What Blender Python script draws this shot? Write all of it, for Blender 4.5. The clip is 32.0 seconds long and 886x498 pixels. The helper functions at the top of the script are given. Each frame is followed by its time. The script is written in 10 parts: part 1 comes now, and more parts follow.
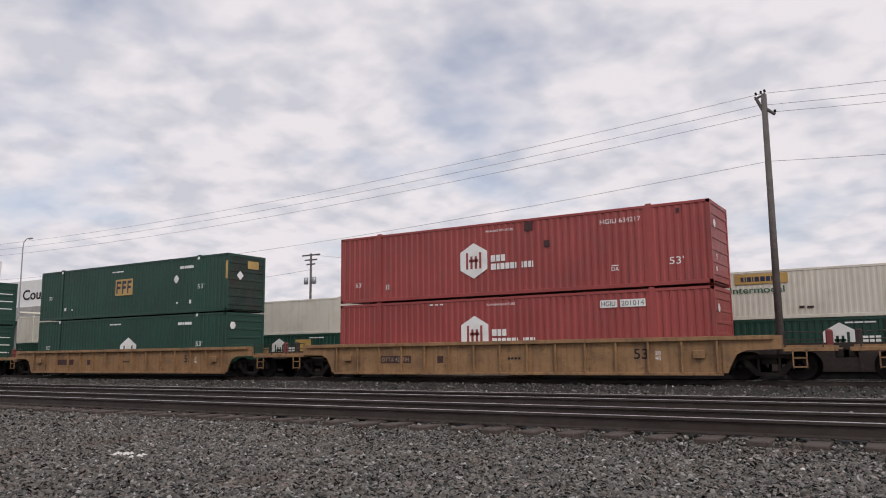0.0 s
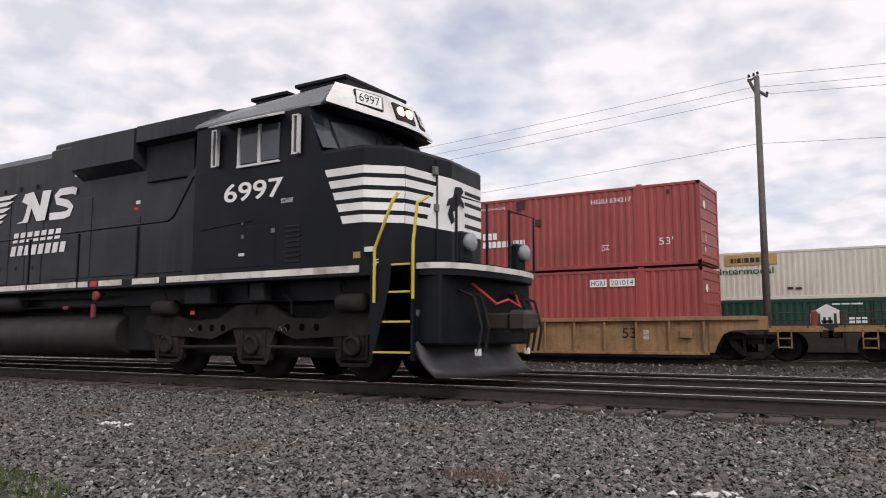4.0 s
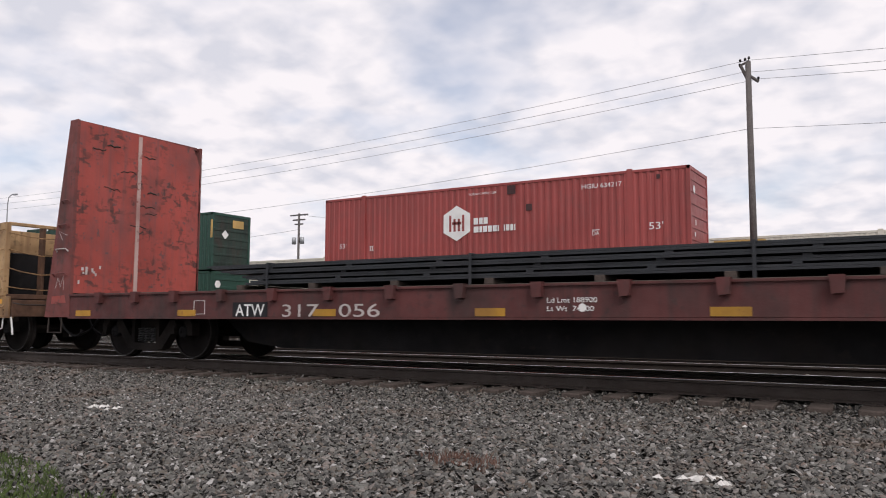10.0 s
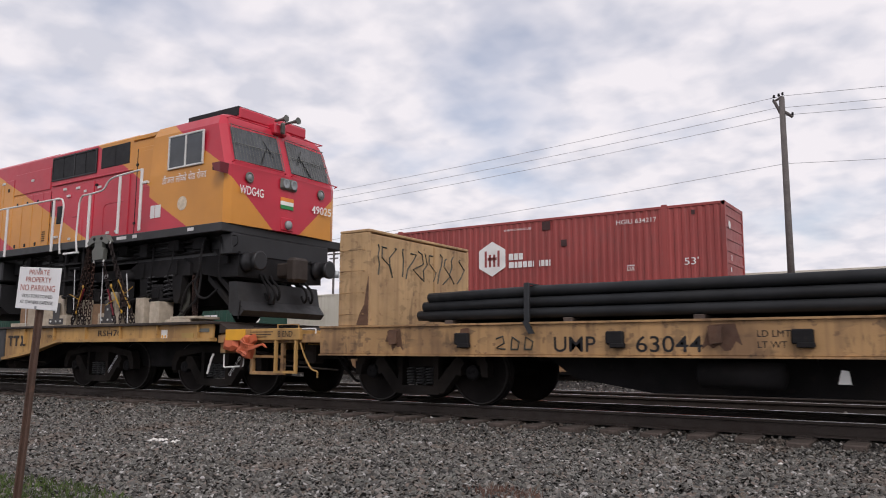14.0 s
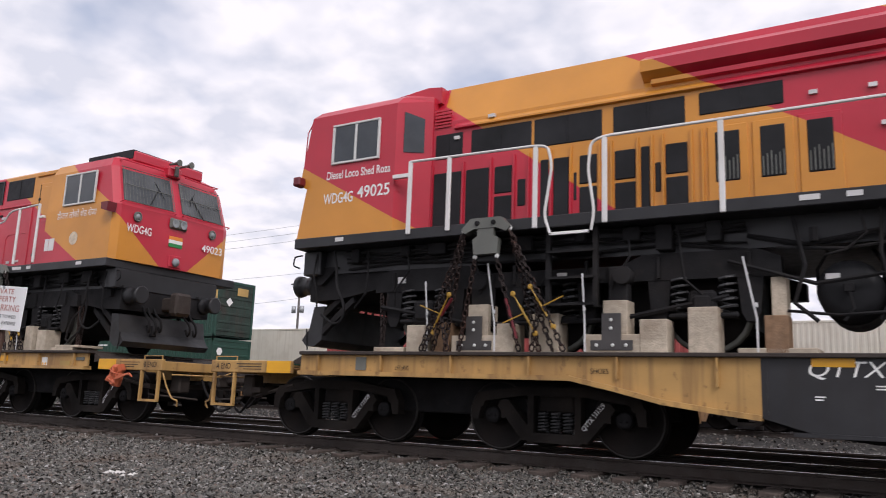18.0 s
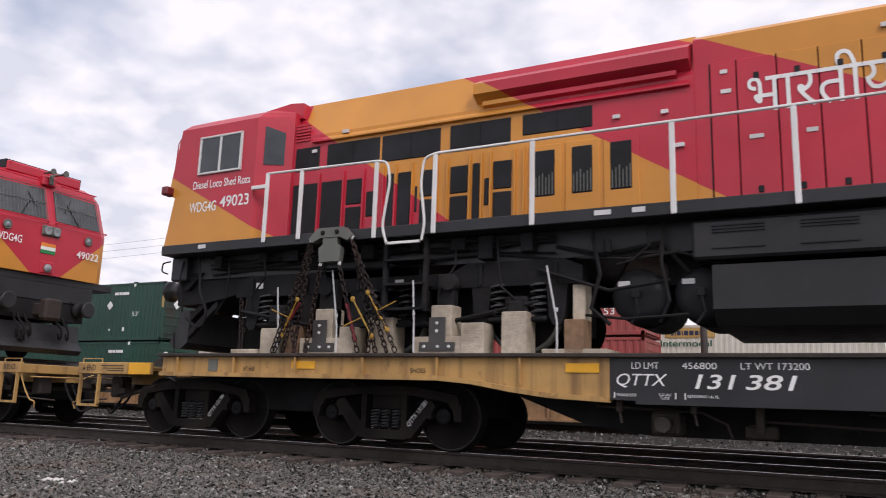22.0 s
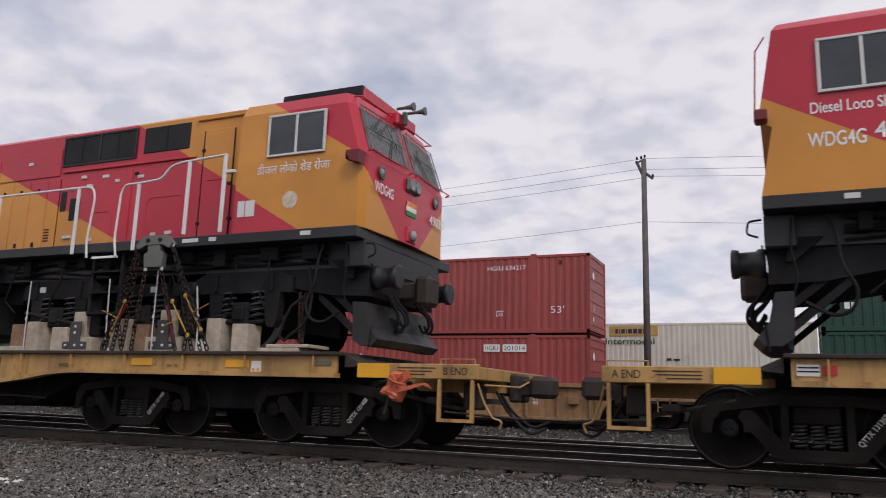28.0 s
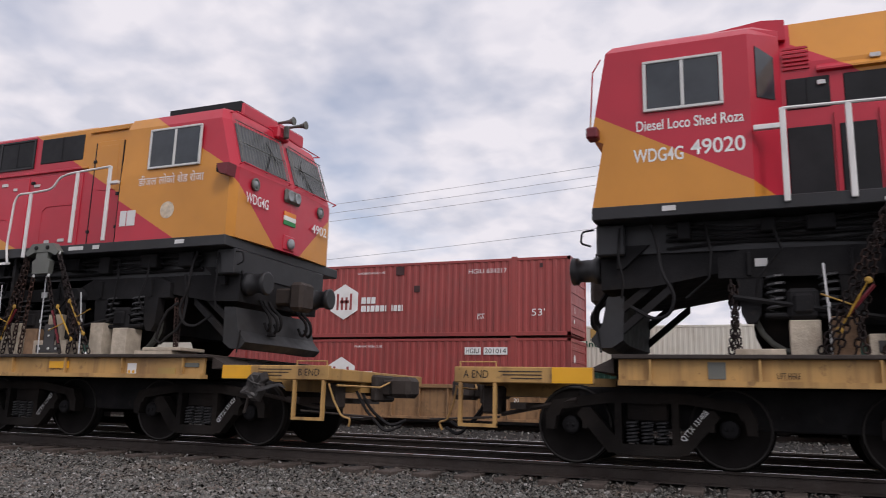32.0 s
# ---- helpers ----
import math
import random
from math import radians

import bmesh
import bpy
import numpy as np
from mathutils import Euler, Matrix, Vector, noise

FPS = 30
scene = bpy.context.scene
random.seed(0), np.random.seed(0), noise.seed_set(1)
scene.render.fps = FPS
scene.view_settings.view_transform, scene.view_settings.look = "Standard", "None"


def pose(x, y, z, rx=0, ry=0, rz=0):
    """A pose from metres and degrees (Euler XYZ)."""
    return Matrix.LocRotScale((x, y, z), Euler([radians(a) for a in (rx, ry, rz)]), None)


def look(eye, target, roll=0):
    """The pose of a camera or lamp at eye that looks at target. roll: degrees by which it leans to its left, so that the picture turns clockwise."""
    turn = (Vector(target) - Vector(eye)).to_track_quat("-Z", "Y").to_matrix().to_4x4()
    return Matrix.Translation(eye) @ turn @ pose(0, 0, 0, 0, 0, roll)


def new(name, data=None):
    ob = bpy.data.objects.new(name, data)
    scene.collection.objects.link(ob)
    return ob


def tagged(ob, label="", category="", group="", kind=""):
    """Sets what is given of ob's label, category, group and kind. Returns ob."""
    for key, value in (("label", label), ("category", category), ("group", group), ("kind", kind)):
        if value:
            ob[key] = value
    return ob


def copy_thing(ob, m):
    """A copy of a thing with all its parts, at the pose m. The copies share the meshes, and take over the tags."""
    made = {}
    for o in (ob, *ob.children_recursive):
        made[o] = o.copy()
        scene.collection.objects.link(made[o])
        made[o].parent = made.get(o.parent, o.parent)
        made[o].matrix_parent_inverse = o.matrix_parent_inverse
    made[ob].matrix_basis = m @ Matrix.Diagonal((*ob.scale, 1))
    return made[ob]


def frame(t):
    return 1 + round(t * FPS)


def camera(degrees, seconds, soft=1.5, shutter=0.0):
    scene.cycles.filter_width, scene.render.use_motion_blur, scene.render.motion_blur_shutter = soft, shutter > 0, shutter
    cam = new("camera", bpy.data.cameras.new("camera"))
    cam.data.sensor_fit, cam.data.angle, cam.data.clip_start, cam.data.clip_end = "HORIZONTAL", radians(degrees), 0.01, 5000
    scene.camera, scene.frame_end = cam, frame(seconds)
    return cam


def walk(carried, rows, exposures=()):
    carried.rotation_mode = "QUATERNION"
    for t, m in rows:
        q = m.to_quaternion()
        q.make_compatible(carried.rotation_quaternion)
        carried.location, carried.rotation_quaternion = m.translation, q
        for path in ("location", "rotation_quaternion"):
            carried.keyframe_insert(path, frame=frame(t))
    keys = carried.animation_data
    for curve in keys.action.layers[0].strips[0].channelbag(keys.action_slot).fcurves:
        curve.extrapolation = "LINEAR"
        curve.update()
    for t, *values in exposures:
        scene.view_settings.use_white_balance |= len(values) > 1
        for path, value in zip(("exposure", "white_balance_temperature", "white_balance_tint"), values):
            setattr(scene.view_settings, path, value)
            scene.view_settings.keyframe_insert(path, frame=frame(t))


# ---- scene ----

# ---- camera: held by hand beside the line; x runs along the track, y away from the viewer, z = 0 on the rail heads ----
cam = camera(59.42, 32.0, soft=1.0, shutter=0.1)
HELD = [  # seconds, x, y, z, pitch, roll, yaw
    (0.0, -0.341, 0.341, 0.682, 8.06, 0.48, 32.21),
    (0.5, -0.176, 0.306, 0.661, 6.36, 1.42, 33.66),
    (1.0, -0.056, 0.322, 0.671, 5.10, 0.46, 33.07),
    (1.5, -0.012, 0.291, 0.682, 5.98, 0.99, 32.40),
    (2.0, -0.004, 0.315, 0.670, 5.78, 0.96, 32.90),
    (2.5, 0.004, 0.299, 0.663, 5.78, 0.27, 33.78),
    (4.5, -0.025, 0.246, 0.660, 6.96, -0.37, 30.79),
    (5.0, 0.012, 0.276, 0.675, 7.78, -0.64, 29.80),
    (5.5, 0.045, 0.222, 0.705, 8.55, -0.38, 30.06),
    (6.0, 0.017, 0.297, 0.701, 8.86, -0.48, 31.47),
    (6.5, 0.005, 0.300, 0.688, 9.08, -0.61, 31.84),
    (7.0, 0.021, 0.298, 0.670, 9.21, -0.45, 31.26),
    (7.5, 0.018, 0.238, 0.664, 8.15, -0.12, 30.15),
    (8.0, 0.008, 0.271, 0.675, 5.99, 0.12, 30.69),
    (8.5, -0.006, 0.268, 0.674, 5.37, 1.19, 30.32),
    (9.0, 0.002, 0.278, 0.671, 4.98, 0.76, 30.35),
    (9.5, 0.007, 0.280, 0.677, 4.90, 0.92, 30.60),
    (10.0, -0.004, 0.262, 0.669, 5.24, -0.20, 31.33),
    (10.5, 0.013, 0.237, 0.666, 5.72, -0.49, 32.93),
    (11.0, 0.018, 0.166, 0.693, 5.60, -0.66, 32.16),
    (11.5, 0.033, 0.023, 0.725, 5.81, 0.31, 29.62),
    (12.0, 0.142, -0.030, 0.733, 7.73, 0.38, 30.30),
    (12.5, 0.211, -0.099, 0.725, 7.71, 0.25, 33.01),
    (13.0, 0.169, -0.106, 0.728, 7.94, -0.28, 33.81),
    (13.5, 0.155, -0.119, 0.731, 7.60, -0.15, 34.28),
    (15.5, 0.059, -0.242, 0.653, 8.80, -1.26, 30.23),
    (16.0, 0.072, -0.261, 0.655, 9.79, -1.66, 29.43),
    (16.5, 0.020, -0.089, 0.646, 11.60, -2.70, 28.28),
    (17.0, -0.006, -0.027, 0.644, 11.85, -2.88, 29.31),
    (17.5, -0.006, -0.099, 0.674, 10.80, -2.35, 30.54),
    (18.0, -0.013, -0.118, 0.689, 10.65, -2.09, 31.06),
    (18.5, -0.033, -0.033, 0.701, 10.75, -2.01, 31.26),
    (19.0, -0.025, -0.073, 0.714, 10.40, -1.64, 30.09),
    (19.5, -0.008, 0.016, 0.701, 10.48, -1.55, 29.24),
    (20.0, 0.051, -0.045, 0.680, 10.79, -1.27, 28.83),
    (20.5, -0.055, -0.074, 0.643, 11.08, -1.23, 28.12),
    (21.0, -0.116, -0.023, 0.651, 11.23, -1.76, 27.81),
    (21.5, -0.085, -0.017, 0.662, 11.04, -1.62, 27.76),
    (22.0, -0.111, -0.018, 0.659, 11.08, -1.78, 27.54),
    (22.5, -0.004, -0.084, 0.699, 10.69, -1.54, 27.25),
    (23.0, 0.006, -0.023, 0.728, 10.45, -1.68, 27.12),
    (23.5, 0.002, 0.103, 0.709, 10.81, -2.07, 27.15),
    (24.0, 0.041, -0.075, 0.697, 11.10, -1.67, 25.23),
    (24.5, 0.112, -0.067, 0.696, 11.03, -1.46, 24.96),
    (25.0, 0.096, -0.120, 0.697, 10.88, -1.66, 24.94),
    (25.5, 0.138, -0.075, 0.705, 11.05, -1.66, 25.53),
    (27.5, 0.038, -0.189, 0.654, 11.25, -1.56, 23.76),
    (28.0, -0.082, -0.192, 0.679, 10.93, -1.72, 23.71),
    (28.5, -0.056, -0.209, 0.648, 10.93, -1.62, 23.69),
    (29.0, -0.075, -0.151, 0.671, 10.98, -1.50, 23.72),
    (29.5, 0.049, -0.152, 0.670, 11.02, -1.43, 23.52),
    (30.0, 0.056, -0.098, 0.700, 10.93, -1.53, 23.69),
    (30.5, -0.004, -0.030, 0.678, 11.14, -1.95, 24.29),
    (31.0, -0.108, -0.128, 0.616, 11.64, -2.13, 23.02),
    (31.5, -0.135, -0.130, 0.633, 11.51, -2.01, 22.76),
    (32.0, -0.070, -0.128, 0.669, 11.21, -1.49, 22.40),
]
# the camera's own exposure and white balance as it follows the scene: seconds, stops, kelvin, tint
LIT = [(0.0, -0.12), (2.5, -0.1), (4.5, 0.25), (5.5, 0.33), (7.5, 0.32), (8.0, 0.22), (8.5, 0.2), (9.0, 0.12), (11.0, 0.1), (12.0, -0.05), (13.0, -0.12), (15.5, 0.3), (17.0, 0.32), (18.2, 0.15), (19.0, -0.08),
       (20.0, 0.08), (21.0, 0.2), (22.5, 0.2), (23.5, -0.05), (24.5, 0.0), (25.0, 0.2), (25.5, 0.22), (28.0, -0.14), (29.5, 0.3), (30.0, 0.36), (31.0, 0.1), (32.0, -0.06)]
walk(cam, [(t, pose(x, y, z, 90 + p, r, w)) for t, x, y, z, p, r, w in HELD], [(t, e, 6430 if t < 14 else 6250, 13.5 if t < 14 else 15) for t, e in LIT])

# distance that the passing train has gone, in metres
GONE = [
    (0.0, -0.24), (0.5, 2.57), (1.0, 5.37), (1.5, 8.18), (2.0, 10.98), (2.5, 13.79), (4.5, 24.90), (5.0, 27.82),
    (5.5, 30.53), (6.0, 33.34), (6.5, 36.21), (7.0, 39.25), (7.5, 42.12), (8.0, 44.82), (8.5, 47.63), (9.0, 50.64),
    (9.5, 53.50), (10.0, 56.37), (10.5, 59.05), (11.0, 61.92), (11.5, 64.97), (12.0, 67.84), (12.5, 70.69), (13.0, 73.40),
    (13.5, 76.27), (15.5, 87.70), (16.0, 90.55), (16.5, 93.46), (17.0, 96.22), (17.5, 98.96), (18.0, 101.81), (18.5, 104.76),
    (19.0, 107.67), (19.5, 110.52), (20.0, 113.30), (20.5, 116.18), (21.0, 119.18), (21.5, 122.14), (22.0, 124.99), (22.5, 127.72),
    (23.0, 130.54), (23.5, 133.51), (24.0, 136.47), (24.5, 139.25), (25.0, 142.09), (25.5, 144.99), (27.5, 156.87), (28.0, 159.87),
    (28.5, 162.88), (29.0, 165.90), (29.5, 168.89), (30.0, 171.89), (30.5, 174.84), (31.0, 177.80), (31.5, 180.75), (32.0, 183.67),
]
CY = 10.27           # centre line of the near track
CY2 = 14.15          # the empty second track
CY3, Z3 = 28.48, -0.10   # the track of the waiting stack train
CY4, Z4 = 36.05, -0.15   # the farther stack train

# ---- world: broken cloud under a pale sky ----
world = bpy.data.worlds.new("world")
scene.world = world
world.use_nodes = True
wn, wl = world.node_tree.nodes, world.node_tree.links
wn.clear()
SUN_EL, SUN_AZ = radians(42), radians(128)   # azimuth clockwise from +y


def wnode(kind, **kw):
    n = wn.new(kind)
    for k, v in kw.items():
        n.inputs[k].default_value = v
    return n


sky = wn.new("ShaderNodeTexSky")
sky.sky_type, sky.sun_disc = "NISHITA", False
sky.sun_elevation, sky.sun_rotation = SUN_EL, SUN_AZ
co = wn.new("ShaderNodeTexCoord")
sep = wn.new("ShaderNodeSeparateXYZ")
wl.new(co.outputs["Generated"], sep.inputs[0])
up = wn.new("ShaderNodeMath"); up.operation = "MAXIMUM"; up.inputs[1].default_value = 0.0
wl.new(sep.outputs["Z"], up.inputs[0])
den = wn.new("ShaderNodeMath"); den.inputs[1].default_value = 0.30
wl.new(up.outputs[0], den.inputs[0])
flat = wn.new("ShaderNodeVectorMath"); flat.operation = "DIVIDE"
comb = wn.new("ShaderNodeCombineXYZ")
for k in range(3):
    wl.new(den.outputs[0], comb.inputs[k])
wl.new(co.outputs["Generated"], flat.inputs[0]); wl.new(comb.outputs[0], flat.inputs[1])
cn = wnode("ShaderNodeTexNoise", Scale=2.6, Detail=4.0, Roughness=0.5, Distortion=0.0)
wl.new(flat.outputs[0], cn.inputs["Vector"])
cover = wn.new("ShaderNodeValToRGB")          # how much cloud hides the blue
cover.color_ramp.elements[0].position, cover.color_ramp.elements[0].color = 0.30, (0.50, 0.50, 0.50, 1)
cover.color_ramp.elements[1].position, cover.color_ramp.elements[1].color = 0.47, (1, 1, 1, 1)
wl.new(cn.outputs["Fac"], cover.inputs[0])
cn2 = wnode("ShaderNodeTexNoise", Scale=4.6, Detail=2.0, Roughness=0.5, Distortion=0.0)
wl.new(flat.outputs[0], cn2.inputs["Vector"])
cn3 = wnode("ShaderNodeTexNoise", Scale=12.5, Detail=5.0, Roughness=0.42, Distortion=0.15)   # the small puffs
wl.new(flat.outputs[0], cn3.inputs["Vector"])
puff = wn.new("ShaderNodeMix"); puff.data_type = "FLOAT"; puff.inputs[0].default_value = 0.56
wl.new(cn2.outputs["Fac"], puff.inputs[2]); wl.new(cn3.outputs["Fac"], puff.inputs[3])
tone = wn.new("ShaderNodeValToRGB")           # bright tops and grey bellies
tone.color_ramp.elements[0].position, tone.color_ramp.elements[0].color = 0.36, (0.68, 0.69, 0.745, 1)
tone.color_ramp.elements[1].position, tone.color_ramp.elements[1].color = 0.56, (0.93, 0.895, 0.90, 1)
wl.new(puff.outputs[0], tone.inputs[0])
bg_sky = wnode("ShaderNodeBackground", Strength=0.11)
bg_cloud = wnode("ShaderNodeBackground", Strength=0.95)
wl.new(sky.outputs[0], bg_sky.inputs[0]); wl.new(tone.outputs[0], bg_cloud.inputs[0])
wmix = wn.new("ShaderNodeMixShader")
wl.new(cover.outputs[0], wmix.inputs[0]); wl.new(bg_sky.outputs[0], wmix.inputs[1]); wl.new(bg_cloud.outputs[0], wmix.inputs[2])
wout = wn.new("ShaderNodeOutputWorld")
wl.new(wmix.outputs[0], wout.inputs[0])

sun = new("sun", bpy.data.lights.new("sun", "SUN"))
sun.data.energy, sun.data.angle, sun.data.color = 1.5, radians(20), (1.0, 0.95, 0.9)
sun.matrix_world = look((60 * math.sin(SUN_AZ) * math.cos(SUN_EL), 60 * math.cos(SUN_AZ) * math.cos(SUN_EL), 60 * math.sin(SUN_EL)), (0, 0, 0))
scene.view_settings.exposure = 0.0


# ---- materials ----
def material(name, color, rough=0.6, metal=0.0, vary=0.12, size=1.5, grain=0.0, grain_size=60.0, dirt=None, dirt_amount=0.5,
             dirt_size=1.2, streak=0.0, spot=0.0, bump=0.0, bump_size=40.0, gloss=0.5, scrape=0.0):
    """Paint or bare stuff: a base colour that varies at two scales, dirt in patches or streaks that run down, and fine relief."""
    m = bpy.data.materials.new(name)
    m.use_nodes = True
    nt = m.node_tree
    n, l = nt.nodes, nt.links
    b = n["Principled BSDF"]
    b.inputs["Roughness"].default_value, b.inputs["Metallic"].default_value = rough, metal
    b.inputs["Specular IOR Level"].default_value = gloss
    tc = n.new("ShaderNodeTexCoord")

    def noise_tex(scale, detail=4.0, vec=None, stretch=None):
        t = n.new("ShaderNodeTexNoise")
        t.inputs["Scale"].default_value, t.inputs["Detail"].default_value = scale, detail
        if stretch:
            mp = n.new("ShaderNodeMapping")
            mp.inputs["Scale"].default_value = stretch
            l.new(tc.outputs["Object"], mp.inputs[0]); l.new(mp.outputs[0], t.inputs["Vector"])
        else:
            l.new(tc.outputs["Object"], t.inputs["Vector"])
        return t.outputs["Fac"]

    def ramp(sock, a, b_, lo=0.0, hi=1.0):
        r = n.new("ShaderNodeMapRange")
        r.inputs[1].default_value, r.inputs[2].default_value, r.inputs[3].default_value, r.inputs[4].default_value = a, b_, lo, hi
        l.new(sock, r.inputs[0])
        return r.outputs[0]

    def mix(fac, c1, c2, mode="MIX"):
        x = n.new("ShaderNodeMix")
        x.data_type, x.blend_type = "RGBA", mode
        for s, v in ((0, fac), (6, c1), (7, c2)):
            if hasattr(v, "is_linked"):
                l.new(v, x.inputs[s])
            else:
                x.inputs[s].default_value = v if s == 0 else (*v, 1)
        return x.outputs[2]

    col = mix(ramp(noise_tex(size), 0.3, 0.7), tuple(c * (1 - vary) for c in color), tuple(min(1, c * (1 + vary)) for c in color))
    if grain:
        col = mix(ramp(noise_tex(grain_size, 3), 0.35, 0.65, 0, grain), col, tuple(c * 0.45 for c in color))
    if dirt:
        col = mix(ramp(noise_tex(dirt_size, 8), 0.5, 0.72, 0, dirt_amount), col, dirt)
        if streak:
            col = mix(ramp(noise_tex(1.0, 6, stretch=(7, 7, 0.35)), 0.5, 0.75, 0, streak), col, dirt)
        if spot:
            col = mix(ramp(noise_tex(9.0, 6), 0.62, 0.68, 0, spot), col, dirt)
    if scrape:
        patch = ramp(noise_tex(1.7, 3), 0.44, 0.62, 0, scrape)
        for stretch, lo in (((4.2, 4.2, 9), 0.535), ((8, 8, 2.6), 0.57)):
            mul = n.new("ShaderNodeMath"); mul.operation = "MULTIPLY"
            l.new(ramp(noise_tex(1.0, 9, stretch=stretch), lo, lo + 0.06), mul.inputs[0]); l.new(patch, mul.inputs[1])
            col = mix(mul.outputs[0], col, (0.03, 0.022, 0.02))
    l.new(col, b.inputs["Base Color"])
    l.new(ramp(noise_tex(size * 3 + 2), 0.3, 0.7, rough * 0.85, min(1, rough * 1.15)), b.inputs["Roughness"])
    if bump:
        bp = n.new("ShaderNodeBump")
        bp.inputs["Strength"].default_value, bp.inputs["Distance"].default_value = bump, 0.02
        l.new(noise_tex(bump_size, 6), bp.inputs["Height"]); l.new(bp.outputs[0], b.inputs["Normal"])
    return m


def glow(name, color, strength):
    m = bpy.data.materials.new(name)
    m.use_nodes = True
    b = m.node_tree.nodes["Principled BSDF"]
    b.inputs["Base Color"].default_value = (*color, 1)
    b.inputs["Emission Color"].default_value, b.inputs["Emission Strength"].default_value = (*color, 1), strength
    return m


RUST = (0.10, 0.045, 0.025)
GRIME = (0.035, 0.03, 0.027)
# black, underbody and wheel colours lifted a little to imitate veiling glare
M_BLACK = material("black_paint", (0.024, 0.0242, 0.0265), 0.42, vary=0.3, dirt=(0.02, 0.018, 0.017), dirt_amount=0.5, streak=0.35, bump=0.05, bump_size=25, gloss=0.35)
M_UNDER = material("grimy_black_steel", (0.017, 0.0165, 0.0175), 0.75, vary=0.4, dirt=(0.031, 0.026, 0.023), dirt_amount=0.6, spot=0.4, bump=0.15, gloss=0.13)
M_WHEEL = material("dark_wheel_steel", (0.019, 0.017, 0.0165), 0.9, vary=0.4, dirt=(0.034, 0.026, 0.022), dirt_amount=0.6, bump=0.1, gloss=0.03)
M_TRUCK = material("oily_black_truck_steel", (0.017, 0.0148, 0.0138), 0.85, vary=0.4, dirt=(0.03, 0.024, 0.02), dirt_amount=0.6, spot=0.4, bump=0.25, gloss=0.1)
M_TREAD = material("worn_wheel_tread", (0.03, 0.027, 0.025), 0.5, metal=0.6, vary=0.4)
M_WHITE = material("white_paint", (0.78, 0.77, 0.74), 0.5, vary=0.06, dirt=(0.35, 0.31, 0.27), dirt_amount=0.45, streak=0.3)
M_LETTER = material("white_lettering", (0.8, 0.8, 0.78), 0.5, vary=0.08, dirt=(0.5, 0.47, 0.44), dirt_amount=0.4)
M_RAILHEAD = material("polished_rail_head", (0.62, 0.62, 0.62), 0.16, metal=1.0, vary=0.15)
# rail rust, darkened in its base colour for the shade beneath the trains
M_RAIL = material("rusty_rail", (0.04, 0.030, 0.025), 0.8, vary=0.25, dirt=(0.03, 0.02, 0.016), dirt_amount=0.7, grain=0.4, bump=0.3)
M_TIE = material("weathered_timber_tie", (0.08, 0.061, 0.051), 0.9, vary=0.35, grain=0.6, grain_size=25, dirt=(0.05, 0.035, 0.028), dirt_amount=0.7, bump=0.5)
M_BALLAST = material("ballast_bed", (0.03, 0.027, 0.025), 0.95, vary=0.3, size=0.5, grain=0.8, grain_size=28, dirt=(0.03, 0.024, 0.018), dirt_amount=0.6, bump=1.0, bump_size=26)
M_REDBOX = material("red_container_paint", (0.315, 0.056, 0.05), 0.5, vary=0.14, size=0.6, dirt=(0.15, 0.05, 0.045), dirt_amount=0.4, streak=0.45, spot=0.12)
M_GREENBOX = material("green_container_paint", (0.009, 0.052, 0.034), 0.5, vary=0.15, size=0.6, dirt=(0.012, 0.032, 0.025), dirt_amount=0.4, streak=0.35, spot=0.1)
M_WHITEBOX = material("off_white_container_paint", (0.70, 0.67, 0.58), 0.5, vary=0.06, size=0.6, dirt=(0.45, 0.40, 0.32), dirt_amount=0.4, streak=0.4)
M_TTX = material("faded_yellow_car_paint", (0.44, 0.26, 0.085), 0.6, vary=0.15, dirt=(0.15, 0.08, 0.035), dirt_amount=0.6, streak=0.75, spot=0.5, bump=0.08)
M_POLE = material("weathered_pole_timber", (0.13, 0.115, 0.11), 0.9, vary=0.25, grain=0.5, grain_size=20, bump=0.4)


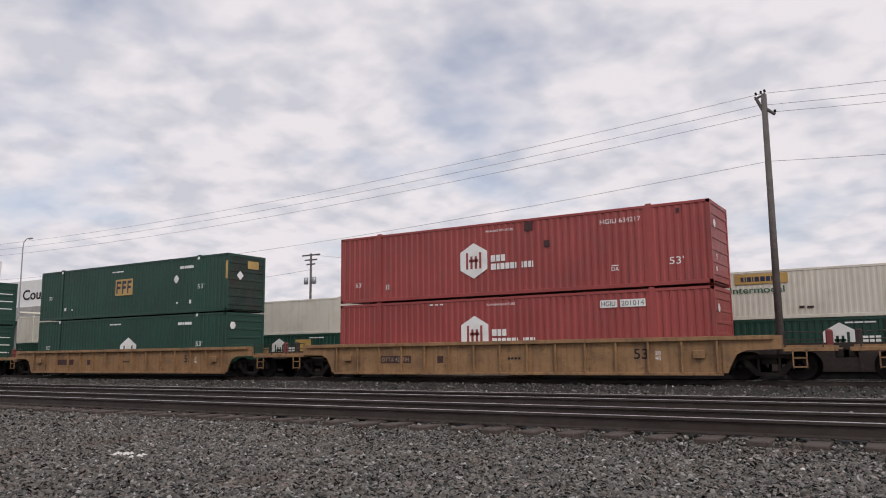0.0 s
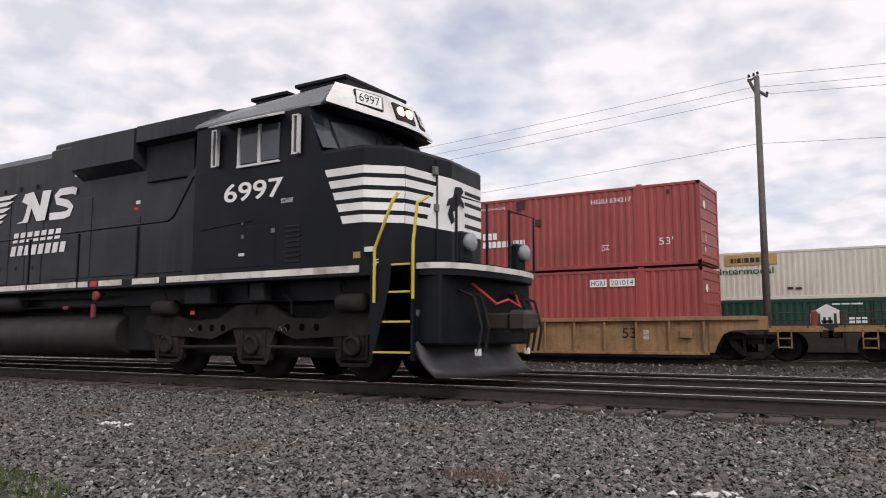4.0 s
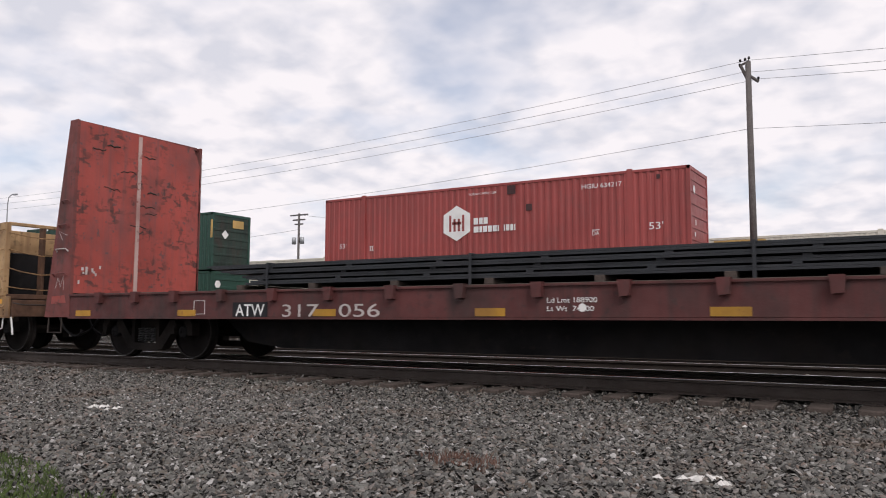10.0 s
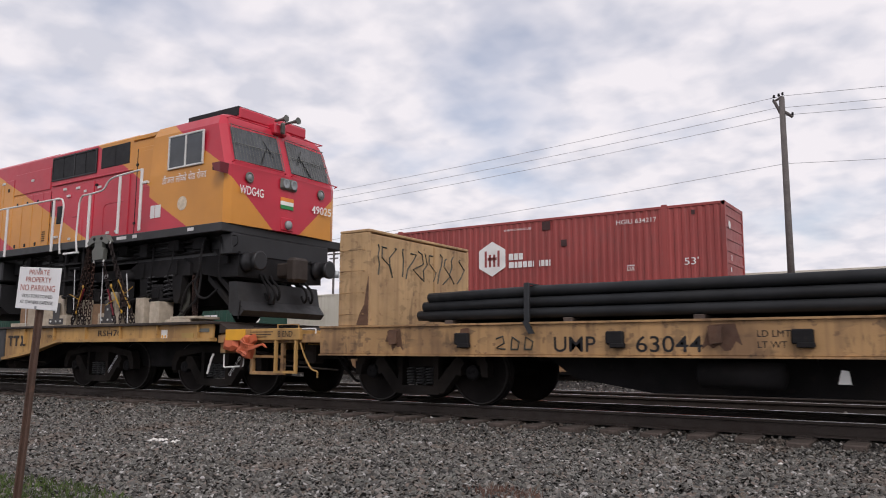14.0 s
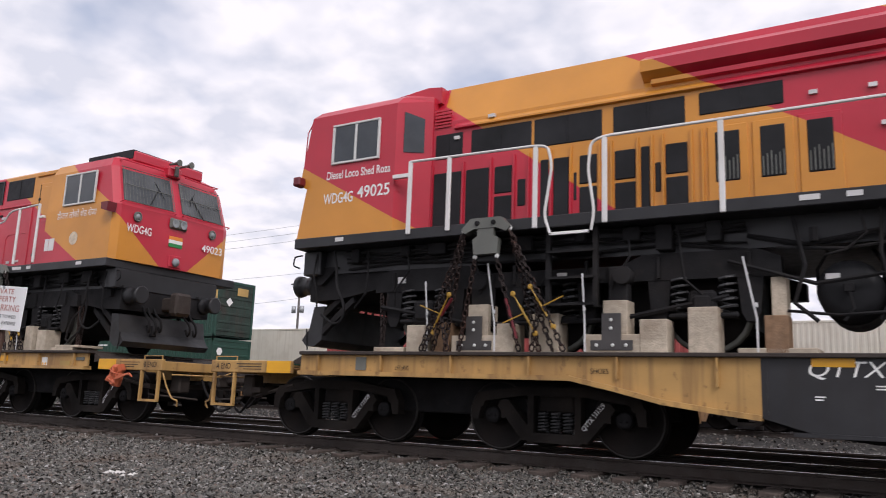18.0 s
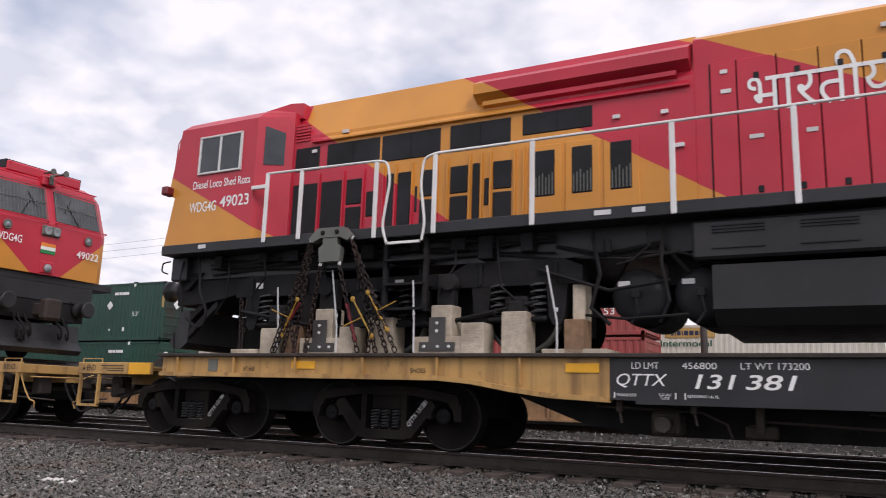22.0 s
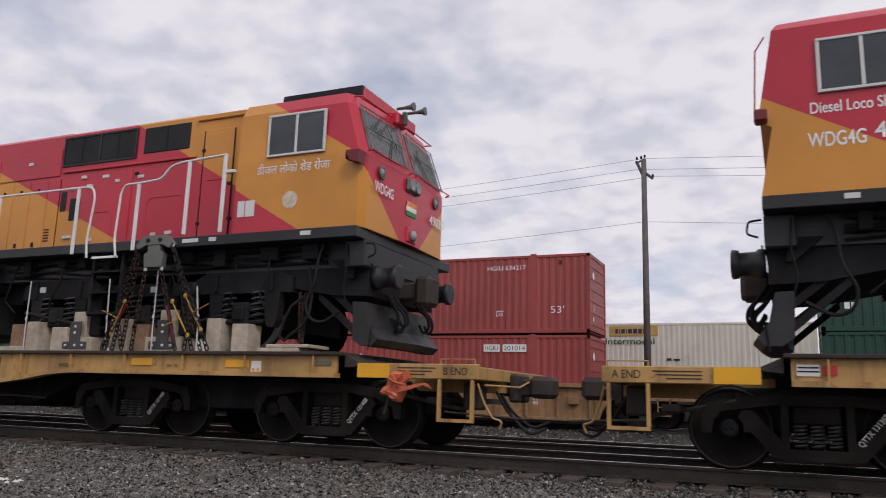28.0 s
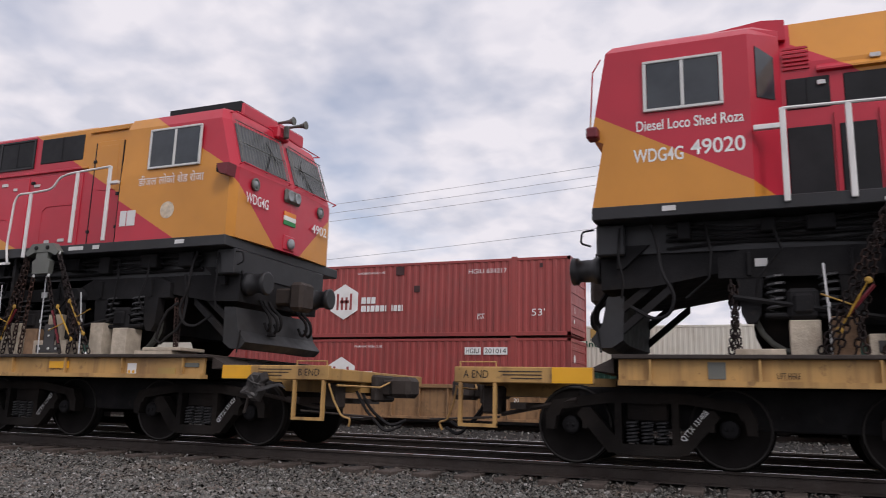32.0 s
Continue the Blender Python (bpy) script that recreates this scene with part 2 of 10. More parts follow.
# ---- mesh building ----
class Shape:
    """Gathers boxes, rods and prisms into one mesh."""

    def __init__(self):
        self.v, self.f = [], []

    def add(self, verts, faces):
        k = len(self.v)
        self.v += [tuple(p) for p in verts]
        self.f += [tuple(i + k for i in q) for q in faces]
        return self

    def box(self, x0, x1, y0, y1, z0, z1, b=0.0):
        if x0 > x1: x0, x1 = x1, x0
        if y0 > y1: y0, y1 = y1, y0
        if z0 > z1: z0, z1 = z1, z0
        b = min(b, 0.49 * (x1 - x0), 0.49 * (y1 - y0), 0.49 * (z1 - z0))
        if b <= 0:
            v = [(x, y, z) for x in (x0, x1) for y in (y0, y1) for z in (z0, z1)]
            return self.add(v, [(0, 1, 3, 2), (4, 6, 7, 5), (0, 4, 5, 1), (2, 3, 7, 6), (0, 2, 6, 4), (1, 5, 7, 3)])
        v, f, idx = [], [], {}
        lim = ((x0, x1), (y0, y1), (z0, z1))
        for sx in (0, 1):
            for sy in (0, 1):
                for sz in (0, 1):
                    for ax in range(3):
                        p = [lim[k][(sx, sy, sz)[k]] + (0 if k == ax else (b if (sx, sy, sz)[k] == 0 else -b)) for k in range(3)]
                        idx[sx, sy, sz, ax] = len(v)
                        v.append(p)
        for ax in range(3):
            o = [k for k in range(3) if k != ax]
            for s in (0, 1):
                def corner(a, c):
                    q = [0, 0, 0]; q[ax], q[o[0]], q[o[1]] = s, a, c
                    return idx[(*q, ax)]
                f.append((corner(0, 0), corner(1, 0), corner(1, 1), corner(0, 1)))
        for ax in range(3):      # edges along ax
            o = [k for k in range(3) if k != ax]
            for a in (0, 1):
                for c in (0, 1):
                    q0, q1 = [0, 0, 0], [0, 0, 0]
                    q0[ax], q1[ax] = 0, 1
                    q0[o[0]] = q1[o[0]] = a
                    q0[o[1]] = q1[o[1]] = c
                    f.append((idx[(*q0, o[0])], idx[(*q1, o[0])], idx[(*q1, o[1])], idx[(*q0, o[1])]))
        for sx in (0, 1):
            for sy in (0, 1):
                for sz in (0, 1):
                    f.append(tuple(idx[sx, sy, sz, k] for k in range(3)))
        return self.add(v, f)

    def prism(self, outline, axis, a, b):
        """An outline in the two other axes (in the order x, y, z), drawn out along axis from a to b."""
        n = len(outline)
        pts = []
        for t in (a, b):
            for u, w in outline:
                pts.append({"x": (t, u, w), "y": (u, t, w), "z": (u, w, t)}[axis])
        faces = [tuple(range(n)), tuple(range(2 * n - 1, n - 1, -1))]
        faces += [(i, (i + 1) % n, n + (i + 1) % n, n + i) for i in range(n)]
        return self.add(pts, faces)

    def rod(self, p, q, r, n=8, r2=None, caps=True):
        p, q = Vector(p), Vector(q)
        d = (q - p).normalized()
        u = d.cross(Vector((0, 0, 1)) if abs(d.z) < 0.9 else Vector((1, 0, 0))).normalized()
        w = d.cross(u)
        r2 = r if r2 is None else r2
        v = [c + rr * (math.cos(a) * u + math.sin(a) * w) for c, rr in ((p, r), (q, r2)) for a in (2 * math.pi * i / n for i in range(n))]
        f = [(i, (i + 1) % n, n + (i + 1) % n, n + i) for i in range(n)]
        if caps:
            f += [tuple(range(n - 1, -1, -1)), tuple(range(n, 2 * n))]
        return self.add(v, f)

    def pipe(self, pts, r, n=6):
        """One bent tube through the points."""
        pts = [Vector(p) for p in pts]
        d = [(b - a).normalized() for a, b in zip(pts, pts[1:])]
        t = [d[0]] + [(a + b).normalized() if (a + b).length > 1e-4 else b for a, b in zip(d, d[1:])] + [d[-1]]
        u = t[0].cross(Vector((0, 0, 1)) if abs(t[0].z) < 0.9 else Vector((1, 0, 0))).normalized()
        v, f = [], []
        for p, k in zip(pts, t):
            u = (u - k * u.dot(k)).normalized()
            w = k.cross(u)
            v += [p + r * (math.cos(a) * u + math.sin(a) * w) for a in (2 * math.pi * i / n for i in range(n))]
        for k in range(len(pts) - 1):
            f += [(k * n + i, k * n + (i + 1) % n, (k + 1) * n + (i + 1) % n, (k + 1) * n + i) for i in range(n)]
        f += [tuple(range(n - 1, -1, -1)), tuple((len(pts) - 1) * n + i for i in range(n))]
        return self.add(v, f)

    def lathe(self, prof, centre, axis="y", n=20, caps=True):
        """Turns a profile of (along, radius) about an axis through centre."""
        cx, cy, cz = centre
        v, f = [], []
        for a, r in prof:
            for i in range(n):
                c, s = r * math.cos(2 * math.pi * i / n), r * math.sin(2 * math.pi * i / n)
                v.append({"y": (cx + c, cy + a, cz + s), "x": (cx + a, cy + c, cz + s), "z": (cx + c, cy + s, cz + a)}[axis])
        m = len(prof)
        for k in range(m - 1):
            f += [(k * n + i, k * n + (i + 1) % n, (k + 1) * n + (i + 1) % n, (k + 1) * n + i) for i in range(n)]
        if caps:
            f += [tuple(range(n - 1, -1, -1)), tuple((m - 1) * n + i for i in range(n))]
        return self.add(v, f)

    def data(self, name, mats, smooth=False):
        me = bpy.data.meshes.new(name)
        me.from_pydata(self.v, [], self.f)
        bm = bmesh.new()
        bm.from_mesh(me)
        bmesh.ops.recalc_face_normals(bm, faces=bm.faces)
        bm.to_mesh(me)
        bm.free()
        for m in (mats if isinstance(mats, (list, tuple)) else [mats]):
            me.materials.append(m)
        if smooth:
            me.polygons.foreach_set("use_smooth", [len(p.vertices) == 4 for p in me.polygons])
        return me


def part(name, shape, mat, parent, label="", at=None, smooth=False):
    ob = new(name, shape.data(name, mat, smooth) if isinstance(shape, Shape) else shape)
    ob.parent = parent
    if at is not None:
        ob.matrix_basis = at if isinstance(at, Matrix) else Matrix.Translation(at)
    return tagged(ob, label)


def thing(name, label, category, m=None, group="", kind=""):
    ob = new(name)
    ob.empty_display_size = 0.3
    if m is not None:
        ob.matrix_basis = m
    return tagged(ob, label, category, group, kind)


def solid(name, shape, mat, label, category, m=None, group="", kind="", smooth=False):
    ob = new(name, shape.data(name, mat, smooth))
    if m is not None:
        ob.matrix_basis = m
    return tagged(ob, label, category, group, kind)


TEXTS = {}


def letters(body, height, width=None, shear=0.0, bold=0.0, mat=None):
    """Lettering as a flat mesh with its lower left corner at the origin, in the plane x, z, facing -y."""
    key = (body, height, width, shear, bold, mat.name)
    if key not in TEXTS:
        cu = bpy.data.curves.new("lettering", "FONT")
        cu.body, cu.size, cu.shear, cu.offset = body, 1.0, shear, bold
        ob = bpy.data.objects.new("lettering", cu)
        scene.collection.objects.link(ob)
        dg = bpy.context.evaluated_depsgraph_get()
        me = bpy.data.meshes.new_from_object(ob.evaluated_get(dg))
        bpy.data.objects.remove(ob)
        bpy.data.curves.remove(cu)
        co_ = np.empty(len(me.vertices) * 3)
        me.vertices.foreach_get("co", co_)
        co_ = co_.reshape(-1, 3)
        lo, hi = co_.min(0), co_.max(0)
        k = height / (hi[1] - lo[1])
        kx = k if width is None else width / (hi[0] - lo[0])
        out = np.zeros_like(co_)
        out[:, 0], out[:, 2] = (co_[:, 0] - lo[0]) * kx, (co_[:, 1] - lo[1]) * k
        me.vertices.foreach_set("co", out.ravel())
        me.update()
        me.materials.clear()
        me.materials.append(mat)
        TEXTS[key] = me
    return TEXTS[key]


def write(body, x, y, z, height, mat, parent, width=None, name="lettering", turn=0.0, tilt=0.0, shear=0.0, bold=0.0):
    """Paints lettering on a thing: lower left corner at x, y, z; turn 0 faces -y, 90 faces +x."""
    me = letters(body, height, width, shear, bold, mat)
    ob = part(name, me, mat, parent, "", pose(x, y, z, 0, tilt, turn))
    return ob


# ---- ground and tracks ----
def ground_height(y):
    """The cross-section of the ground: a low verge, the ballast shoulder, the beds of the tracks, flat land beyond."""
    rows = ((-4000, -1.1), (-30, -1.05), (0.0, -0.95), (2.4, -0.72), (3.6, -0.45), (5.0, -0.37), (8.0, -0.35), (8.55, -0.30), (8.85, -0.265), (9.35, -0.225), (9.7, -0.2),
            (CY + 1.5, -0.19), (CY + 1.95, -0.24), (CY2 - 1.5, -0.21), (CY2 + 1.5, -0.21), (CY2 + 2.6, -0.52), (21.0, -0.6), (25.6, -0.5),
            (CY3 - 1.6, Z3 - 0.2), (CY3 + 1.6, Z3 - 0.2), (32.0, -0.5), (CY4 - 1.6, Z4 - 0.2), (CY4 + 1.6, Z4 - 0.2), (40, -0.6), (4000, -0.6))
    return float(np.interp(y, [r[0] for r in rows], [r[1] for r in rows]))


ys = [-4000, -400, -80, -30, -10, 0, 1, 2, 2.4, 3, 3.6, 4.2, 5, 6, 7, 8, 8.3, 8.55, 8.85, 9.35, 9.7, CY, CY + 1.5, CY + 1.95, CY2 - 1.5, CY2 + 1.5, CY2 + 2.0, CY2 + 2.6, 19,
      21, 23, 25.6, CY3 - 1.6, CY3 + 1.6, 32, CY4 - 1.6, CY4 + 1.6, 40, 80, 400, 4000]
xs = [-4000, -800, -200, -80, -40, -20, -10, 0, 10, 40, 100, 400, 4000]
sh = Shape()
sh.add([(x, y, ground_height(y)) for x in xs for y in ys],
       [(i * len(ys) + j, (i + 1) * len(ys) + j, (i + 1) * len(ys) + j + 1, i * len(ys) + j + 1) for i in range(len(xs) - 1) for j in range(len(ys) - 1)])
ground = solid("ground", sh, M_BALLAST, "grey crushed-stone ballast over flat railway land", "ground", kind="structure")


def rail_profile(yc, zc):
    """A flat-bottomed rail, its head at zc: the foot and web, and the polished head apart."""
    low = [(yc - 0.07, zc - 0.175), (yc + 0.07, zc - 0.175), (yc + 0.07, zc - 0.163), (yc + 0.012, zc - 0.145), (yc + 0.009, zc - 0.045),
           (yc + 0.036, zc - 0.036), (yc + 0.036, zc - 0.010), (yc + 0.027, zc - 0.004), (yc - 0.027, zc - 0.004), (yc - 0.036, zc - 0.010), (yc - 0.036, zc - 0.036), (yc - 0.009, zc - 0.045), (yc - 0.012, zc - 0.145), (yc - 0.07, zc - 0.163)]
    top = [(yc - 0.027, zc - 0.006), (yc + 0.027, zc - 0.006), (yc + 0.026, zc - 0.002), (yc + 0.018, zc), (yc - 0.018, zc), (yc - 0.026, zc - 0.002)]
    return low, top


def track(cy, z, label):
    root = thing("railway_track", label, "railway track", pose(0, 0, 0), kind="structure")
    for k in (-0.755, 0.755):
        low, top = rail_profile(cy + k, z)
        r = part("rail", Shape().prism(low, "x", -600, 400), M_RAIL, root, "rust-brown steel rail")
        part("rail_head", Shape().prism(top, "x", -600, 400), M_RAILHEAD, r, "bright worn rail head")
    return root


near_track = track(CY, 0.0, "rusty steel rails on timber ties in grey ballast")
mid_track = track(CY2, -0.015, "empty track with polished rail heads in ballast")
stack_track = track(CY3, Z3, "rusty track under the waiting container train")
far_track = track(CY4, Z4, "track under the farther container train")

# timber ties with their plates
tie_mesh = Shape().box(-0.115, 0.115, -1.37, 1.37, -0.19, 0, 0.012).data("tie", M_TIE)
plate_mesh = Shape().box(-0.09, 0.09, -0.16, 0.16, 0, 0.014, 0.004).box(-0.02, 0.02, -0.11, -0.07, 0.014, 0.035).box(-0.02, 0.02, 0.07, 0.11, 0.014, 0.035).data("tie_plate", M_RAIL)
for root, cy, z, x0, x1 in ((near_track, CY, -0.175, -42, 7), (mid_track, CY2, -0.19, -24, 5)):
    rnd = random.Random(int(cy * 10))
    x = x0
    while x < x1:
        t = part("tie", tie_mesh, M_TIE, root, "", pose(x + rnd.uniform(-0.03, 0.03), cy + rnd.uniform(-0.07, 0.07), z - rnd.uniform(0.0, 0.012), 0, 0, rnd.uniform(-1, 1)))
        if root is near_track:
            part("tie_plate", plate_mesh, M_RAIL, t, "", pose(0, -0.755, 0))
        x += 0.52


# loose stones of the ballast, joined
def stones(name, label, boxes, seed, mats, big):
    rs = np.random.RandomState(seed)
    P = []
    for x0, x1, y0, y1, n in boxes:
        P.append(np.column_stack([rs.uniform(x0, x1, n), rs.uniform(y0, y1, n)]))
    P = np.concatenate(P)
    n = len(P)
    z = np.interp(P[:, 1], ys, [ground_height(y) for y in ys])
    r = big * (0.45 + 0.75 * rs.rand(n) ** 2)
    base = np.array([(1, 0, 0), (0.2, 0.95, 0.1), (-0.9, 0.35, 0), (-0.6, -0.8, 0.05), (0.5, -0.85, 0), (0.35, 0.2, 0.75), (-0.45, 0.0, 0.65), (0.0, 0.0, -0.7)])
    tri = np.array([(0, 1, 5), (1, 2, 6), (1, 6, 5), (2, 3, 6), (3, 4, 5), (3, 5, 6), (4, 0, 5)])     # the upper faces alone
    V = base[None] * (1 + 0.7 * (rs.rand(n, 8, 1) - 0.5)) * r[:, None, None] * np.stack([0.95 + 0.6 * rs.rand(n), 0.8 + 0.25 * rs.rand(n), 0.6 + 0.5 * rs.rand(n)], -1)[:, None]
    a, b = rs.rand(n) * 2 * np.pi, (rs.rand(n) - 0.5) * 2.2
    ca, sa, cb, sb = np.cos(a), np.sin(a), np.cos(b), np.sin(b)
    X, Y, Z = V[..., 0], V[..., 1], V[..., 2]
    X, Z = X * cb[:, None] - Z * sb[:, None], X * sb[:, None] + Z * cb[:, None]
    X, Y = X * ca[:, None] - Y * sa[:, None], X * sa[:, None] + Y * ca[:, None]
    lift = z + r * 0.25 + rs.rand(n) * 0.028
    co_ = np.stack([X + P[:, :1], Y + P[:, 1:2], Z + lift[:, None]], -1).reshape(-1, 3)
    F = (tri[None] + 8 * np.arange(n)[:, None, None]).reshape(-1, 3)
    me = bpy.data.meshes.new(name)
    me.vertices.add(len(co_)); me.vertices.foreach_set("co", co_.ravel())
    me.loops.add(F.size); me.loops.foreach_set("vertex_index", F.ravel().astype(np.int32))
    me.polygons.add(len(F)); me.polygons.foreach_set("loop_start", np.arange(0, F.size, 3, dtype=np.int32))
    me.update(calc_edges=True)
    me.materials.append(mats)
    return tagged(new(name, me), label, "ballast stones", kind="stuff")


def stone_material():
    m = material("crushed_stone", (0.2, 0.185, 0.17), 0.85, grain=0.3, grain_size=90, bump=0.3, bump_size=120)
    n, l = m.node_tree.nodes, m.node_tree.links
    g = n.new("ShaderNodeNewGeometry")
    r = n.new("ShaderNodeValToRGB")
    el = r.color_ramp.elements
    el[0].position, el[0].color = 0.0, (0.03, 0.029, 0.026, 1)
    el[1].position, el[1].color = 1.0, (0.6, 0.58, 0.56, 1)
    for p, c in ((0.14, (0.080, 0.075, 0.068)), (0.28, (0.19, 0.182, 0.165)), (0.38, (0.105, 0.097, 0.088)), (0.50, (0.235, 0.228, 0.208)), (0.60, (0.155, 0.122, 0.095)), (0.70, (0.172, 0.172, 0.152)), (0.82, (0.315, 0.30, 0.275)), (0.90, (0.225, 0.165, 0.135)), (0.96, (0.41, 0.395, 0.37))):
        e = el.new(p); e.color = (*c, 1)
    l.new(g.outputs["Random Per Island"], r.inputs[0])
    x = n.new("ShaderNodeMix"); x.data_type, x.blend_type = "RGBA", "MULTIPLY"; x.inputs[0].default_value = 0.7
    nz = n.new("ShaderNodeTexNoise"); nz.inputs["Scale"].default_value = 70
    l.new(r.outputs[0], x.inputs[6]); l.new(nz.outputs["Fac"], x.inputs[7])
    tc = n.new("ShaderNodeTexCoord")
    patch = n.new("ShaderNodeTexNoise"); patch.inputs["Scale"].default_value = 0.9; patch.inputs["Detail"].default_value = 4
    pr = n.new("ShaderNodeValToRGB"); pr.color_ramp.elements[0].position, pr.color_ramp.elements[1].position = 0.56, 0.74
    earth = n.new("ShaderNodeMix"); earth.data_type = "RGBA"; earth.inputs[7].default_value = (0.13, 0.085, 0.058, 1)
    half = n.new("ShaderNodeMath"); half.operation = "MULTIPLY"; half.inputs[1].default_value = 0.5
    l.new(tc.outputs["Object"], patch.inputs["Vector"]); l.new(patch.outputs["Fac"], pr.inputs[0]); l.new(pr.outputs[0], half.inputs[0]); l.new(half.outputs[0], earth.inputs[0])
    l.new(x.outputs[2], earth.inputs[6]); l.new(earth.outputs[2], n["Principled BSDF"].inputs["Base Color"])
    return m


M_STONE = stone_material()
near_stones = stones("ballast_stones", "loose grey crushed stones of the near track's shoulder",
                     [(-12, 1.5, 3.2, 8.84, 190000), (1.5, 6, 5.5, 8.84, 12000), (-20, 4, 8.8, 9.4, 7000)], 3, M_STONE, 0.0235)
far_stones = stones("ballast_stones", "grey crushed stones farther along the near track's shoulder",
                    [(-26, -12, 4.5, 8.84, 40000), (-60, -26, 6.0, 8.9, 14000), (-34, -20, 8.8, 9.4, 2500)], 4, M_STONE, 0.034)
mid_stones = stones("ballast_stones", "grey crushed stones between the tracks",
                    [(-30, 4, CY + 0.9, CY2 - 0.85, 9000), (-40, 4, CY2 + 0.9, CY2 + 4.2, 22000), (-30, 3, CY - 0.7, CY + 0.7, 5000), (-30, 3, CY2 - 0.7, CY2 + 0.7, 4000),
                     (-50, 3, 20, 27.4, 16000)], 5, M_STONE, 0.045)


# ---- the passing train ----
MOVERS = []      # things that go with the train, and where they start along the line
SPINNERS = []    # wheelsets: the part, its place on its car, its radius

# window glass: base colour raised to carry some of the sky it reflects
M_GLASS = material("dark_window_glass", (0.045, 0.052, 0.06), 0.08, vary=0.3)
# louvre black lifted too, as part of the painted glare veil
M_GRILLE = material("black_louvre", (0.02, 0.0203, 0.0225), 0.6, vary=0.3, gloss=0.2)
M_BOX = material("dusty_black_box", (0.0203, 0.0203, 0.0218), 0.5, vary=0.25, dirt=(0.04, 0.037, 0.034), dirt_amount=0.5, bump=0.05, gloss=0.35)
# windscreen glass: the reflected sky is put into the grey base colour
M_SCREEN = material("sky_grey_windscreen_glass", (0.085, 0.09, 0.095), 0.12, vary=0.35, size=2)
M_SPRING = material("grey_spring_steel", (0.032, 0.032, 0.034), 0.5, vary=0.3, dirt=(0.03, 0.027, 0.025), dirt_amount=0.5)
M_PLATE = material("dull_steel_plate", (0.05, 0.046, 0.045), 0.55, vary=0.3, dirt=(0.03, 0.025, 0.022), dirt_amount=0.6, spot=0.4)
M_FRAME = material("pale_window_frame", (0.62, 0.62, 0.6), 0.45, vary=0.05)
M_RAILING = material("white_handrail_paint", (0.72, 0.71, 0.69), 0.45, vary=0.06, dirt=(0.4, 0.35, 0.3), dirt_amount=0.3)
M_LABEL = material("white_sticker", (0.62, 0.61, 0.6), 0.5, vary=0.15)
M_GREY = material("grey_steel_fitting", (0.125, 0.13, 0.115), 0.55, vary=0.15, dirt=(0.07, 0.06, 0.05), dirt_amount=0.4, bump=0.1)
# timber: the dirt mix carries grime and also shade under the load
M_TIMBER = material("new_sawn_timber", (0.50, 0.425, 0.33), 0.8, vary=0.2, size=3, grain=0.35, grain_size=14, dirt=(0.2, 0.14, 0.09), dirt_amount=0.6, dirt_size=2.5, bump=0.4)
M_TIMBER2 = material("reddish_timber", (0.25, 0.15, 0.085), 0.8, vary=0.2, size=3, grain=0.4, grain_size=14, bump=0.3)
M_CHAIN = material("rusty_chain", (0.022, 0.014, 0.013), 0.7, metal=0.4, vary=0.4, spot=0.4, dirt=(0.12, 0.05, 0.03))
M_BINDER = material("yellow_chain_binder", (0.42, 0.24, 0.025), 0.5, vary=0.3, dirt=(0.08, 0.045, 0.02), dirt_amount=0.8)
M_STRAP = material("white_strap", (0.6, 0.6, 0.6), 0.6, vary=0.1)
M_YELLOW = material("yellow_reflector", (0.72, 0.36, 0.01), 0.4, vary=0.1, dirt=(0.3, 0.15, 0.03), dirt_amount=0.35)
M_SAFETY = material("yellow_safety_paint", (0.60, 0.44, 0.06), 0.5, vary=0.12, dirt=(0.25, 0.2, 0.06), dirt_amount=0.4)
M_ORANGE = material("orange_brake_housing", (0.55, 0.13, 0.055), 0.55, vary=0.15, dirt=(0.3, 0.08, 0.04), dirt_amount=0.4)
M_RED = material("red_fitting", (0.5, 0.03, 0.03), 0.5)
M_SAFFRON = material("saffron_stripe", (0.75, 0.25, 0.03), 0.5)
M_GREEN = material("green_stripe", (0.02, 0.22, 0.06), 0.5)
M_CRIMSON = material("dark_crimson_paint", (0.15, 0.012, 0.02), 0.45, vary=0.15)
M_MONO = material("pale_round_mark", (0.6, 0.5, 0.38), 0.5, vary=0.25, size=14, spot=0.6, dirt=(0.55, 0.26, 0.05))
M_PLOUGH = material("dull_grey_plough", (0.022, 0.022, 0.024), 0.6, vary=0.25, dirt=(0.02, 0.018, 0.016), dirt_amount=0.7, spot=0.4)
M_LENS = material("clear_lamp_lens", (0.25, 0.27, 0.28), 0.1, vary=0.2)


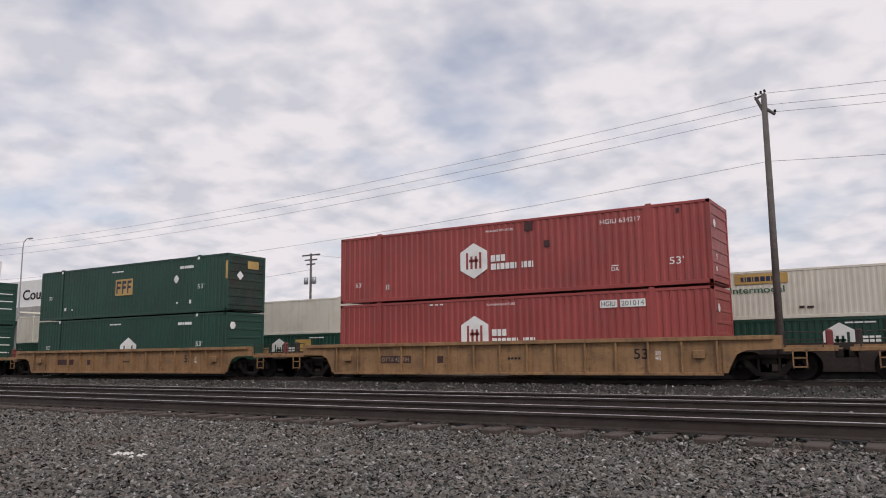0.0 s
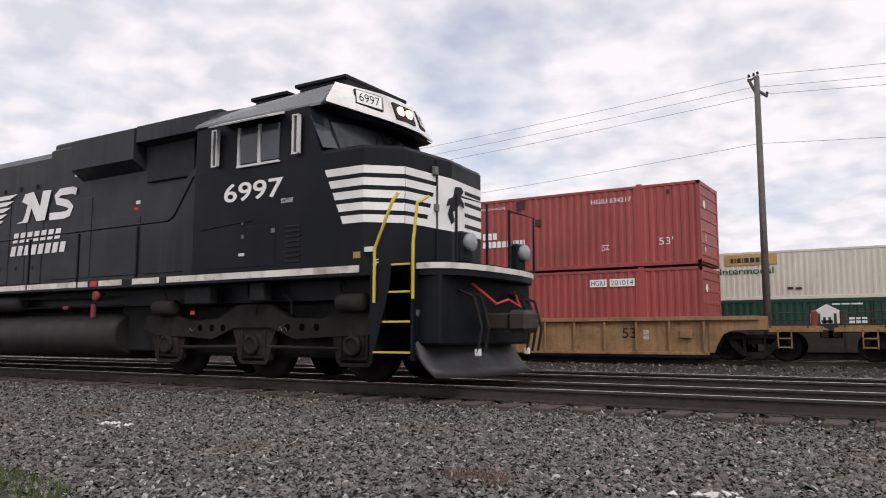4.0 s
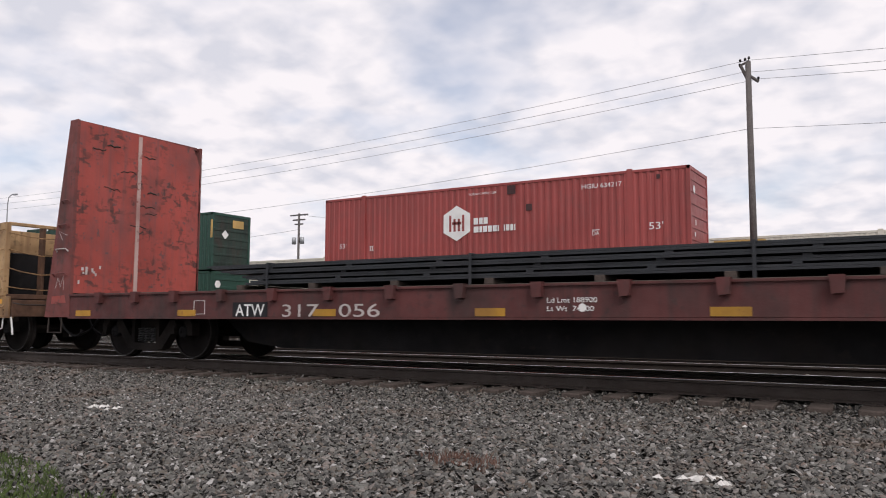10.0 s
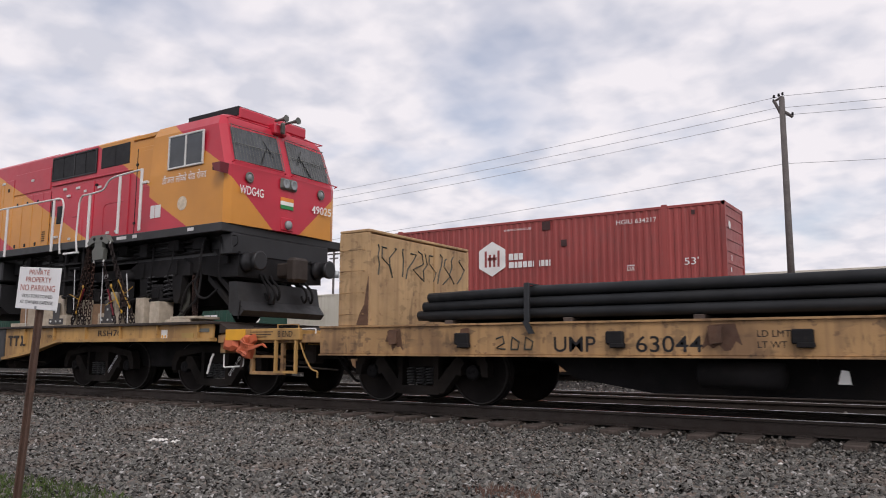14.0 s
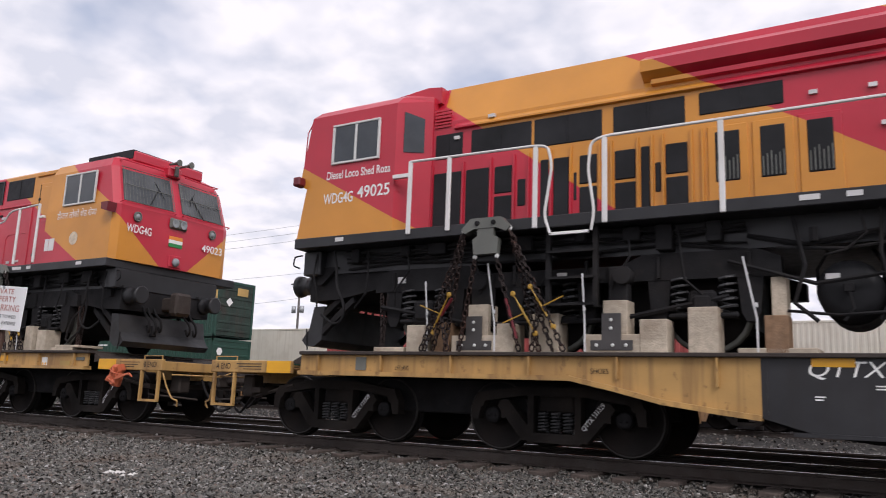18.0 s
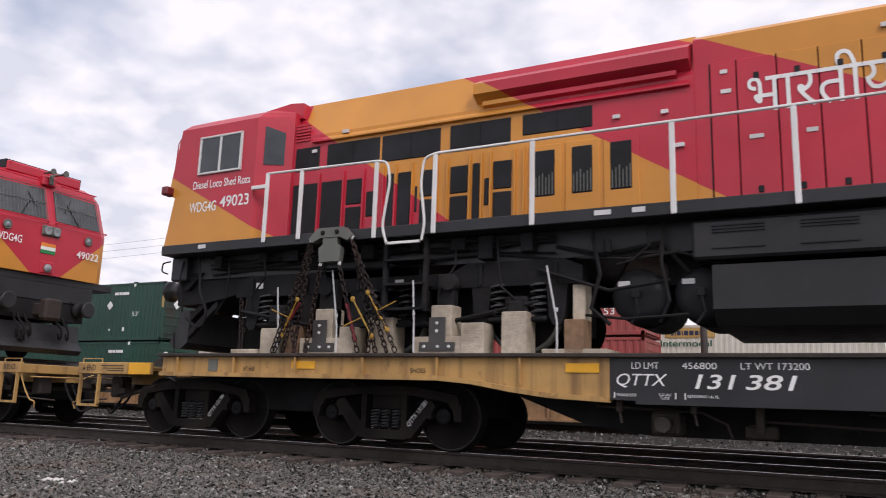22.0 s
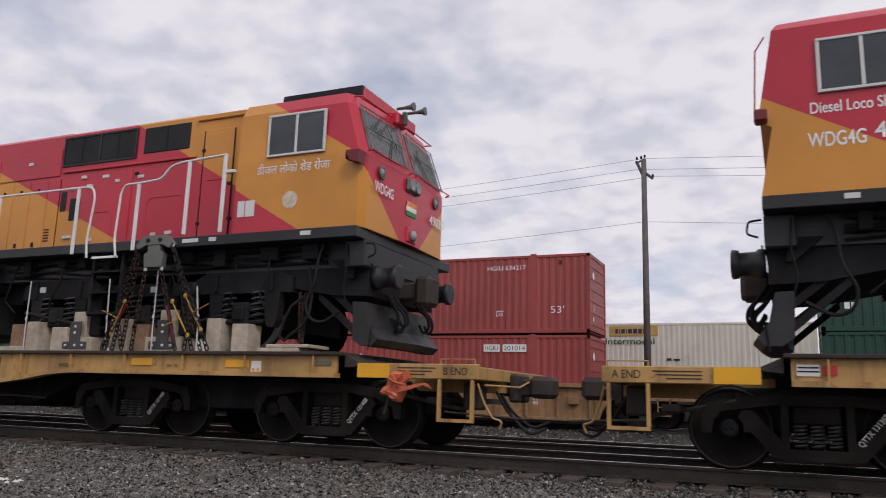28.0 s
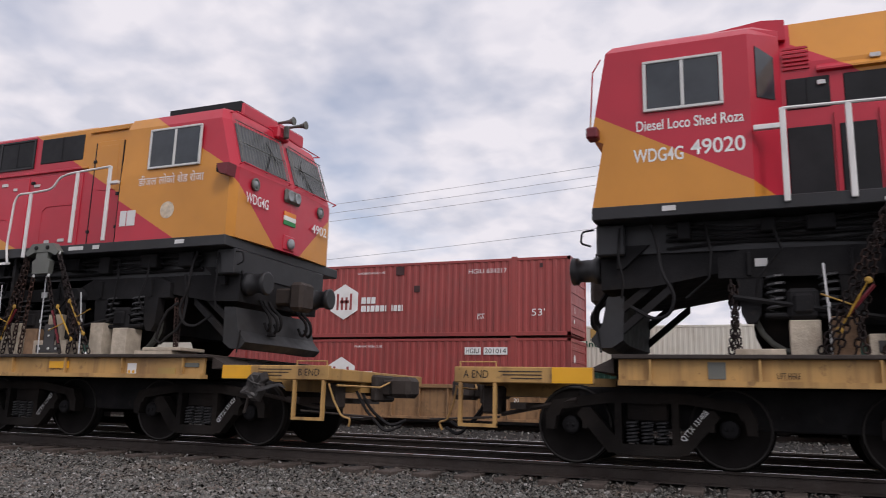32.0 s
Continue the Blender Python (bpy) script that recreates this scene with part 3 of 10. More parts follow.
def livery():
    """Crimson and orange paint split by slanting lines along the body."""
    m = material("crimson_and_orange_livery", (0.5, 0.5, 0.5), 0.34, vary=0.0)
    nt = m.node_tree
    n, l = nt.nodes, nt.links
    bsdf = n["Principled BSDF"]
    tc = n.new("ShaderNodeTexCoord")
    sp = n.new("ShaderNodeSeparateXYZ")
    l.new(tc.outputs["Object"], sp.inputs[0])

    def op(kind, a, b=0.0):
        x = n.new("ShaderNodeMath")
        x.operation = kind
        for k, v in enumerate((a, b)):
            if hasattr(v, "is_linked"):
                l.new(v, x.inputs[k])
            else:
                x.inputs[k].default_value = v
        return x.outputs[0]

    X, Y, Z = sp.outputs[0], sp.outputs[1], sp.outputs[2]

    def past(x0, z0, slope):      # 1 ahead of the line through x0, z0 that falls towards the front
        return op("GREATER_THAN", op("ADD", X, op("DIVIDE", Z, slope)), x0 + z0 / slope)

    def no(a):
        return op("SUBTRACT", 1.0, a)

    rear = op("MULTIPLY", past(-18.15, 4.95, 0.70), no(past(-15.1, 5.05, 0.61)))
    rear = op("MULTIPLY", rear, op("GREATER_THAN", X, -18.15))
    mid = op("MULTIPLY", past(-12.0, 5.06, 0.477), no(past(-9.14, 5.07, 0.466)))
    fore = op("MULTIPLY", past(-4.55, 5.0, 0.58), no(past(-0.02, 3.93, 0.62)))
    tail = op("MULTIPLY", no(past(-20.15, 3.98, 0.54)), op("LESS_THAN", X, -18.25))
    aY = op("ABSOLUTE", op("ADD", Y, 0.14))
    face = op("MULTIPLY", op("GREATER_THAN", X, -0.13), op("LESS_THAN", op("SUBTRACT", Z, op("MULTIPLY", aY, 0.87)), 2.65))
    fore = op("MULTIPLY", fore, op("LESS_THAN", X, -0.13))
    tot = op("MINIMUM", op("ADD", op("ADD", rear, mid), op("ADD", op("ADD", fore, tail), face)), 1.0)
    nz = n.new("ShaderNodeTexNoise"); nz.inputs["Scale"].default_value = 0.9; nz.inputs["Detail"].default_value = 6
    l.new(tc.outputs["Object"], nz.inputs["Vector"])
    mx = n.new("ShaderNodeMix"); mx.data_type = "RGBA"
    l.new(tot, mx.inputs[0])
    mx.inputs[6].default_value, mx.inputs[7].default_value = (0.50, 0.022, 0.045, 1), (0.62, 0.26, 0.035, 1)
    hs = n.new("ShaderNodeHueSaturation")
    mr = n.new("ShaderNodeMapRange")
    mr.inputs[1].default_value, mr.inputs[2].default_value, mr.inputs[3].default_value, mr.inputs[4].default_value = 0.3, 0.7, 0.86, 1.08
    l.new(nz.outputs["Fac"], mr.inputs[0]); l.new(mr.outputs[0], hs.inputs["Value"]); l.new(mx.outputs[2], hs.inputs["Color"])
    l.new(hs.outputs[0], bsdf.inputs["Base Color"])
    return m


M_LIVERY = livery()
SIDE = -1.55        # near side of the cab
HOOD = -1.07        # near side of the hood


def loft(rings):
    """Joins rings of equal length into a closed shape."""
    s = Shape()
    n = len(rings[0])
    s.v = [p for r in rings for p in r]
    for k in range(len(rings) - 1):
        s.f += [(k * n + i, k * n + (i + 1) % n, (k + 1) * n + (i + 1) % n, (k + 1) * n + i) for i in range(n)]
    s.f += [tuple(range(n - 1, -1, -1)), tuple((len(rings) - 1) * n + i for i in range(n))]
    return s


def rounded(pts, r=0.1, n=4):
    """The same path with its corners rounded off."""
    pts = [Vector(q) for q in pts]
    out = [pts[0]]
    for a, b, c in zip(pts, pts[1:], pts[2:]):
        u, w = a - b, c - b
        k = min(r, u.length * 0.45, w.length * 0.45)
        p0, p1 = b + u.normalized() * k, b + w.normalized() * k
        out += [p0.lerp(b, t).lerp(b.lerp(p1, t), t) for t in (i / n for i in range(n + 1))]
    return out + [pts[-1]]


def spring(parent, x, y, z0, z1, r=0.085, turns=5):
    pts = [(x + r * math.cos(a), y + r * math.sin(a), z0 + (z1 - z0) * k / (turns * 8)) for k in range(turns * 8 + 1) for a in [k * math.pi / 4]]
    part("coil_spring", Shape().pipe(pts, 0.019, 5), M_SPRING, parent, "black coil spring")


def export_loco():
    """A diesel locomotive for broad gauge, carried as a load: two cabs, a hood between them, three-axle bogies."""
    root = thing("locomotive", "crimson and orange diesel locomotive chained on a flat car", "locomotive", group="locomotives carried as loads")
    # front cab
    rings = []
    for z, xf, hw in ((2.95, 0.0, 1.55), (4.0, 0.0, 1.55), (4.78, -0.26, 1.50), (4.97, -0.34, 1.38), (5.04, -0.44, 1.22)):
        rings.append([(-2.17, -hw, z), (xf - 0.09, -hw, z), (xf - 0.02, -hw * 0.9, z), (xf + 0.05, 0, z), (xf - 0.02, hw * 0.9, z), (xf - 0.09, hw, z), (-2.17, hw, z)])
    cab = part("cab", loft(rings), M_LIVERY, root, "orange and crimson driving cab")
    for x0, x1 in ((-1.60, -1.16), (-1.12, -0.68)):
        part("side_window", Shape().box(x0, x1, SIDE - 0.022, SIDE + 0.01, 4.09, 4.67, 0.006), M_GLASS, cab, "dark sliding side window")
    s = Shape()
    for a, b, c, d in ((-1.635, -0.645, 4.665, 4.70), (-1.635, -0.645, 4.06, 4.095), (-1.635, -1.60, 4.095, 4.665), (-0.68, -0.645, 4.095, 4.665), (-1.16, -1.12, 4.095, 4.665)):
        s.box(a, b, SIDE - 0.035, SIDE + 0.005, c, d, 0.006)
    part("window_frame", s, M_FRAME, cab, "pale aluminium window frame")
    # windscreens, lying in the sloped front
    for sgn in (-1, 1):
        y0, y1 = sgn * 0.12, sgn * 1.34
        def onto(y, z, out):
            f = (z - 4.0) / 0.78
            xf = -0.26 * f + 0.05 - 0.07 * min(1, abs(y) / 1.39)
            return (xf + out, y, z + out * 0.3)
        q = [onto(y0, 4.10, 0.012), onto(y1, 4.10, 0.012), onto(y1 * 0.97, 4.74, 0.012), onto(y0, 4.76, 0.012)]
        q2 = [onto(y0, 4.10, -0.02), onto(y1, 4.10, -0.02), onto(y1 * 0.97, 4.74, -0.02), onto(y0, 4.76, -0.02)]
        part("windscreen", Shape().add(q + q2, [(0, 1, 2, 3), (7, 6, 5, 4), (0, 4, 5, 1), (1, 5, 6, 2), (2, 6, 7, 3), (3, 7, 4, 0)]), M_SCREEN, cab, "windscreen behind wire mesh, reflected sky painted as grey")
        s = Shape()
        for k in range(15):
            t = (k + 0.5) / 15
            a, b = onto(y0 + (y1 - y0) * t, 4.10, 0.045), onto(y0 + (y1 * 0.97 - y0) * t, 4.75, 0.045)
            s.rod(a, b, 0.0045, 4, caps=False)
        for z in (4.08, 4.42, 4.77):
            s.rod(onto(y0, z, 0.045), onto(y1, z, 0.045), 0.008, 4)
        s.rod(onto(y0, 4.08, 0.045), onto(y0, 4.77, 0.045), 0.008, 4).rod(onto(y1, 4.08, 0.045), onto(y1 * 0.97, 4.77, 0.045), 0.008, 4)
        part("window_mesh", s, M_GREY, cab, "wire mesh guard over the windscreen")
        s = Shape().rod(onto(sgn * 0.75, 4.06, 0.03), onto(sgn * 0.45, 4.5, 0.03), 0.012, 5).rod(onto(sgn * 0.35, 4.3, 0.035), onto(sgn * 0.55, 4.62, 0.035), 0.01, 4)
        part("wiper", s, M_GRILLE, cab, "black wiper arm")
        part("marker_lamp", Shape().lathe([(0, 0.10), (0.03, 0.10), (0.035, 0.075), (0.02, 0.07)], (0.01, sgn * 1.02, 3.82), "x", 16), M_GREY, cab, "round marker lamp", smooth=True)
        part("lamp_lens", Shape().lathe([(0.0, 0.068), (0.03, 0.06), (0.04, 0.0001)], (0.012, sgn * 1.02, 3.82), "x", 14), M_LENS, cab, "clear lamp lens", smooth=True)
    hl = part("headlamp", Shape().box(0.03, 0.10, -0.24, 0.24, 3.74, 3.96, 0.06), M_GREY, cab, "twin headlamp in a grey oval housing")
    for y in (-0.11, 0.11):
        part("lamp_lens", Shape().lathe([(0.0, 0.09), (0.02, 0.09), (0.012, 0.07), (0.0, 0.0001)], (0.098, y, 3.85), "x", 14), M_LENS, hl, "clear headlamp lens", smooth=True)
    # small tricolour panel
    for k, mt in enumerate((M_GREEN, M_LETTER, M_SAFFRON)):
        part("stripe_panel", Shape().box(0.045, 0.062, -0.20, 0.16, 3.38 + 0.072 * k, 3.38 + 0.072 * (k + 1), 0.002), mt, cab, "stripe of a painted tricolour panel")
    part("coupler_pocket", Shape().box(0.02, 0.07, -0.17, 0.17, 2.97, 3.22, 0.02), M_LIVERY, cab, "recessed lamp pocket")
    part("lower_lamp", Shape().lathe([(0, 0.09), (0.05, 0.08), (0.06, 0.0001)], (0.07, 0.0, 3.08), "x", 14), M_LENS, cab, "round lamp over the coupler", smooth=True)
    s = Shape().box(-1.85, -0.36, -0.95, 0.95, 5.0, 5.22, 0.03)
    part("roof_pod", s, M_LIVERY, cab, "crimson roof pod")
    part("roof_grille", Shape().box(-1.82, -0.40, -0.97, 0.97, 5.06, 5.24, 0.01), M_GRILLE, cab, "dark grille on the cab roof")
    s = Shape().box(-0.40, -0.16, -0.20, 0.16, 4.84, 5.06, 0.03)
    part("roof_step", s, M_LIVERY, cab, "crimson hood over the windscreen post")
    for y, x1 in ((-0.16, 0.30), (0.10, 0.38)):
        part("air_horn", Shape().lathe([(0, 0.022), (x1 - 0.16, 0.026), (x1 - 0.06, 0.042), (x1 - 0.02, 0.066), (x1, 0.07)], (-0.20, y, 5.10), "x", 12), M_GREY, cab, "grey air horn", smooth=True)
    part("horn_bracket", Shape().box(-0.16, -0.08, -0.07, 0.02, 4.86, 5.08, 0.02), M_GREY, cab)
    part("mirror", Shape().prism([(-0.20, 3.98), (0.02, 3.98), (0.0, 3.80), (-0.14, 3.84)], "y", SIDE - 0.20, SIDE + 0.01), M_CRIMSON, cab, "side mirror in a crimson shroud")
    part("mirror_glass", Shape().box(-0.215, -0.18, SIDE - 0.18, SIDE - 0.02, 3.86, 3.97, 0.01), M_GRILLE, cab, "dark mirror glass")
    for pts in ([(0.0, -1.45, 4.03), (0.09, -1.45, 4.05), (0.09, -0.1, 4.05), (0.02, -0.1, 4.03)], [(0.0, 0.1, 4.03), (0.09, 0.1, 4.05), (0.09, 1.45, 4.05), (0.02, 1.45, 4.03)],
                [(-0.35, -1.3, 4.93), (-0.22, -1.3, 4.92), (-0.20, -0.3, 4.92)], [(-0.35, 1.3, 4.93), (-0.22, 1.3, 4.92), (-0.20, 0.3, 4.92)]):
        part("grab_rail", Shape().pipe(pts, 0.012, 5), M_LIVERY, cab, "crimson grab rail by the windscreen")
    part("notice_board", Shape().box(-2.10, -1.98, SIDE - 0.008, SIDE, 3.2, 3.44).box(-1.96, -1.80, SIDE - 0.008, SIDE, 3.2, 3.44), M_LABEL, cab, "white notice stickers")
    # round badge, plain
    part("badge", Shape().lathe([(0, 0.13), (-0.006, 0.13)], (-1.19, SIDE, 3.40), "y", 24), M_MONO, cab, "plain pale round mark")
    # hood behind the cab, in sections
    def hood(x0, x1, hw, ztop, name, label, cut=0.16):
        inset = cut * 1.2 if cut < 0.3 else cut * 0.42
        o = [(-hw, 2.95), (hw, 2.95), (hw, ztop - cut), (hw - inset, ztop), (-hw + inset, ztop), (-hw, ztop - cut)]
        return part(name, Shape().prism(o, "x", x0, x1), M_LIVERY, root, label)
    hood(-3.38, -2.165, 1.10, 5.06, "equipment_cabinet", "orange equipment cabinet behind the cab", 0.05)
    fan = hood(-6.40, -3.375, 1.07, 5.14, "blower_hood", "crimson hood section with intake grilles", 0.05)
    eng = hood(-12.21, -6.395, 1.05, 5.175, "engine_hood", "crimson and orange engine hood with doors", 0.07)
    rad = hood(-18.30, -12.205, 1.07, 5.27, "radiator_hood", "orange and crimson radiator hood", 0.62)
    part("cabinet_door", Shape().box(-3.22, -2.62, -1.118, -1.09, 3.02, 4.82, 0.008), M_LIVERY, root, "flush cabinet door")
    part("cabinet_door", Shape().box(-3.12, -2.72, -1.125, -1.11, 3.96, 4.74, 0.006), M_LIVERY, root, "upper cabinet panel")

    def grille(x0, x1, z0, z1, parent, y=HOOD, slats=7):
        g = part("intake_grille", Shape().box(x0, x1, y - 0.012, y + 0.02, z0, z1, 0.01), M_GRILLE, parent, "black intake grille")
        part("mullion", Shape().box((x0 + x1) / 2 - 0.012, (x0 + x1) / 2 + 0.012, y - 0.02, y - 0.01, z0 + 0.01, z1 - 0.01), M_GRILLE, g, "thin black mullion")
    grille(-6.40, -5.57, 4.55, 5.02, fan); grille(-5.53, -4.75, 4.55, 5.02, fan); grille(-4.56, -3.57, 4.57, 5.02, fan)
    part("dark_panel", Shape().box(-6.14, -5.90, HOOD - 0.014, HOOD + 0.01, 3.52, 3.92, 0.01), M_GRILLE, fan, "small dark panel")
    part("dark_panel", Shape().box(-6.38, -6.24, HOOD - 0.012, HOOD + 0.01, 3.70, 4.06, 0.01), M_GRILLE, fan, "small dark panel")
    part("hood_door", Shape().box(-5.55, -4.75, HOOD - 0.02, HOOD + 0.01, 3.02, 4.34, 0.01), M_LIVERY, fan, "wide access door")
    part("hood_door", Shape().box(-4.70, -3.50, HOOD - 0.02, HOOD + 0.01, 3.02, 4.34, 0.01), M_LIVERY, fan, "wide access door")
    part("door_seal", Shape().box(-12.03, -8.5, -1.058, -1.04, 3.02, 4.76).box(-8.5, -6.44, -1.058, -1.04, 3.02, 4.30), M_GRILLE, eng, "dark seal between the doors")
    part("grille_frame", Shape().box(-6.43, -4.71, HOOD - 0.022, HOOD + 0.01, 5.02, 5.05).box(-6.43, -4.71, HOOD - 0.022, HOOD + 0.01, 4.51, 4.548).box(-6.43, -6.402, HOOD - 0.022, HOOD + 0.01, 4.548, 5.02).box(-4.748, -4.71, HOOD - 0.022, HOOD + 0.01, 4.548, 5.02).box(-5.568, -5.532, HOOD - 0.022, HOOD + 0.01, 4.548, 5.02), M_BOX, fan, "dark grey frame of the paired grilles")
    part("ledge", Shape().box(-6.38, -3.40, HOOD - 0.035, HOOD + 0.01, 4.39, 4.43, 0.008), M_LIVERY, fan, "narrow ledge below the grilles")
    part("cabinet_top", Shape().box(-3.40, -2.42, -1.135, 1.135, 4.985, 5.075, 0.012), M_LIVERY, root, "overhanging cabinet top")
    for x in (-3.225, -2.625):
        part("door_gap", Shape().box(x - 0.006, x + 0.006, -1.123, -1.10, 3.05, 4.80), M_GRILLE, root, "dark gap beside the cabinet door")
    for x, z in ((-3.22, 4.45), (-3.22, 3.25), (-2.66, 3.86), (-4.62, 4.2), (-2.62, 3.3)):
        part("hinge", Shape().box(x - 0.035, x + 0.035, -1.135, -1.09, z, z + 0.05, 0.006), M_GRILLE, root, "small dark hinge")
    for pts in ([(-4.35, 3.05), (-4.35, 3.7), (-4.25, 3.78), (-3.65, 3.78)], [(-5.5, 3.62), (-5.2, 3.62), (-5.1, 3.54), (-5.1, 3.05)]):
        part("panel_bead", Shape().pipe([(x, HOOD - 0.022, z) for x, z in pts], 0.008, 4), M_LIVERY, fan, "raised bead on the door")
    # engine doors
    xs_ = [-12.02, -11.72, -11.28, -10.84, -10.40, -9.96, -9.52, -9.08, -8.64, -8.50, -8.06, -7.62, -7.18, -6.74, -6.44]
    for a, b in zip(xs_, xs_[1:]):
        d = part("hood_door", Shape().box(a + 0.007, b - 0.007, -1.075, -1.04, 3.02, 4.76 if a < -8.4 else 4.30, 0.008), M_LIVERY, eng, "flush engine-room door")
        if b - a > 0.4:
            for z in (3.10, 4.48 if a < -8.4 else 4.08):
                part("latch", Shape().box((a + b) / 2 - 0.03, (a + b) / 2 + 0.03, -1.09, -1.07, z, z + 0.08, 0.006), M_GRILLE, d, "small dark door latch")
    part("hood_door", Shape().box(-8.05, -6.5, -1.07, -1.04, 4.36, 4.86, 0.008), M_LIVERY, eng, "long upper hood panel")
    s = Shape()
    for k in range(5):
        s.box(-6.70, -6.58, -1.082, -1.07, 3.18 + 0.05 * k, 3.20 + 0.05 * k)
    part("louvre", s, M_GRILLE, eng, "small louvre")
    # radiator section
    for x0, x1, z0 in ((-18.23, -17.77, 4.08), (-17.63, -16.68, 4.10), (-16.64, -15.67, 4.06), (-15.52, -14.60, 4.07), (-14.43, -13.47, 4.17)):
        grille(x0, x1, z0, 4.46, rad)
    panels = [(x0, x1, 3.06, 3.87) for x0, x1 in ((-18.24, -17.78), (-17.70, -17.33), (-16.54, -16.42), (-16.35, -16.13), (-15.16, -15.05))]
    panels += [(x0, x1, z0, z1) for x0, x1 in ((-17.24, -16.97), (-15.98, -15.74), (-15.50, -15.23), (-14.85, -14.58)) for z0, z1 in ((3.06, 3.43), (3.47, 3.86))]
    panels += [(x0, x1, 3.26, 3.64) for x0, x1 in ((-16.88, -16.76), (-16.06, -16.02), (-14.98, -14.91))]
    for x0, x1, z0, z1 in panels:
        part("filter_panel", Shape().box(x0, x1, HOOD - 0.014, HOOD + 0.01, z0, z1, 0.025), M_GRILLE, rad, "black filter panel")
    for x0, x1 in ((-14.25, -13.97), (-13.74, -13.47), (-13.24, -12.97)):
        d = part("mesh_door", Shape().box(x0 - 0.09, x1 + 0.09, HOOD - 0.02, HOOD + 0.01, 3.05, 4.0, 0.01), M_LIVERY, rad, "door with a mesh opening")
        part("mesh_panel", Shape().box(x0, x1, HOOD - 0.03, HOOD - 0.01, 3.30, 3.92, 0.01), M_GRILLE, d, "black mesh")
        # grey strips laid over the mesh as painted glints
        s = Shape()
        for k in range(6):
            s.box(x0 + 0.02 + k * 0.045, x0 + 0.035 + k * 0.045, HOOD - 0.036, HOOD - 0.028, 3.32, 3.55 + 0.03 * (k % 3))
        part("mesh_glint", s, M_GREY, d, "grey strips painted as glints on the mesh")
    s = Shape()
    for a in (-18.27, -17.74, -17.29, -16.93, -16.71, -16.59, -16.38, -16.10, -15.70, -15.54, -15.195, -15.015, -14.88, -14.53, -14.40):
        part("door_post", Shape().box(a - 0.012, a + 0.012, HOOD - 0.03, HOOD + 0.01, 3.02, 4.0), M_LIVERY, rad, "upright door post")
    
    # overhanging duct along the top
    o = [(-1.0, 4.70), (-1.20, 4.82), (-1.20, 4.97), (-0.95, 5.12), (-0.8, 5.14), (-0.8, 4.7)]
    part("radiator_duct", Shape().prism(o, "x", -15.12, -12.24), M_LIVERY, rad, "long crimson duct along the roof edge")
    part("radiator_duct", Shape().prism([(-1.0, 4.62), (-1.14, 4.66), (-1.14, 4.72), (-1.0, 4.74)], "x", -15.0, -12.4), M_LIVERY, rad, "lower rib of the duct")
    s = Shape()
    for k in range(6):
        s.box(-18.25, -17.97, HOOD - 0.02, HOOD + 0.01, 4.57 + 0.05 * k, 4.595 + 0.05 * k)
    part("roof_ledge", Shape().prism([(-1.05, 4.50), (-1.125, 4.515), (-1.125, 4.54), (-1.05, 4.62)], "x", -17.9, -12.25), M_LIVERY, rad, "overhanging ledge above the grilles")
    part("louvre", s, M_LIVERY, rad, "crimson louvre beside the rear cab")
    # rear cab
    rings = []
    for z, xr, hw, xi in ((2.95, -20.40, 1.55, -18.62), (3.74, -20.26, 1.55, -18.62), (3.80, -20.38, 1.55, -18.62), (3.95, -20.38, 1.55, -18.62), (4.88, -20.22, 1.55, -18.62), (5.0, -20.16, 1.42, -18.6), (5.07, -19.7, 1.3, -18.55)):
        rings.append([(xr, -hw, z), (xi, -hw, z), (-18.28, -1.09, z), (-18.28, 1.09, z), (xi, hw, z), (xr, hw, z)])
    rc = part("rear_cab", loft(rings), M_LIVERY, root, "crimson and orange rear cab")
    part("roof_hatch", Shape().prism([(-19.72, 5.0), (-18.2, 5.0), (-18.2, 5.25), (-18.45, 5.28), (-19.66, 5.14)], "y", -1.0, 1.0), M_LIVERY, rc, "raised crimson roof hatch")
    for x0, x1 in ((-19.74, -19.36), (-19.32, -18.94)):
        part("side_window", Shape().box(x0, x1, SIDE - 0.022, SIDE + 0.01, 4.09, 4.67, 0.006), M_GLASS, rc, "dark sliding side window")
    s = Shape()
    for a, b, c, d in ((-19.785, -18.895, 4.66, 4.695), (-19.785, -18.895, 4.065, 4.10), (-19.785, -19.745, 4.1, 4.66), (-18.935, -18.895, 4.1, 4.66), (-19.36, -19.32, 4.1, 4.66)):
        s.box(a, b, SIDE - 0.035, SIDE + 0.005, c, d, 0.006)
    part("window_frame", s, M_FRAME, rc, "pale aluminium window frame")
    # door window on the slanted inner face of the rear cab
    a, b = Vector((-18.55, -1.455, 0)), Vector((-18.36, -1.198, 0))
    nrm = Vector((0.80, -0.60, 0)).normalized() * 0.012
    part("door_window", Shape().add([tuple(p + nrm * k + Vector((0, 0, z))) for k in (1, -1) for p, z in ((a, 4.14), (b, 4.18), (b, 4.70), (a, 4.76))],
         [(0, 1, 2, 3), (7, 6, 5, 4), (0, 4, 5, 1), (1, 5, 6, 2), (2, 6, 7, 3), (3, 7, 4, 0)]), M_GLASS, rc, "tall dark door window")
    part("mirror", Shape().box(-20.44, -20.30, SIDE - 0.14, SIDE + 0.05, 3.78, 3.92, 0.02), M_CRIMSON, rc, "crimson side mirror")
    part("grab_rail", Shape().pipe([(-20.44, -1.45, 3.85), (-20.40, -1.45, 4.7), (-20.30, -1.45, 4.86)], 0.01, 5), M_LIVERY, rc, "thin crimson grab rail")
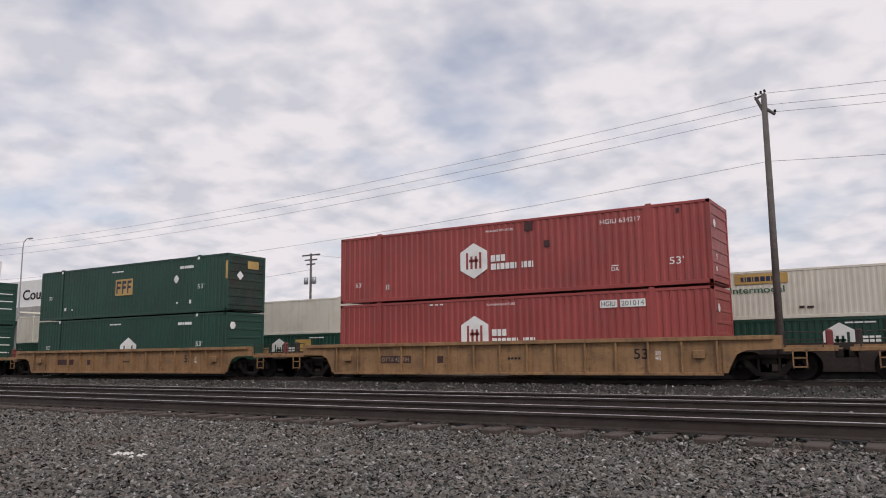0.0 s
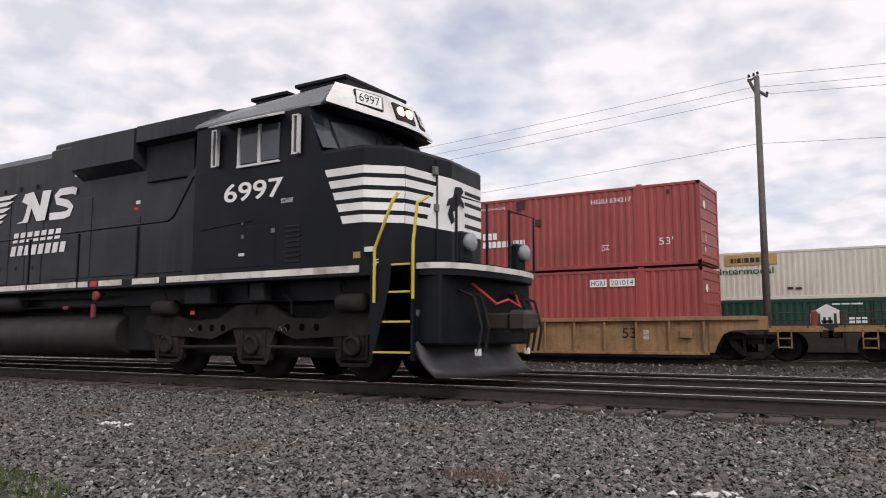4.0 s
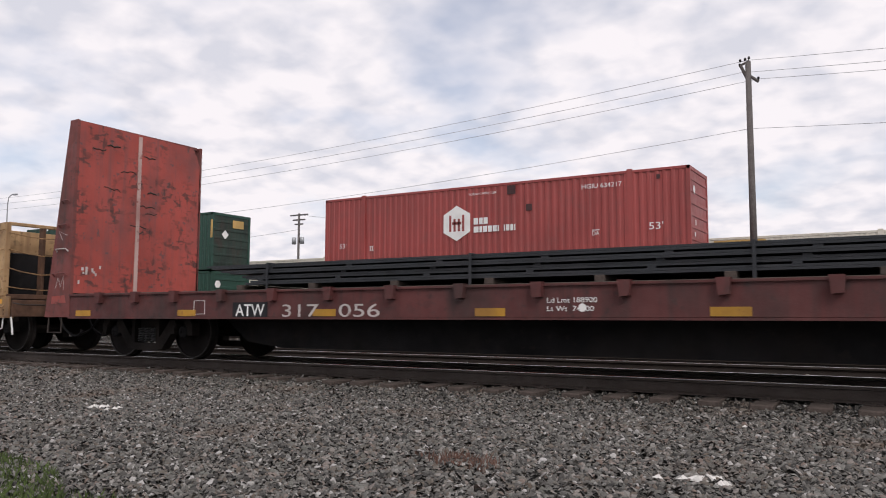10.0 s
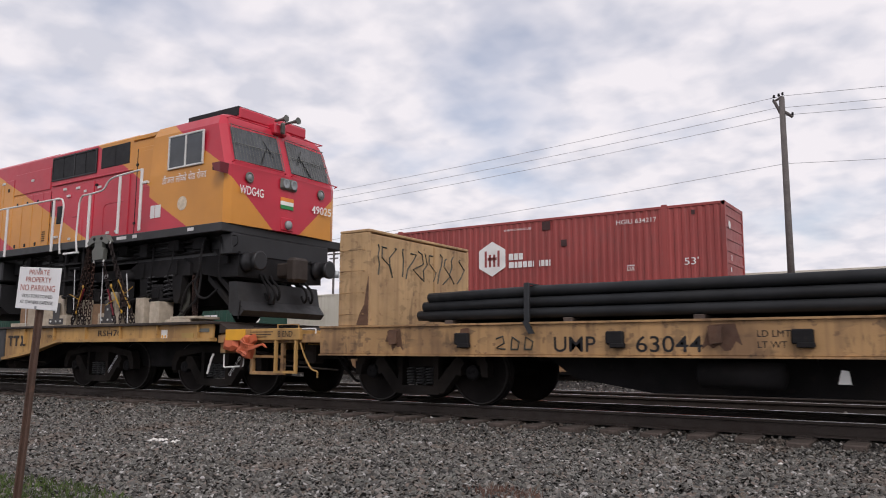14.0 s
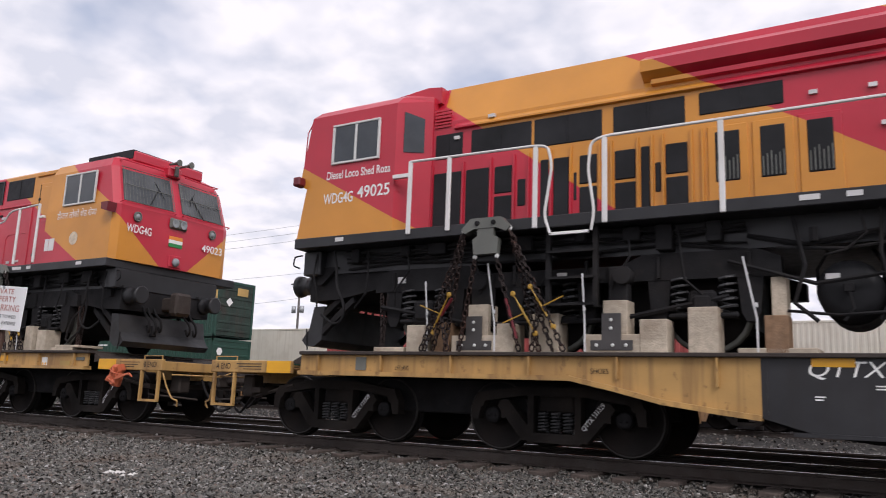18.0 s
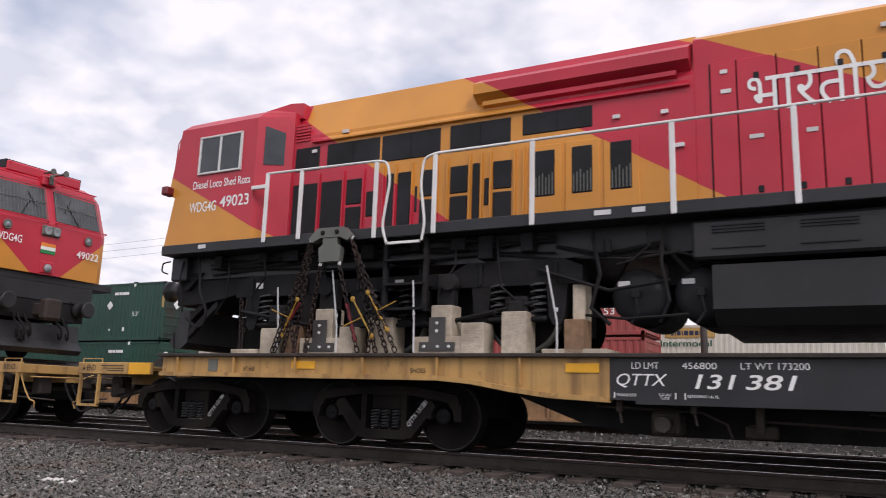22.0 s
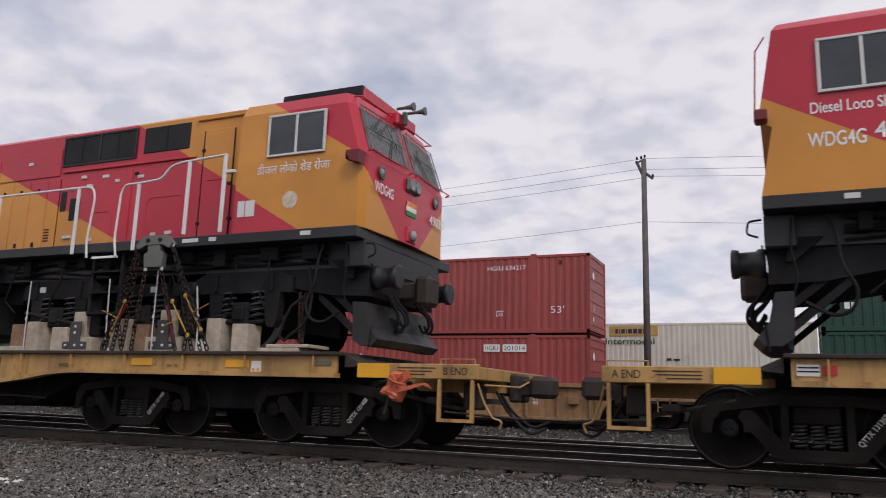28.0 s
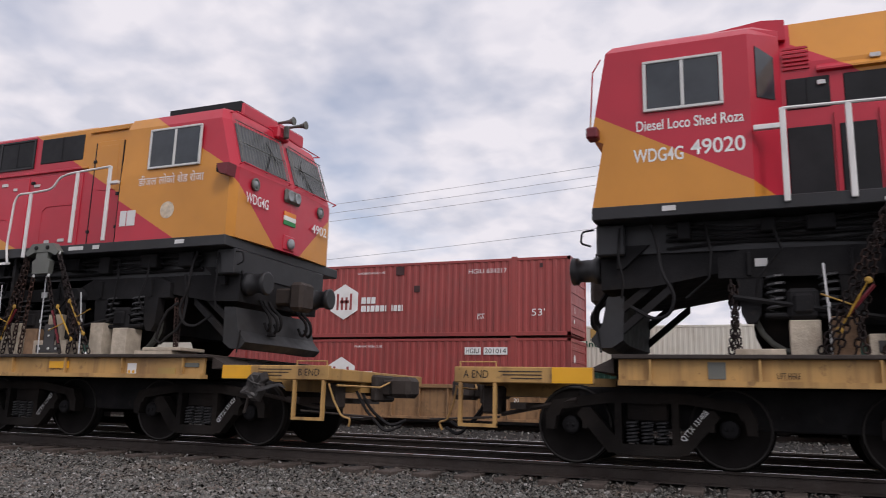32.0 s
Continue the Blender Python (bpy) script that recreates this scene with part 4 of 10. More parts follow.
    part("rear_windscreen", Shape().add([(-20.385, -1.3, 4.02), (-20.385, 1.3, 4.02), (-20.285, 1.25, 4.62), (-20.285, -1.25, 4.62), (-20.34, -1.3, 4.02), (-20.34, 1.3, 4.02), (-20.24, 1.25, 4.62), (-20.24, -1.25, 4.62)],
         [(0, 1, 2, 3), (7, 6, 5, 4), (0, 4, 5, 1), (1, 5, 6, 2), (2, 6, 7, 3), (3, 7, 4, 0)]), M_GLASS, rc, "dark rear windscreen")
    # frame, walkway and underside
    part("underframe", Shape().box(-20.40, -0.05, -1.59, 1.59, 2.80, 2.955, 0.01).box(-20.2, -0.3, -1.2, 1.2, 2.45, 2.81), M_BLACK, root, "black side sill and walkway")
    for x0, x1 in ((-19.6, -19.45), (-0.95, -0.78), (-2.55, -2.42), (-3.05, -2.75), (-9.0, -8.8), (-9.25, -9.05), (-13.3, -13.1), (-17.3, -17.0), (-12.85, -12.7)):
        part("sill_label", Shape().box(x0, x1, -1.598, -1.585, 2.86, 2.92), M_LABEL, root, "white label on the sill")
    part("battery_box", Shape().box(-12.22, -10.14, -1.48, -0.9, 2.29, 2.73, 0.03), M_BOX, root, "dusty black battery box")
    part("battery_box", Shape().box(-9.6, -7.5, -1.48, -0.9, 2.29, 2.73, 0.03), M_BOX, root, "dusty black battery box")
    for x0 in (-12.0, -11.1, -9.45, -8.35):
        s = Shape()
        for k in range(3):
            s.box(x0, x0 + 0.55, -1.495, -1.475, 2.65 - 0.035 * k, 2.662 - 0.035 * k)
        s.box(x0, x0 + 0.55, -1.495, -1.475, 2.40, 2.41)
        part("vent", s, M_GRILLE, root, "slotted vent in the box")
    part("fuel_tank", Shape().prism([(-1.42, 1.74), (-1.20, 1.57), (1.20, 1.57), (1.42, 1.74), (1.42, 2.23), (-1.42, 2.23)], "x", -12.02, -7.6), M_BOX, root, "dusty black fuel tank")
    part("centre_beam", Shape().box(-12.6, -7.2, -0.9, 0.9, 2.1, 2.85), M_UNDER, root, "dark equipment behind the tank")
    for x in (-12.90, -12.16):
        part("air_reservoir", Shape().lathe([(0, 0.07), (0.012, 0.10), (0.02, 0.21), (0.06, 0.29), (0.14, 0.33), (0.5, 0.335), (0.51, 0.345), (0.56, 0.345), (0.57, 0.335), (1.5, 0.335), (1.6, 0.2)], (x, -1.24, 1.95), "y", 22), M_GRILLE, root, "round black air reservoir", smooth=True)
        part("reservoir_label", Shape().box(x - 0.22, x - 0.08, -1.235, -1.205, 2.06, 2.12), M_LABEL, root, "white sticker")
        part("drain_cock", Shape().pipe([(x, -1.24, 1.95), (x, -1.32, 1.95), (x + 0.04, -1.33, 1.72), (x - 0.05, -1.33, 1.60)], 0.018, 6).box(x - 0.05, x + 0.05, -1.34, -1.28, 1.90, 2.0, 0.012), M_UNDER, root, "black drain cock and pipe")
        for q in (-1, 1):
            part("tank_strap", Shape().pipe([(x + q * 0.345, -0.7, 1.95), (x + q * 0.345, -0.72, 2.25), (x + q * 0.2, -0.72, 2.5)], 0.02, 5), M_UNDER, root, "strap holding the reservoir")
    for pts, r in (([(-13.9, -1.2, 2.6), (-13.3, -1.25, 2.45), (-12.6, -1.3, 2.55), (-12.3, -1.2, 2.2)], 0.03), ([(-14.1, -1.3, 2.3), (-13.2, -1.35, 2.0), (-12.5, -1.3, 2.1)], 0.025), ([(-13.2, -1.4, 2.45), (-13.2, -1.4, 2.6)], 0.05),
                   ([(-12.55, -1.36, 2.78), (-12.58, -1.38, 2.3), (-12.5, -1.36, 1.85), (-12.62, -1.3, 1.62)], 0.022), ([(-13.4, -1.38, 2.74), (-13.3, -1.36, 2.2), (-13.42, -1.34, 1.8), (-13.2, -1.3, 1.6)], 0.026),
                   ([(-13.6, -1.32, 2.42), (-12.9, -1.36, 2.36), (-12.4, -1.34, 2.42), (-11.9, -1.3, 2.26)], 0.02), ([(-13.5, -1.3, 1.72), (-13.0, -1.34, 1.66), (-12.3, -1.34, 1.7)], 0.018), ([(-12.75, -1.4, 2.76), (-12.7, -1.42, 2.5), (-12.9, -1.4, 2.34), (-13.1, -1.36, 2.3)], 0.016)):
        part("air_pipe", Shape().pipe(pts, r, 6), M_UNDER, root, "black air pipe")
    # pipes, cables and boxes hung under the sill
    rnd = random.Random(31)
    for xa, xb in ((-19.6, -13.9), (-7.2, -0.7)):
        for k in range(9):
            x = xa + (xb - xa) * (k + rnd.uniform(0.2, 0.8)) / 9
            w, h = rnd.uniform(0.12, 0.34), rnd.uniform(0.12, 0.3)
            part("junction_box", Shape().box(x, x + w, -1.36, -1.18, 2.76 - h, 2.78, 0.012), M_UNDER, root, "small black box under the sill")
        for k in range(5):
            z = 2.5 + 0.06 * k
            pts = [(xa + (xb - xa) * q / 7, -1.22 - 0.02 * k, z + rnd.uniform(-0.07, 0.05)) for q in range(8)]
            part("pipe_run", Shape().pipe(pts, rnd.uniform(0.012, 0.022), 5), M_UNDER, root, "black pipe under the sill")
        for k in range(6):
            x = xa + (xb - xa) * (k + rnd.uniform(0.1, 0.9)) / 6
            pts = [(x, -1.34, 2.74), (x + rnd.uniform(-0.1, 0.1), -1.4, 2.4), (x + rnd.uniform(-0.2, 0.2), -1.38, 2.1), (x + rnd.uniform(-0.3, 0.3), -1.3, 1.9)]
            part("hanging_cable", Shape().pipe(pts, 0.016, 5), M_UNDER, root, "hanging black cable")
    # bogies
    for k, xc in enumerate((-4.0, -16.3)):
        prof = [(xc - 2.75, 2.12), (xc - 2.75, 2.34), (xc - 2.5, 2.44), (xc - 1.2, 2.44), (xc - 0.95, 2.32), (xc + 0.95, 2.32), (xc + 1.2, 2.44), (xc + 2.5, 2.44), (xc + 2.75, 2.34), (xc + 2.75, 2.12)]
        bogie = part("bogie", Shape().prism(prof, "y", -1.26, -1.04).prism(prof, "y", 1.04, 1.26).box(xc - 2.3, xc + 2.3, -0.84, 0.84, 1.62, 2.3), M_UNDER, root, "black three-axle bogie frame")
        for x in (xc - 1.4, xc - 0.5, xc + 0.5, xc + 1.4, xc - 2.42, xc + 2.42):
            part("pedestal", Shape().prism([(x - 0.14, 2.13), (x + 0.14, 2.13), (x + 0.10, 1.72), (x + 0.05, 1.62), (x - 0.05, 1.62), (x - 0.10, 1.72)], "y", -1.25, -1.08), M_UNDER, bogie, "black pedestal leg")
            part("frame_web", Shape().box(x - 0.02, x + 0.02, -1.30, -1.255, 2.14, 2.40, 0.005), M_UNDER, bogie, "upright web on the frame")
        for x in (xc - 1.9, xc, xc + 1.9):
            part("wheelset", Shape().lathe([(-1.02, 0.08), (-1.0, 0.30), (-0.97, 0.40), (-0.95, 0.47), (-0.90, 0.53), (-0.87, 0.47), (-0.86, 0.09), (0.86, 0.09), (0.87, 0.47), (0.90, 0.53), (0.95, 0.47), (1.0, 0.3), (1.02, 0.08)], (x, 0, 1.78), "y", 22), M_WHEEL, bogie, "dark steel wheels on their axle", smooth=True)
            part("tyre_face", Shape().lathe([(-1.035, 0.46), (-1.045, 0.49), (-1.03, 0.515), (-0.96, 0.52)], (x, 0, 1.78), "y", 22, caps=False), M_GREY, bogie, "bright rim of the wheel", smooth=True)
            part("axle_box", Shape().box(x - 0.16, x + 0.16, -1.32, -1.0, 1.64, 1.98, 0.04).box(x - 0.1, x + 0.1, -1.36, -1.3, 1.7, 1.92, 0.03), M_UNDER, bogie, "black axle box")
            for dx in (-0.27, 0.27):
                spring(bogie, x + dx, -1.22, 1.72, 2.14, 0.095)
                part("spring_seat", Shape().box(x + dx - 0.12, x + dx + 0.12, -1.3, -1.05, 1.66, 1.72, 0.02), M_UNDER, bogie, "spring seat")
        for dx in (-0.95, 1.0):
            part("brake_cylinder", Shape().lathe([(0, 0.11), (0.25, 0.11), (0.3, 0.04)], (xc + dx, -1.44, 2.18), "y", 12), M_UNDER, bogie, "black brake cylinder", smooth=True)
        part("brake_rigging", Shape().pipe([(xc - 2.6, -1.3, 1.9), (xc - 1.0, -1.32, 1.62), (xc + 0.9, -1.3, 1.66), (xc + 2.2, -1.3, 1.9)], 0.03, 5).box(xc - 1.1, xc - 0.8, -1.36, -1.2, 1.5, 2.3, 0.02).box(xc + 0.8, xc + 1.05, -1.36, -1.2, 1.5, 2.3, 0.02), M_UNDER, bogie, "brake rigging")
        for dx, dz in ((0.1, 2.18), (-2.36, 2.24)):
            part("sticker", Shape().box(xc + dx, xc + dx + 0.13, -1.27, -1.255, dz, dz + 0.09), M_LABEL, bogie, "white sticker")
    # steps between the handrails
    for xc in (-4.62, -15.92):
        s = Shape().box(xc - 0.34, xc - 0.28, -1.5, -1.44, 1.80, 2.86).box(xc + 0.28, xc + 0.34, -1.5, -1.44, 1.80, 2.86)
        for z in (1.82, 2.15, 2.48):
            s.box(xc - 0.3, xc + 0.3, -1.55, -1.2, z, z + 0.03)
        part("ladder", s, M_UNDER, root, "black access steps")
        part("step_edge", Shape().box(xc - 0.26, xc + 0.26, -1.6, -1.56, 2.70, 2.735), M_LETTER, root, "white step edge")
    # handrails
    for x, z0, z1 in ((-2.35, 2.98, 4.16), (-3.03, 2.98, 4.12), (-4.02, 2.79, 3.86), (-5.32, 2.79, 3.88), (-7.2, 2.80, 3.88), (-9.2, 2.80, 3.88), (-11.10, 2.80, 3.88), (-12.38, 2.80, 3.88), (-14.08, 2.80, 3.88), (-15.45, 2.80, 3.87), (-16.37, 2.80, 3.87), (-17.66, 2.87, 3.90), (-18.3, 2.87, 3.91)):
        part("handrail_post", Shape().box(x - 0.032, x + 0.032, -1.625, -1.59, z0, z1 + 0.02, 0.008), M_RAILING, root, "white handrail post")
    for pts in ([(-5.22, 3.90), (-15.45, 3.89), (-15.62, 3.84), (-15.66, 3.5), (-15.58, 2.95), (-15.62, 2.72)], [(-5.22, 3.90), (-5.0, 3.88), (-4.94, 3.7), (-5.02, 3.0), (-4.98, 2.72)],
                [(-4.02, 3.87), (-4.3, 3.87), (-4.38, 3.75), (-4.42, 3.0), (-4.36, 2.72)], [(-4.02, 3.87), (-3.55, 3.9), (-3.42, 4.08), (-3.2, 4.13), (-2.35, 4.17)],
                [(-18.3, 3.92), (-16.37, 3.89), (-16.2, 3.86), (-16.14, 3.6), (-16.24, 2.95), (-16.16, 2.72)]):
        part("handrail", Shape().pipe(rounded([(x, -1.61, z) for x, z in pts]), 0.019, 7), M_RAILING, root, "white tubular handrail")
    for x0, x1, z0, z1 in ((-2.34, -2.17, 3.88, 3.93), (-18.6, -18.3, 3.70, 3.76)):
        part("rail_bracket", Shape().box(x0, x1, -1.62, -1.56, z0, z1, 0.006), M_RAILING, root, "white handrail bracket")
    # stickers on the hood side
    rnd = random.Random(7)
    for x, z in ((-7.3, 4.62), (-5.9, 4.25), (-5.4, 4.22), (-5.1, 4.12), (-4.6, 4.15), (-5.75, 4.08), (-6.15, 4.06), (-8.83, 4.5), (-11.9, 4.6), (-11.9, 4.35), (-12.6, 4.2), (-13.2, 4.22), (-11.0, 3.75), (-11.6, 3.75), (-5.6, 3.12), (-4.2, 3.14), (-3.9, 3.15), (-6.2, 3.2), (-8.6, 4.68), (-10.2, 4.86), (-12.5, 3.75), (-17.9, 4.35), (-15.0, 4.95), (-17.35, 4.6)):
        w = rnd.uniform(0.08, 0.17)
        part("sticker", Shape().box(x, x + w, -1.107 if x < -12.1 or x > -6.4 else -1.087, -1.05, z, z + 0.05), M_LABEL, root, "small white warning sticker")
    # ends: buffers, coupler, hoses, plough
    for xe, d in ((0.0, 1), (-20.42, -1)):
        part("end_beam", Shape().box(xe - d * 0.35, xe - d * 0.02, -1.35, 1.35, 2.42, 2.8, 0.02), M_BLACK, root, "black buffer beam")
        part("end_gear", Shape().prism([(xe - d * 1.7, 2.5), (xe - d * 1.5, 2.22), (xe - d * 0.6, 2.06), (xe - d * 0.04, 2.04), (xe - d * 0.04, 2.43), (xe - d * 0.6, 2.6)], "y", -1.16, 1.16), M_UNDER, root, "black draft gear under the beam")
        part("gusset", Shape().prism([(xe - d * 0.62, 2.55), (xe - d * 0.24, 2.55), (xe - d * 0.24, 2.28), (xe - d * 0.32, 2.28)], "y", -1.24, -1.17), M_UNDER, root, "black gusset plate")
        for y in (-0.98, 0.98):
            part("buffer", Shape().lathe([(0, 0.17), (0.08 * d, 0.17), (0.10 * d, 0.145), (0.28 * d, 0.135), (0.29 * d, 0.165), (0.36 * d, 0.175), (0.375 * d, 0.15)], (xe - d * 0.02, y, 2.31), "x", 20), M_BLACK, root, "black side buffer", smooth=True)
            for q in (-0.2, 0.2):
                part("buffer_bolt", Shape().box(xe, xe + d * 0.02, y + q - 0.02, y + q + 0.02, 2.44, 2.48), M_UNDER, root, "bolt of the buffer plate")
        if d > 0:
            part("coupler", Shape().box(xe - 0.1, xe + 0.28, -0.13, 0.13, 2.10, 2.36, 0.03).box(xe + 0.24, xe + 0.48, -0.22, 0.2, 2.0, 2.44, 0.05), M_RAIL, root, "rusty centre coupler")
        else:
            part("coupler", Shape().box(xe - 0.30, xe + 0.05, -0.2, 0.2, 2.0, 2.36, 0.05), M_RAIL, root, "short rusty centre coupler")
        prof = ((-0.30, 1.97), (-0.10, 1.96), (-0.03, 1.62), (0.11, 1.45), (0.02, 1.36), (-0.15, 1.36), (-0.28, 1.45))
        part("plough", loft([[(xe + d * (u + 0.05 * (1 - abs(y) / 1.12) + (0.03 if z < 1.5 and abs(y) < 0.9 else 0.0)), y, z) for u, z in prof] for y in (-1.12, -1.06, -0.5, 0.0, 0.5, 1.06, 1.12)]), M_PLOUGH, root, "dark grey plough with a bowed face")
        part("plough_flag", Shape().rod((xe + d * 0.02, -1.13, 1.62), (xe - d * 0.02, -1.13, 1.30), 0.012, 5), M_UNDER, root, "thin rod beside the plough")
        for xa, za, zb in ((-0.88, 2.30, 1.83), (-0.86, 2.06, 1.58)):
            for y in (-1.12, 1.04):
                part("plough_strut", Shape().prism([(xe + d * xa, za - 0.05), (xe + d * xa, za + 0.06), (xe - d * 0.28, zb + 0.05), (xe - d * 0.28, zb - 0.06)], "y", y, y + 0.08), M_UNDER, root, "black plough strut")
        for y, r, dz in ((-0.62, 0.10, 0.0), (-0.5, 0.16, -0.04), (-0.34, 0.12, 0.02), (0.4, 0.15, 0.0), (0.6, 0.12, 0.0)):
            pts = rounded([(xe - d * 0.02, y, 2.12), (xe + d * 0.06, y, 2.0), (xe + d * (0.06 + r), y + 0.03, 1.88 + dz), (xe + d * (0.07 + r), y + 0.06, 1.72 + dz), (xe + d * 0.10, y + 0.1, 1.64 + dz), (xe + d * 0.02, y + 0.12, 1.78)], 0.09, 4)
            part("air_hose", Shape().pipe(pts, 0.024, 6), M_UNDER, root, "looped black air hose")
        part("hose_head", Shape().box(xe + d * 0.04, xe + d * 0.16, -0.46, -0.36, 1.58, 1.64, 0.015), M_UNDER, root, "black hose coupling")
        part("corner_rail", Shape().pipe(rounded([(xe + d * 0.0, -1.36, 2.74), (xe + d * 0.14, -1.38, 2.72), (xe + d * 0.16, -1.38, 2.58), (xe + d * 0.04, -1.36, 2.54)], 0.04), 0.013, 5), M_UNDER, root, "black corner hand rail")
        part("dark_hose", Shape().pipe(rounded([(xe - d * 0.66, -1.4, 2.76), (xe - d * 0.74, -1.42, 2.5), (xe - d * 0.76, -1.42, 2.2), (xe - d * 0.92, -1.4, 1.92), (xe - d * 0.84, -1.36, 1.7), (xe - d * 0.66, -1.32, 1.66), (xe - d * 0.40, -1.3, 1.82)], 0.12, 4), 0.022, 6), M_UNDER, root, "long curving black hose")
        part("end_cable", Shape().pipe(rounded([(xe - d * 0.30, -1.36, 2.74), (xe - d * 0.28, -1.4, 2.4), (xe - d * 0.34, -1.36, 2.1), (xe - d * 0.30, -1.3, 1.92)], 0.1), 0.014, 5), M_UNDER, root, "thin hanging cable")
    # the front end is narrower than the walkways: draw it in towards the near side
    for ob in [o for o in root.children_recursive if o.type == "MESH"]:
        if min(v.co.x for v in ob.data.vertices) > -2.3:
            for v in ob.data.vertices:
                v.co.y = SIDE + (v.co.y - SIDE) * 0.91
    return root


LOCO_AT = (-89.48, -114.40, -139.73, -165.15, -190.75)     # where each locomotive starts along the line
CAR_AT = (-89.43, -114.45, -139.80, -165.15, -190.75)      # and the flat car under it
loco = export_loco()
LOCOS = [loco] + [copy_thing(loco, pose(x, 0, 0)) for x in LOCO_AT[1:]]
for ob, x, number in zip(LOCOS, LOCO_AT, ("49025", "49023", "49022", "49020", "49021")):
    write("WDG4G", 0.045, -1.30, 3.50, 0.155, M_LETTER, ob, width=0.56, turn=90, bold=0.012)
    write(number, 0.045, 0.52, 3.42, 0.155, M_LETTER, ob, width=0.55, turn=90, bold=0.012)
    write("Diesel Loco Shed Roza", -19.87, SIDE - 0.006, 3.84, 0.13, M_LETTER, ob, width=1.18, bold=0.012)
    write("WDG4G", -19.91, SIDE - 0.006, 3.46, 0.165, M_LETTER, ob, width=0.56, bold=0.012)
    write(number, -19.27, SIDE - 0.006, 3.50, 0.18, M_LETTER, ob, width=0.58, bold=0.012)
    write("\u092d\u093e\u0930\u0924\u0940\u092f", -11.6, -1.085, 4.05, 0.62, M_LETTER, ob, width=1.52)
    write("\u0930\u0947\u0932", -9.86, -1.085, 4.05, 0.64, M_LETTER, ob, width=0.63)
    write("\u0921\u0940\u091c\u0932 \u0932\u094b\u0915\u094b \u0936\u0947\u0921 \u0930\u094b\u091c\u093e", -1.80, SIDE - 0.006, 3.81, 0.165, M_LETTER, ob, width=1.25)
    MOVERS.append((ob, x))


# ---- freight car running gear ----
WHEEL_R = 0.457
_wheelset = Shape().lathe([(-1.02, 0.07), (-0.99, 0.085), (-0.84, 0.085), (-0.83, 0.16), (-0.80, 0.30), (-0.81, 0.40), (-0.83, 0.452), (-0.74, 0.457), (-0.715, 0.482), (-0.69, 0.478), (-0.69, 0.40), (-0.72, 0.3), (-0.70, 0.12), (-0.69, 0.085),
                           (0.69, 0.085), (0.70, 0.12), (0.72, 0.3), (0.69, 0.40), (0.69, 0.478), (0.715, 0.482), (0.74, 0.457), (0.83, 0.452), (0.81, 0.40), (0.80, 0.30), (0.83, 0.16), (0.84, 0.085), (0.99, 0.085), (1.02, 0.07)], (0, 0, 0), "y", 26).data("wheelset", M_WHEEL, True)
_rim = Shape().lathe([(-0.834, 0.425), (-0.842, 0.44), (-0.834, 0.4535), (-0.80, 0.4575), (-0.76, 0.4585)], (0, 0, 0), "y", 26, caps=False).data("rim", M_TREAD, True)
_cap = Shape().lathe([(-1.06, 0.06), (-1.055, 0.10), (-1.0, 0.11)], (0, 0, 0), "y", 14).box(-0.05, -0.02, -1.07, -1.05, -0.02, 0.02).box(0.02, 0.05, -1.07, -1.05, -0.02, 0.02).data("bearing_cap", M_UNDER, True)
_frame = Shape()
for _s in (-1, 1):
    y0, y1 = (-1.10, -0.94) if _s < 0 else (0.94, 1.10)
    _frame.prism([(-1.18, 0.56), (-1.10, 0.74), (-0.45, 0.84), (0.45, 0.84), (1.10, 0.74), (1.18, 0.56), (1.02, 0.56), (0.98, 0.64), (0.42, 0.72), (-0.42, 0.72), (-0.98, 0.64), (-1.02, 0.56)], "y", y0, y1)
    for k in (-1, 1):
        _frame.prism([(k * 1.18, 0.60), (k * 1.18, 0.40), (k * 1.08, 0.40), (k * 1.04, 0.60)], "y", y0, y1)
        _frame.prism([(k * 0.74, 0.66), (k * 0.64, 0.66), (k * 0.32, 0.30), (k * 0.34, 0.16), (k * 0.44, 0.16), (k * 0.80, 0.58)], "y", y0, y1)
        _frame.prism([(k * 0.36, 0.74), (k * 0.28, 0.74), (k * 0.28, 0.2), (k * 0.36, 0.2)], "y", y0, y1)
        _frame.prism([(k * 0.74, 0.64), (k * 0.74, 0.42), (k * 0.68, 0.42), (k * 0.66, 0.6)], "y", y0, y1)
    _frame.prism([(-0.44, 0.26), (0.44, 0.26), (0.36, 0.14), (-0.36, 0.14)], "y", y0, y1)
_frame.box(-0.24, 0.24, -1.02, 1.02, 0.52, 0.74, 0.02)
_frame_mesh = _frame.data("side_frames", M_TRUCK)
_spring_mesh = Shape().pipe([(0.062 * math.cos(k * 0.8), 0.062 * math.sin(k * 0.8), 0.27 + 0.0052 * k) for k in range(48)], 0.014, 5).data("coil_spring", M_SPRING)


def truck(car, xc, base, mark=""):
    t = part("truck", _frame_mesh, M_UNDER, car, "grimy cast-steel truck", (xc, 0, 0))
    for dx in (-0.17, 0.0, 0.17):
        part("coil_spring", _spring_mesh, M_SPRING, t, "", (dx, -1.02, 0))
    for dx in (-base / 2, base / 2):
        w = part("wheelset", _wheelset, M_WHEEL, t, "dark steel wheelset", (dx, 0, WHEEL_R))
        SPINNERS.append((w, dx, WHEEL_R))
        part("wheel_rim", _rim, M_TREAD, t, "worn bright wheel rim", (dx, 0, WHEEL_R))
        part("bearing_cap", _cap, M_UNDER, t, "round bearing cap", (dx, 0, WHEEL_R))
    if mark:
        write(mark, 0.42, -1.105, 0.30, 0.07, M_LETTER, t, width=0.42, tilt=-50)
    return t


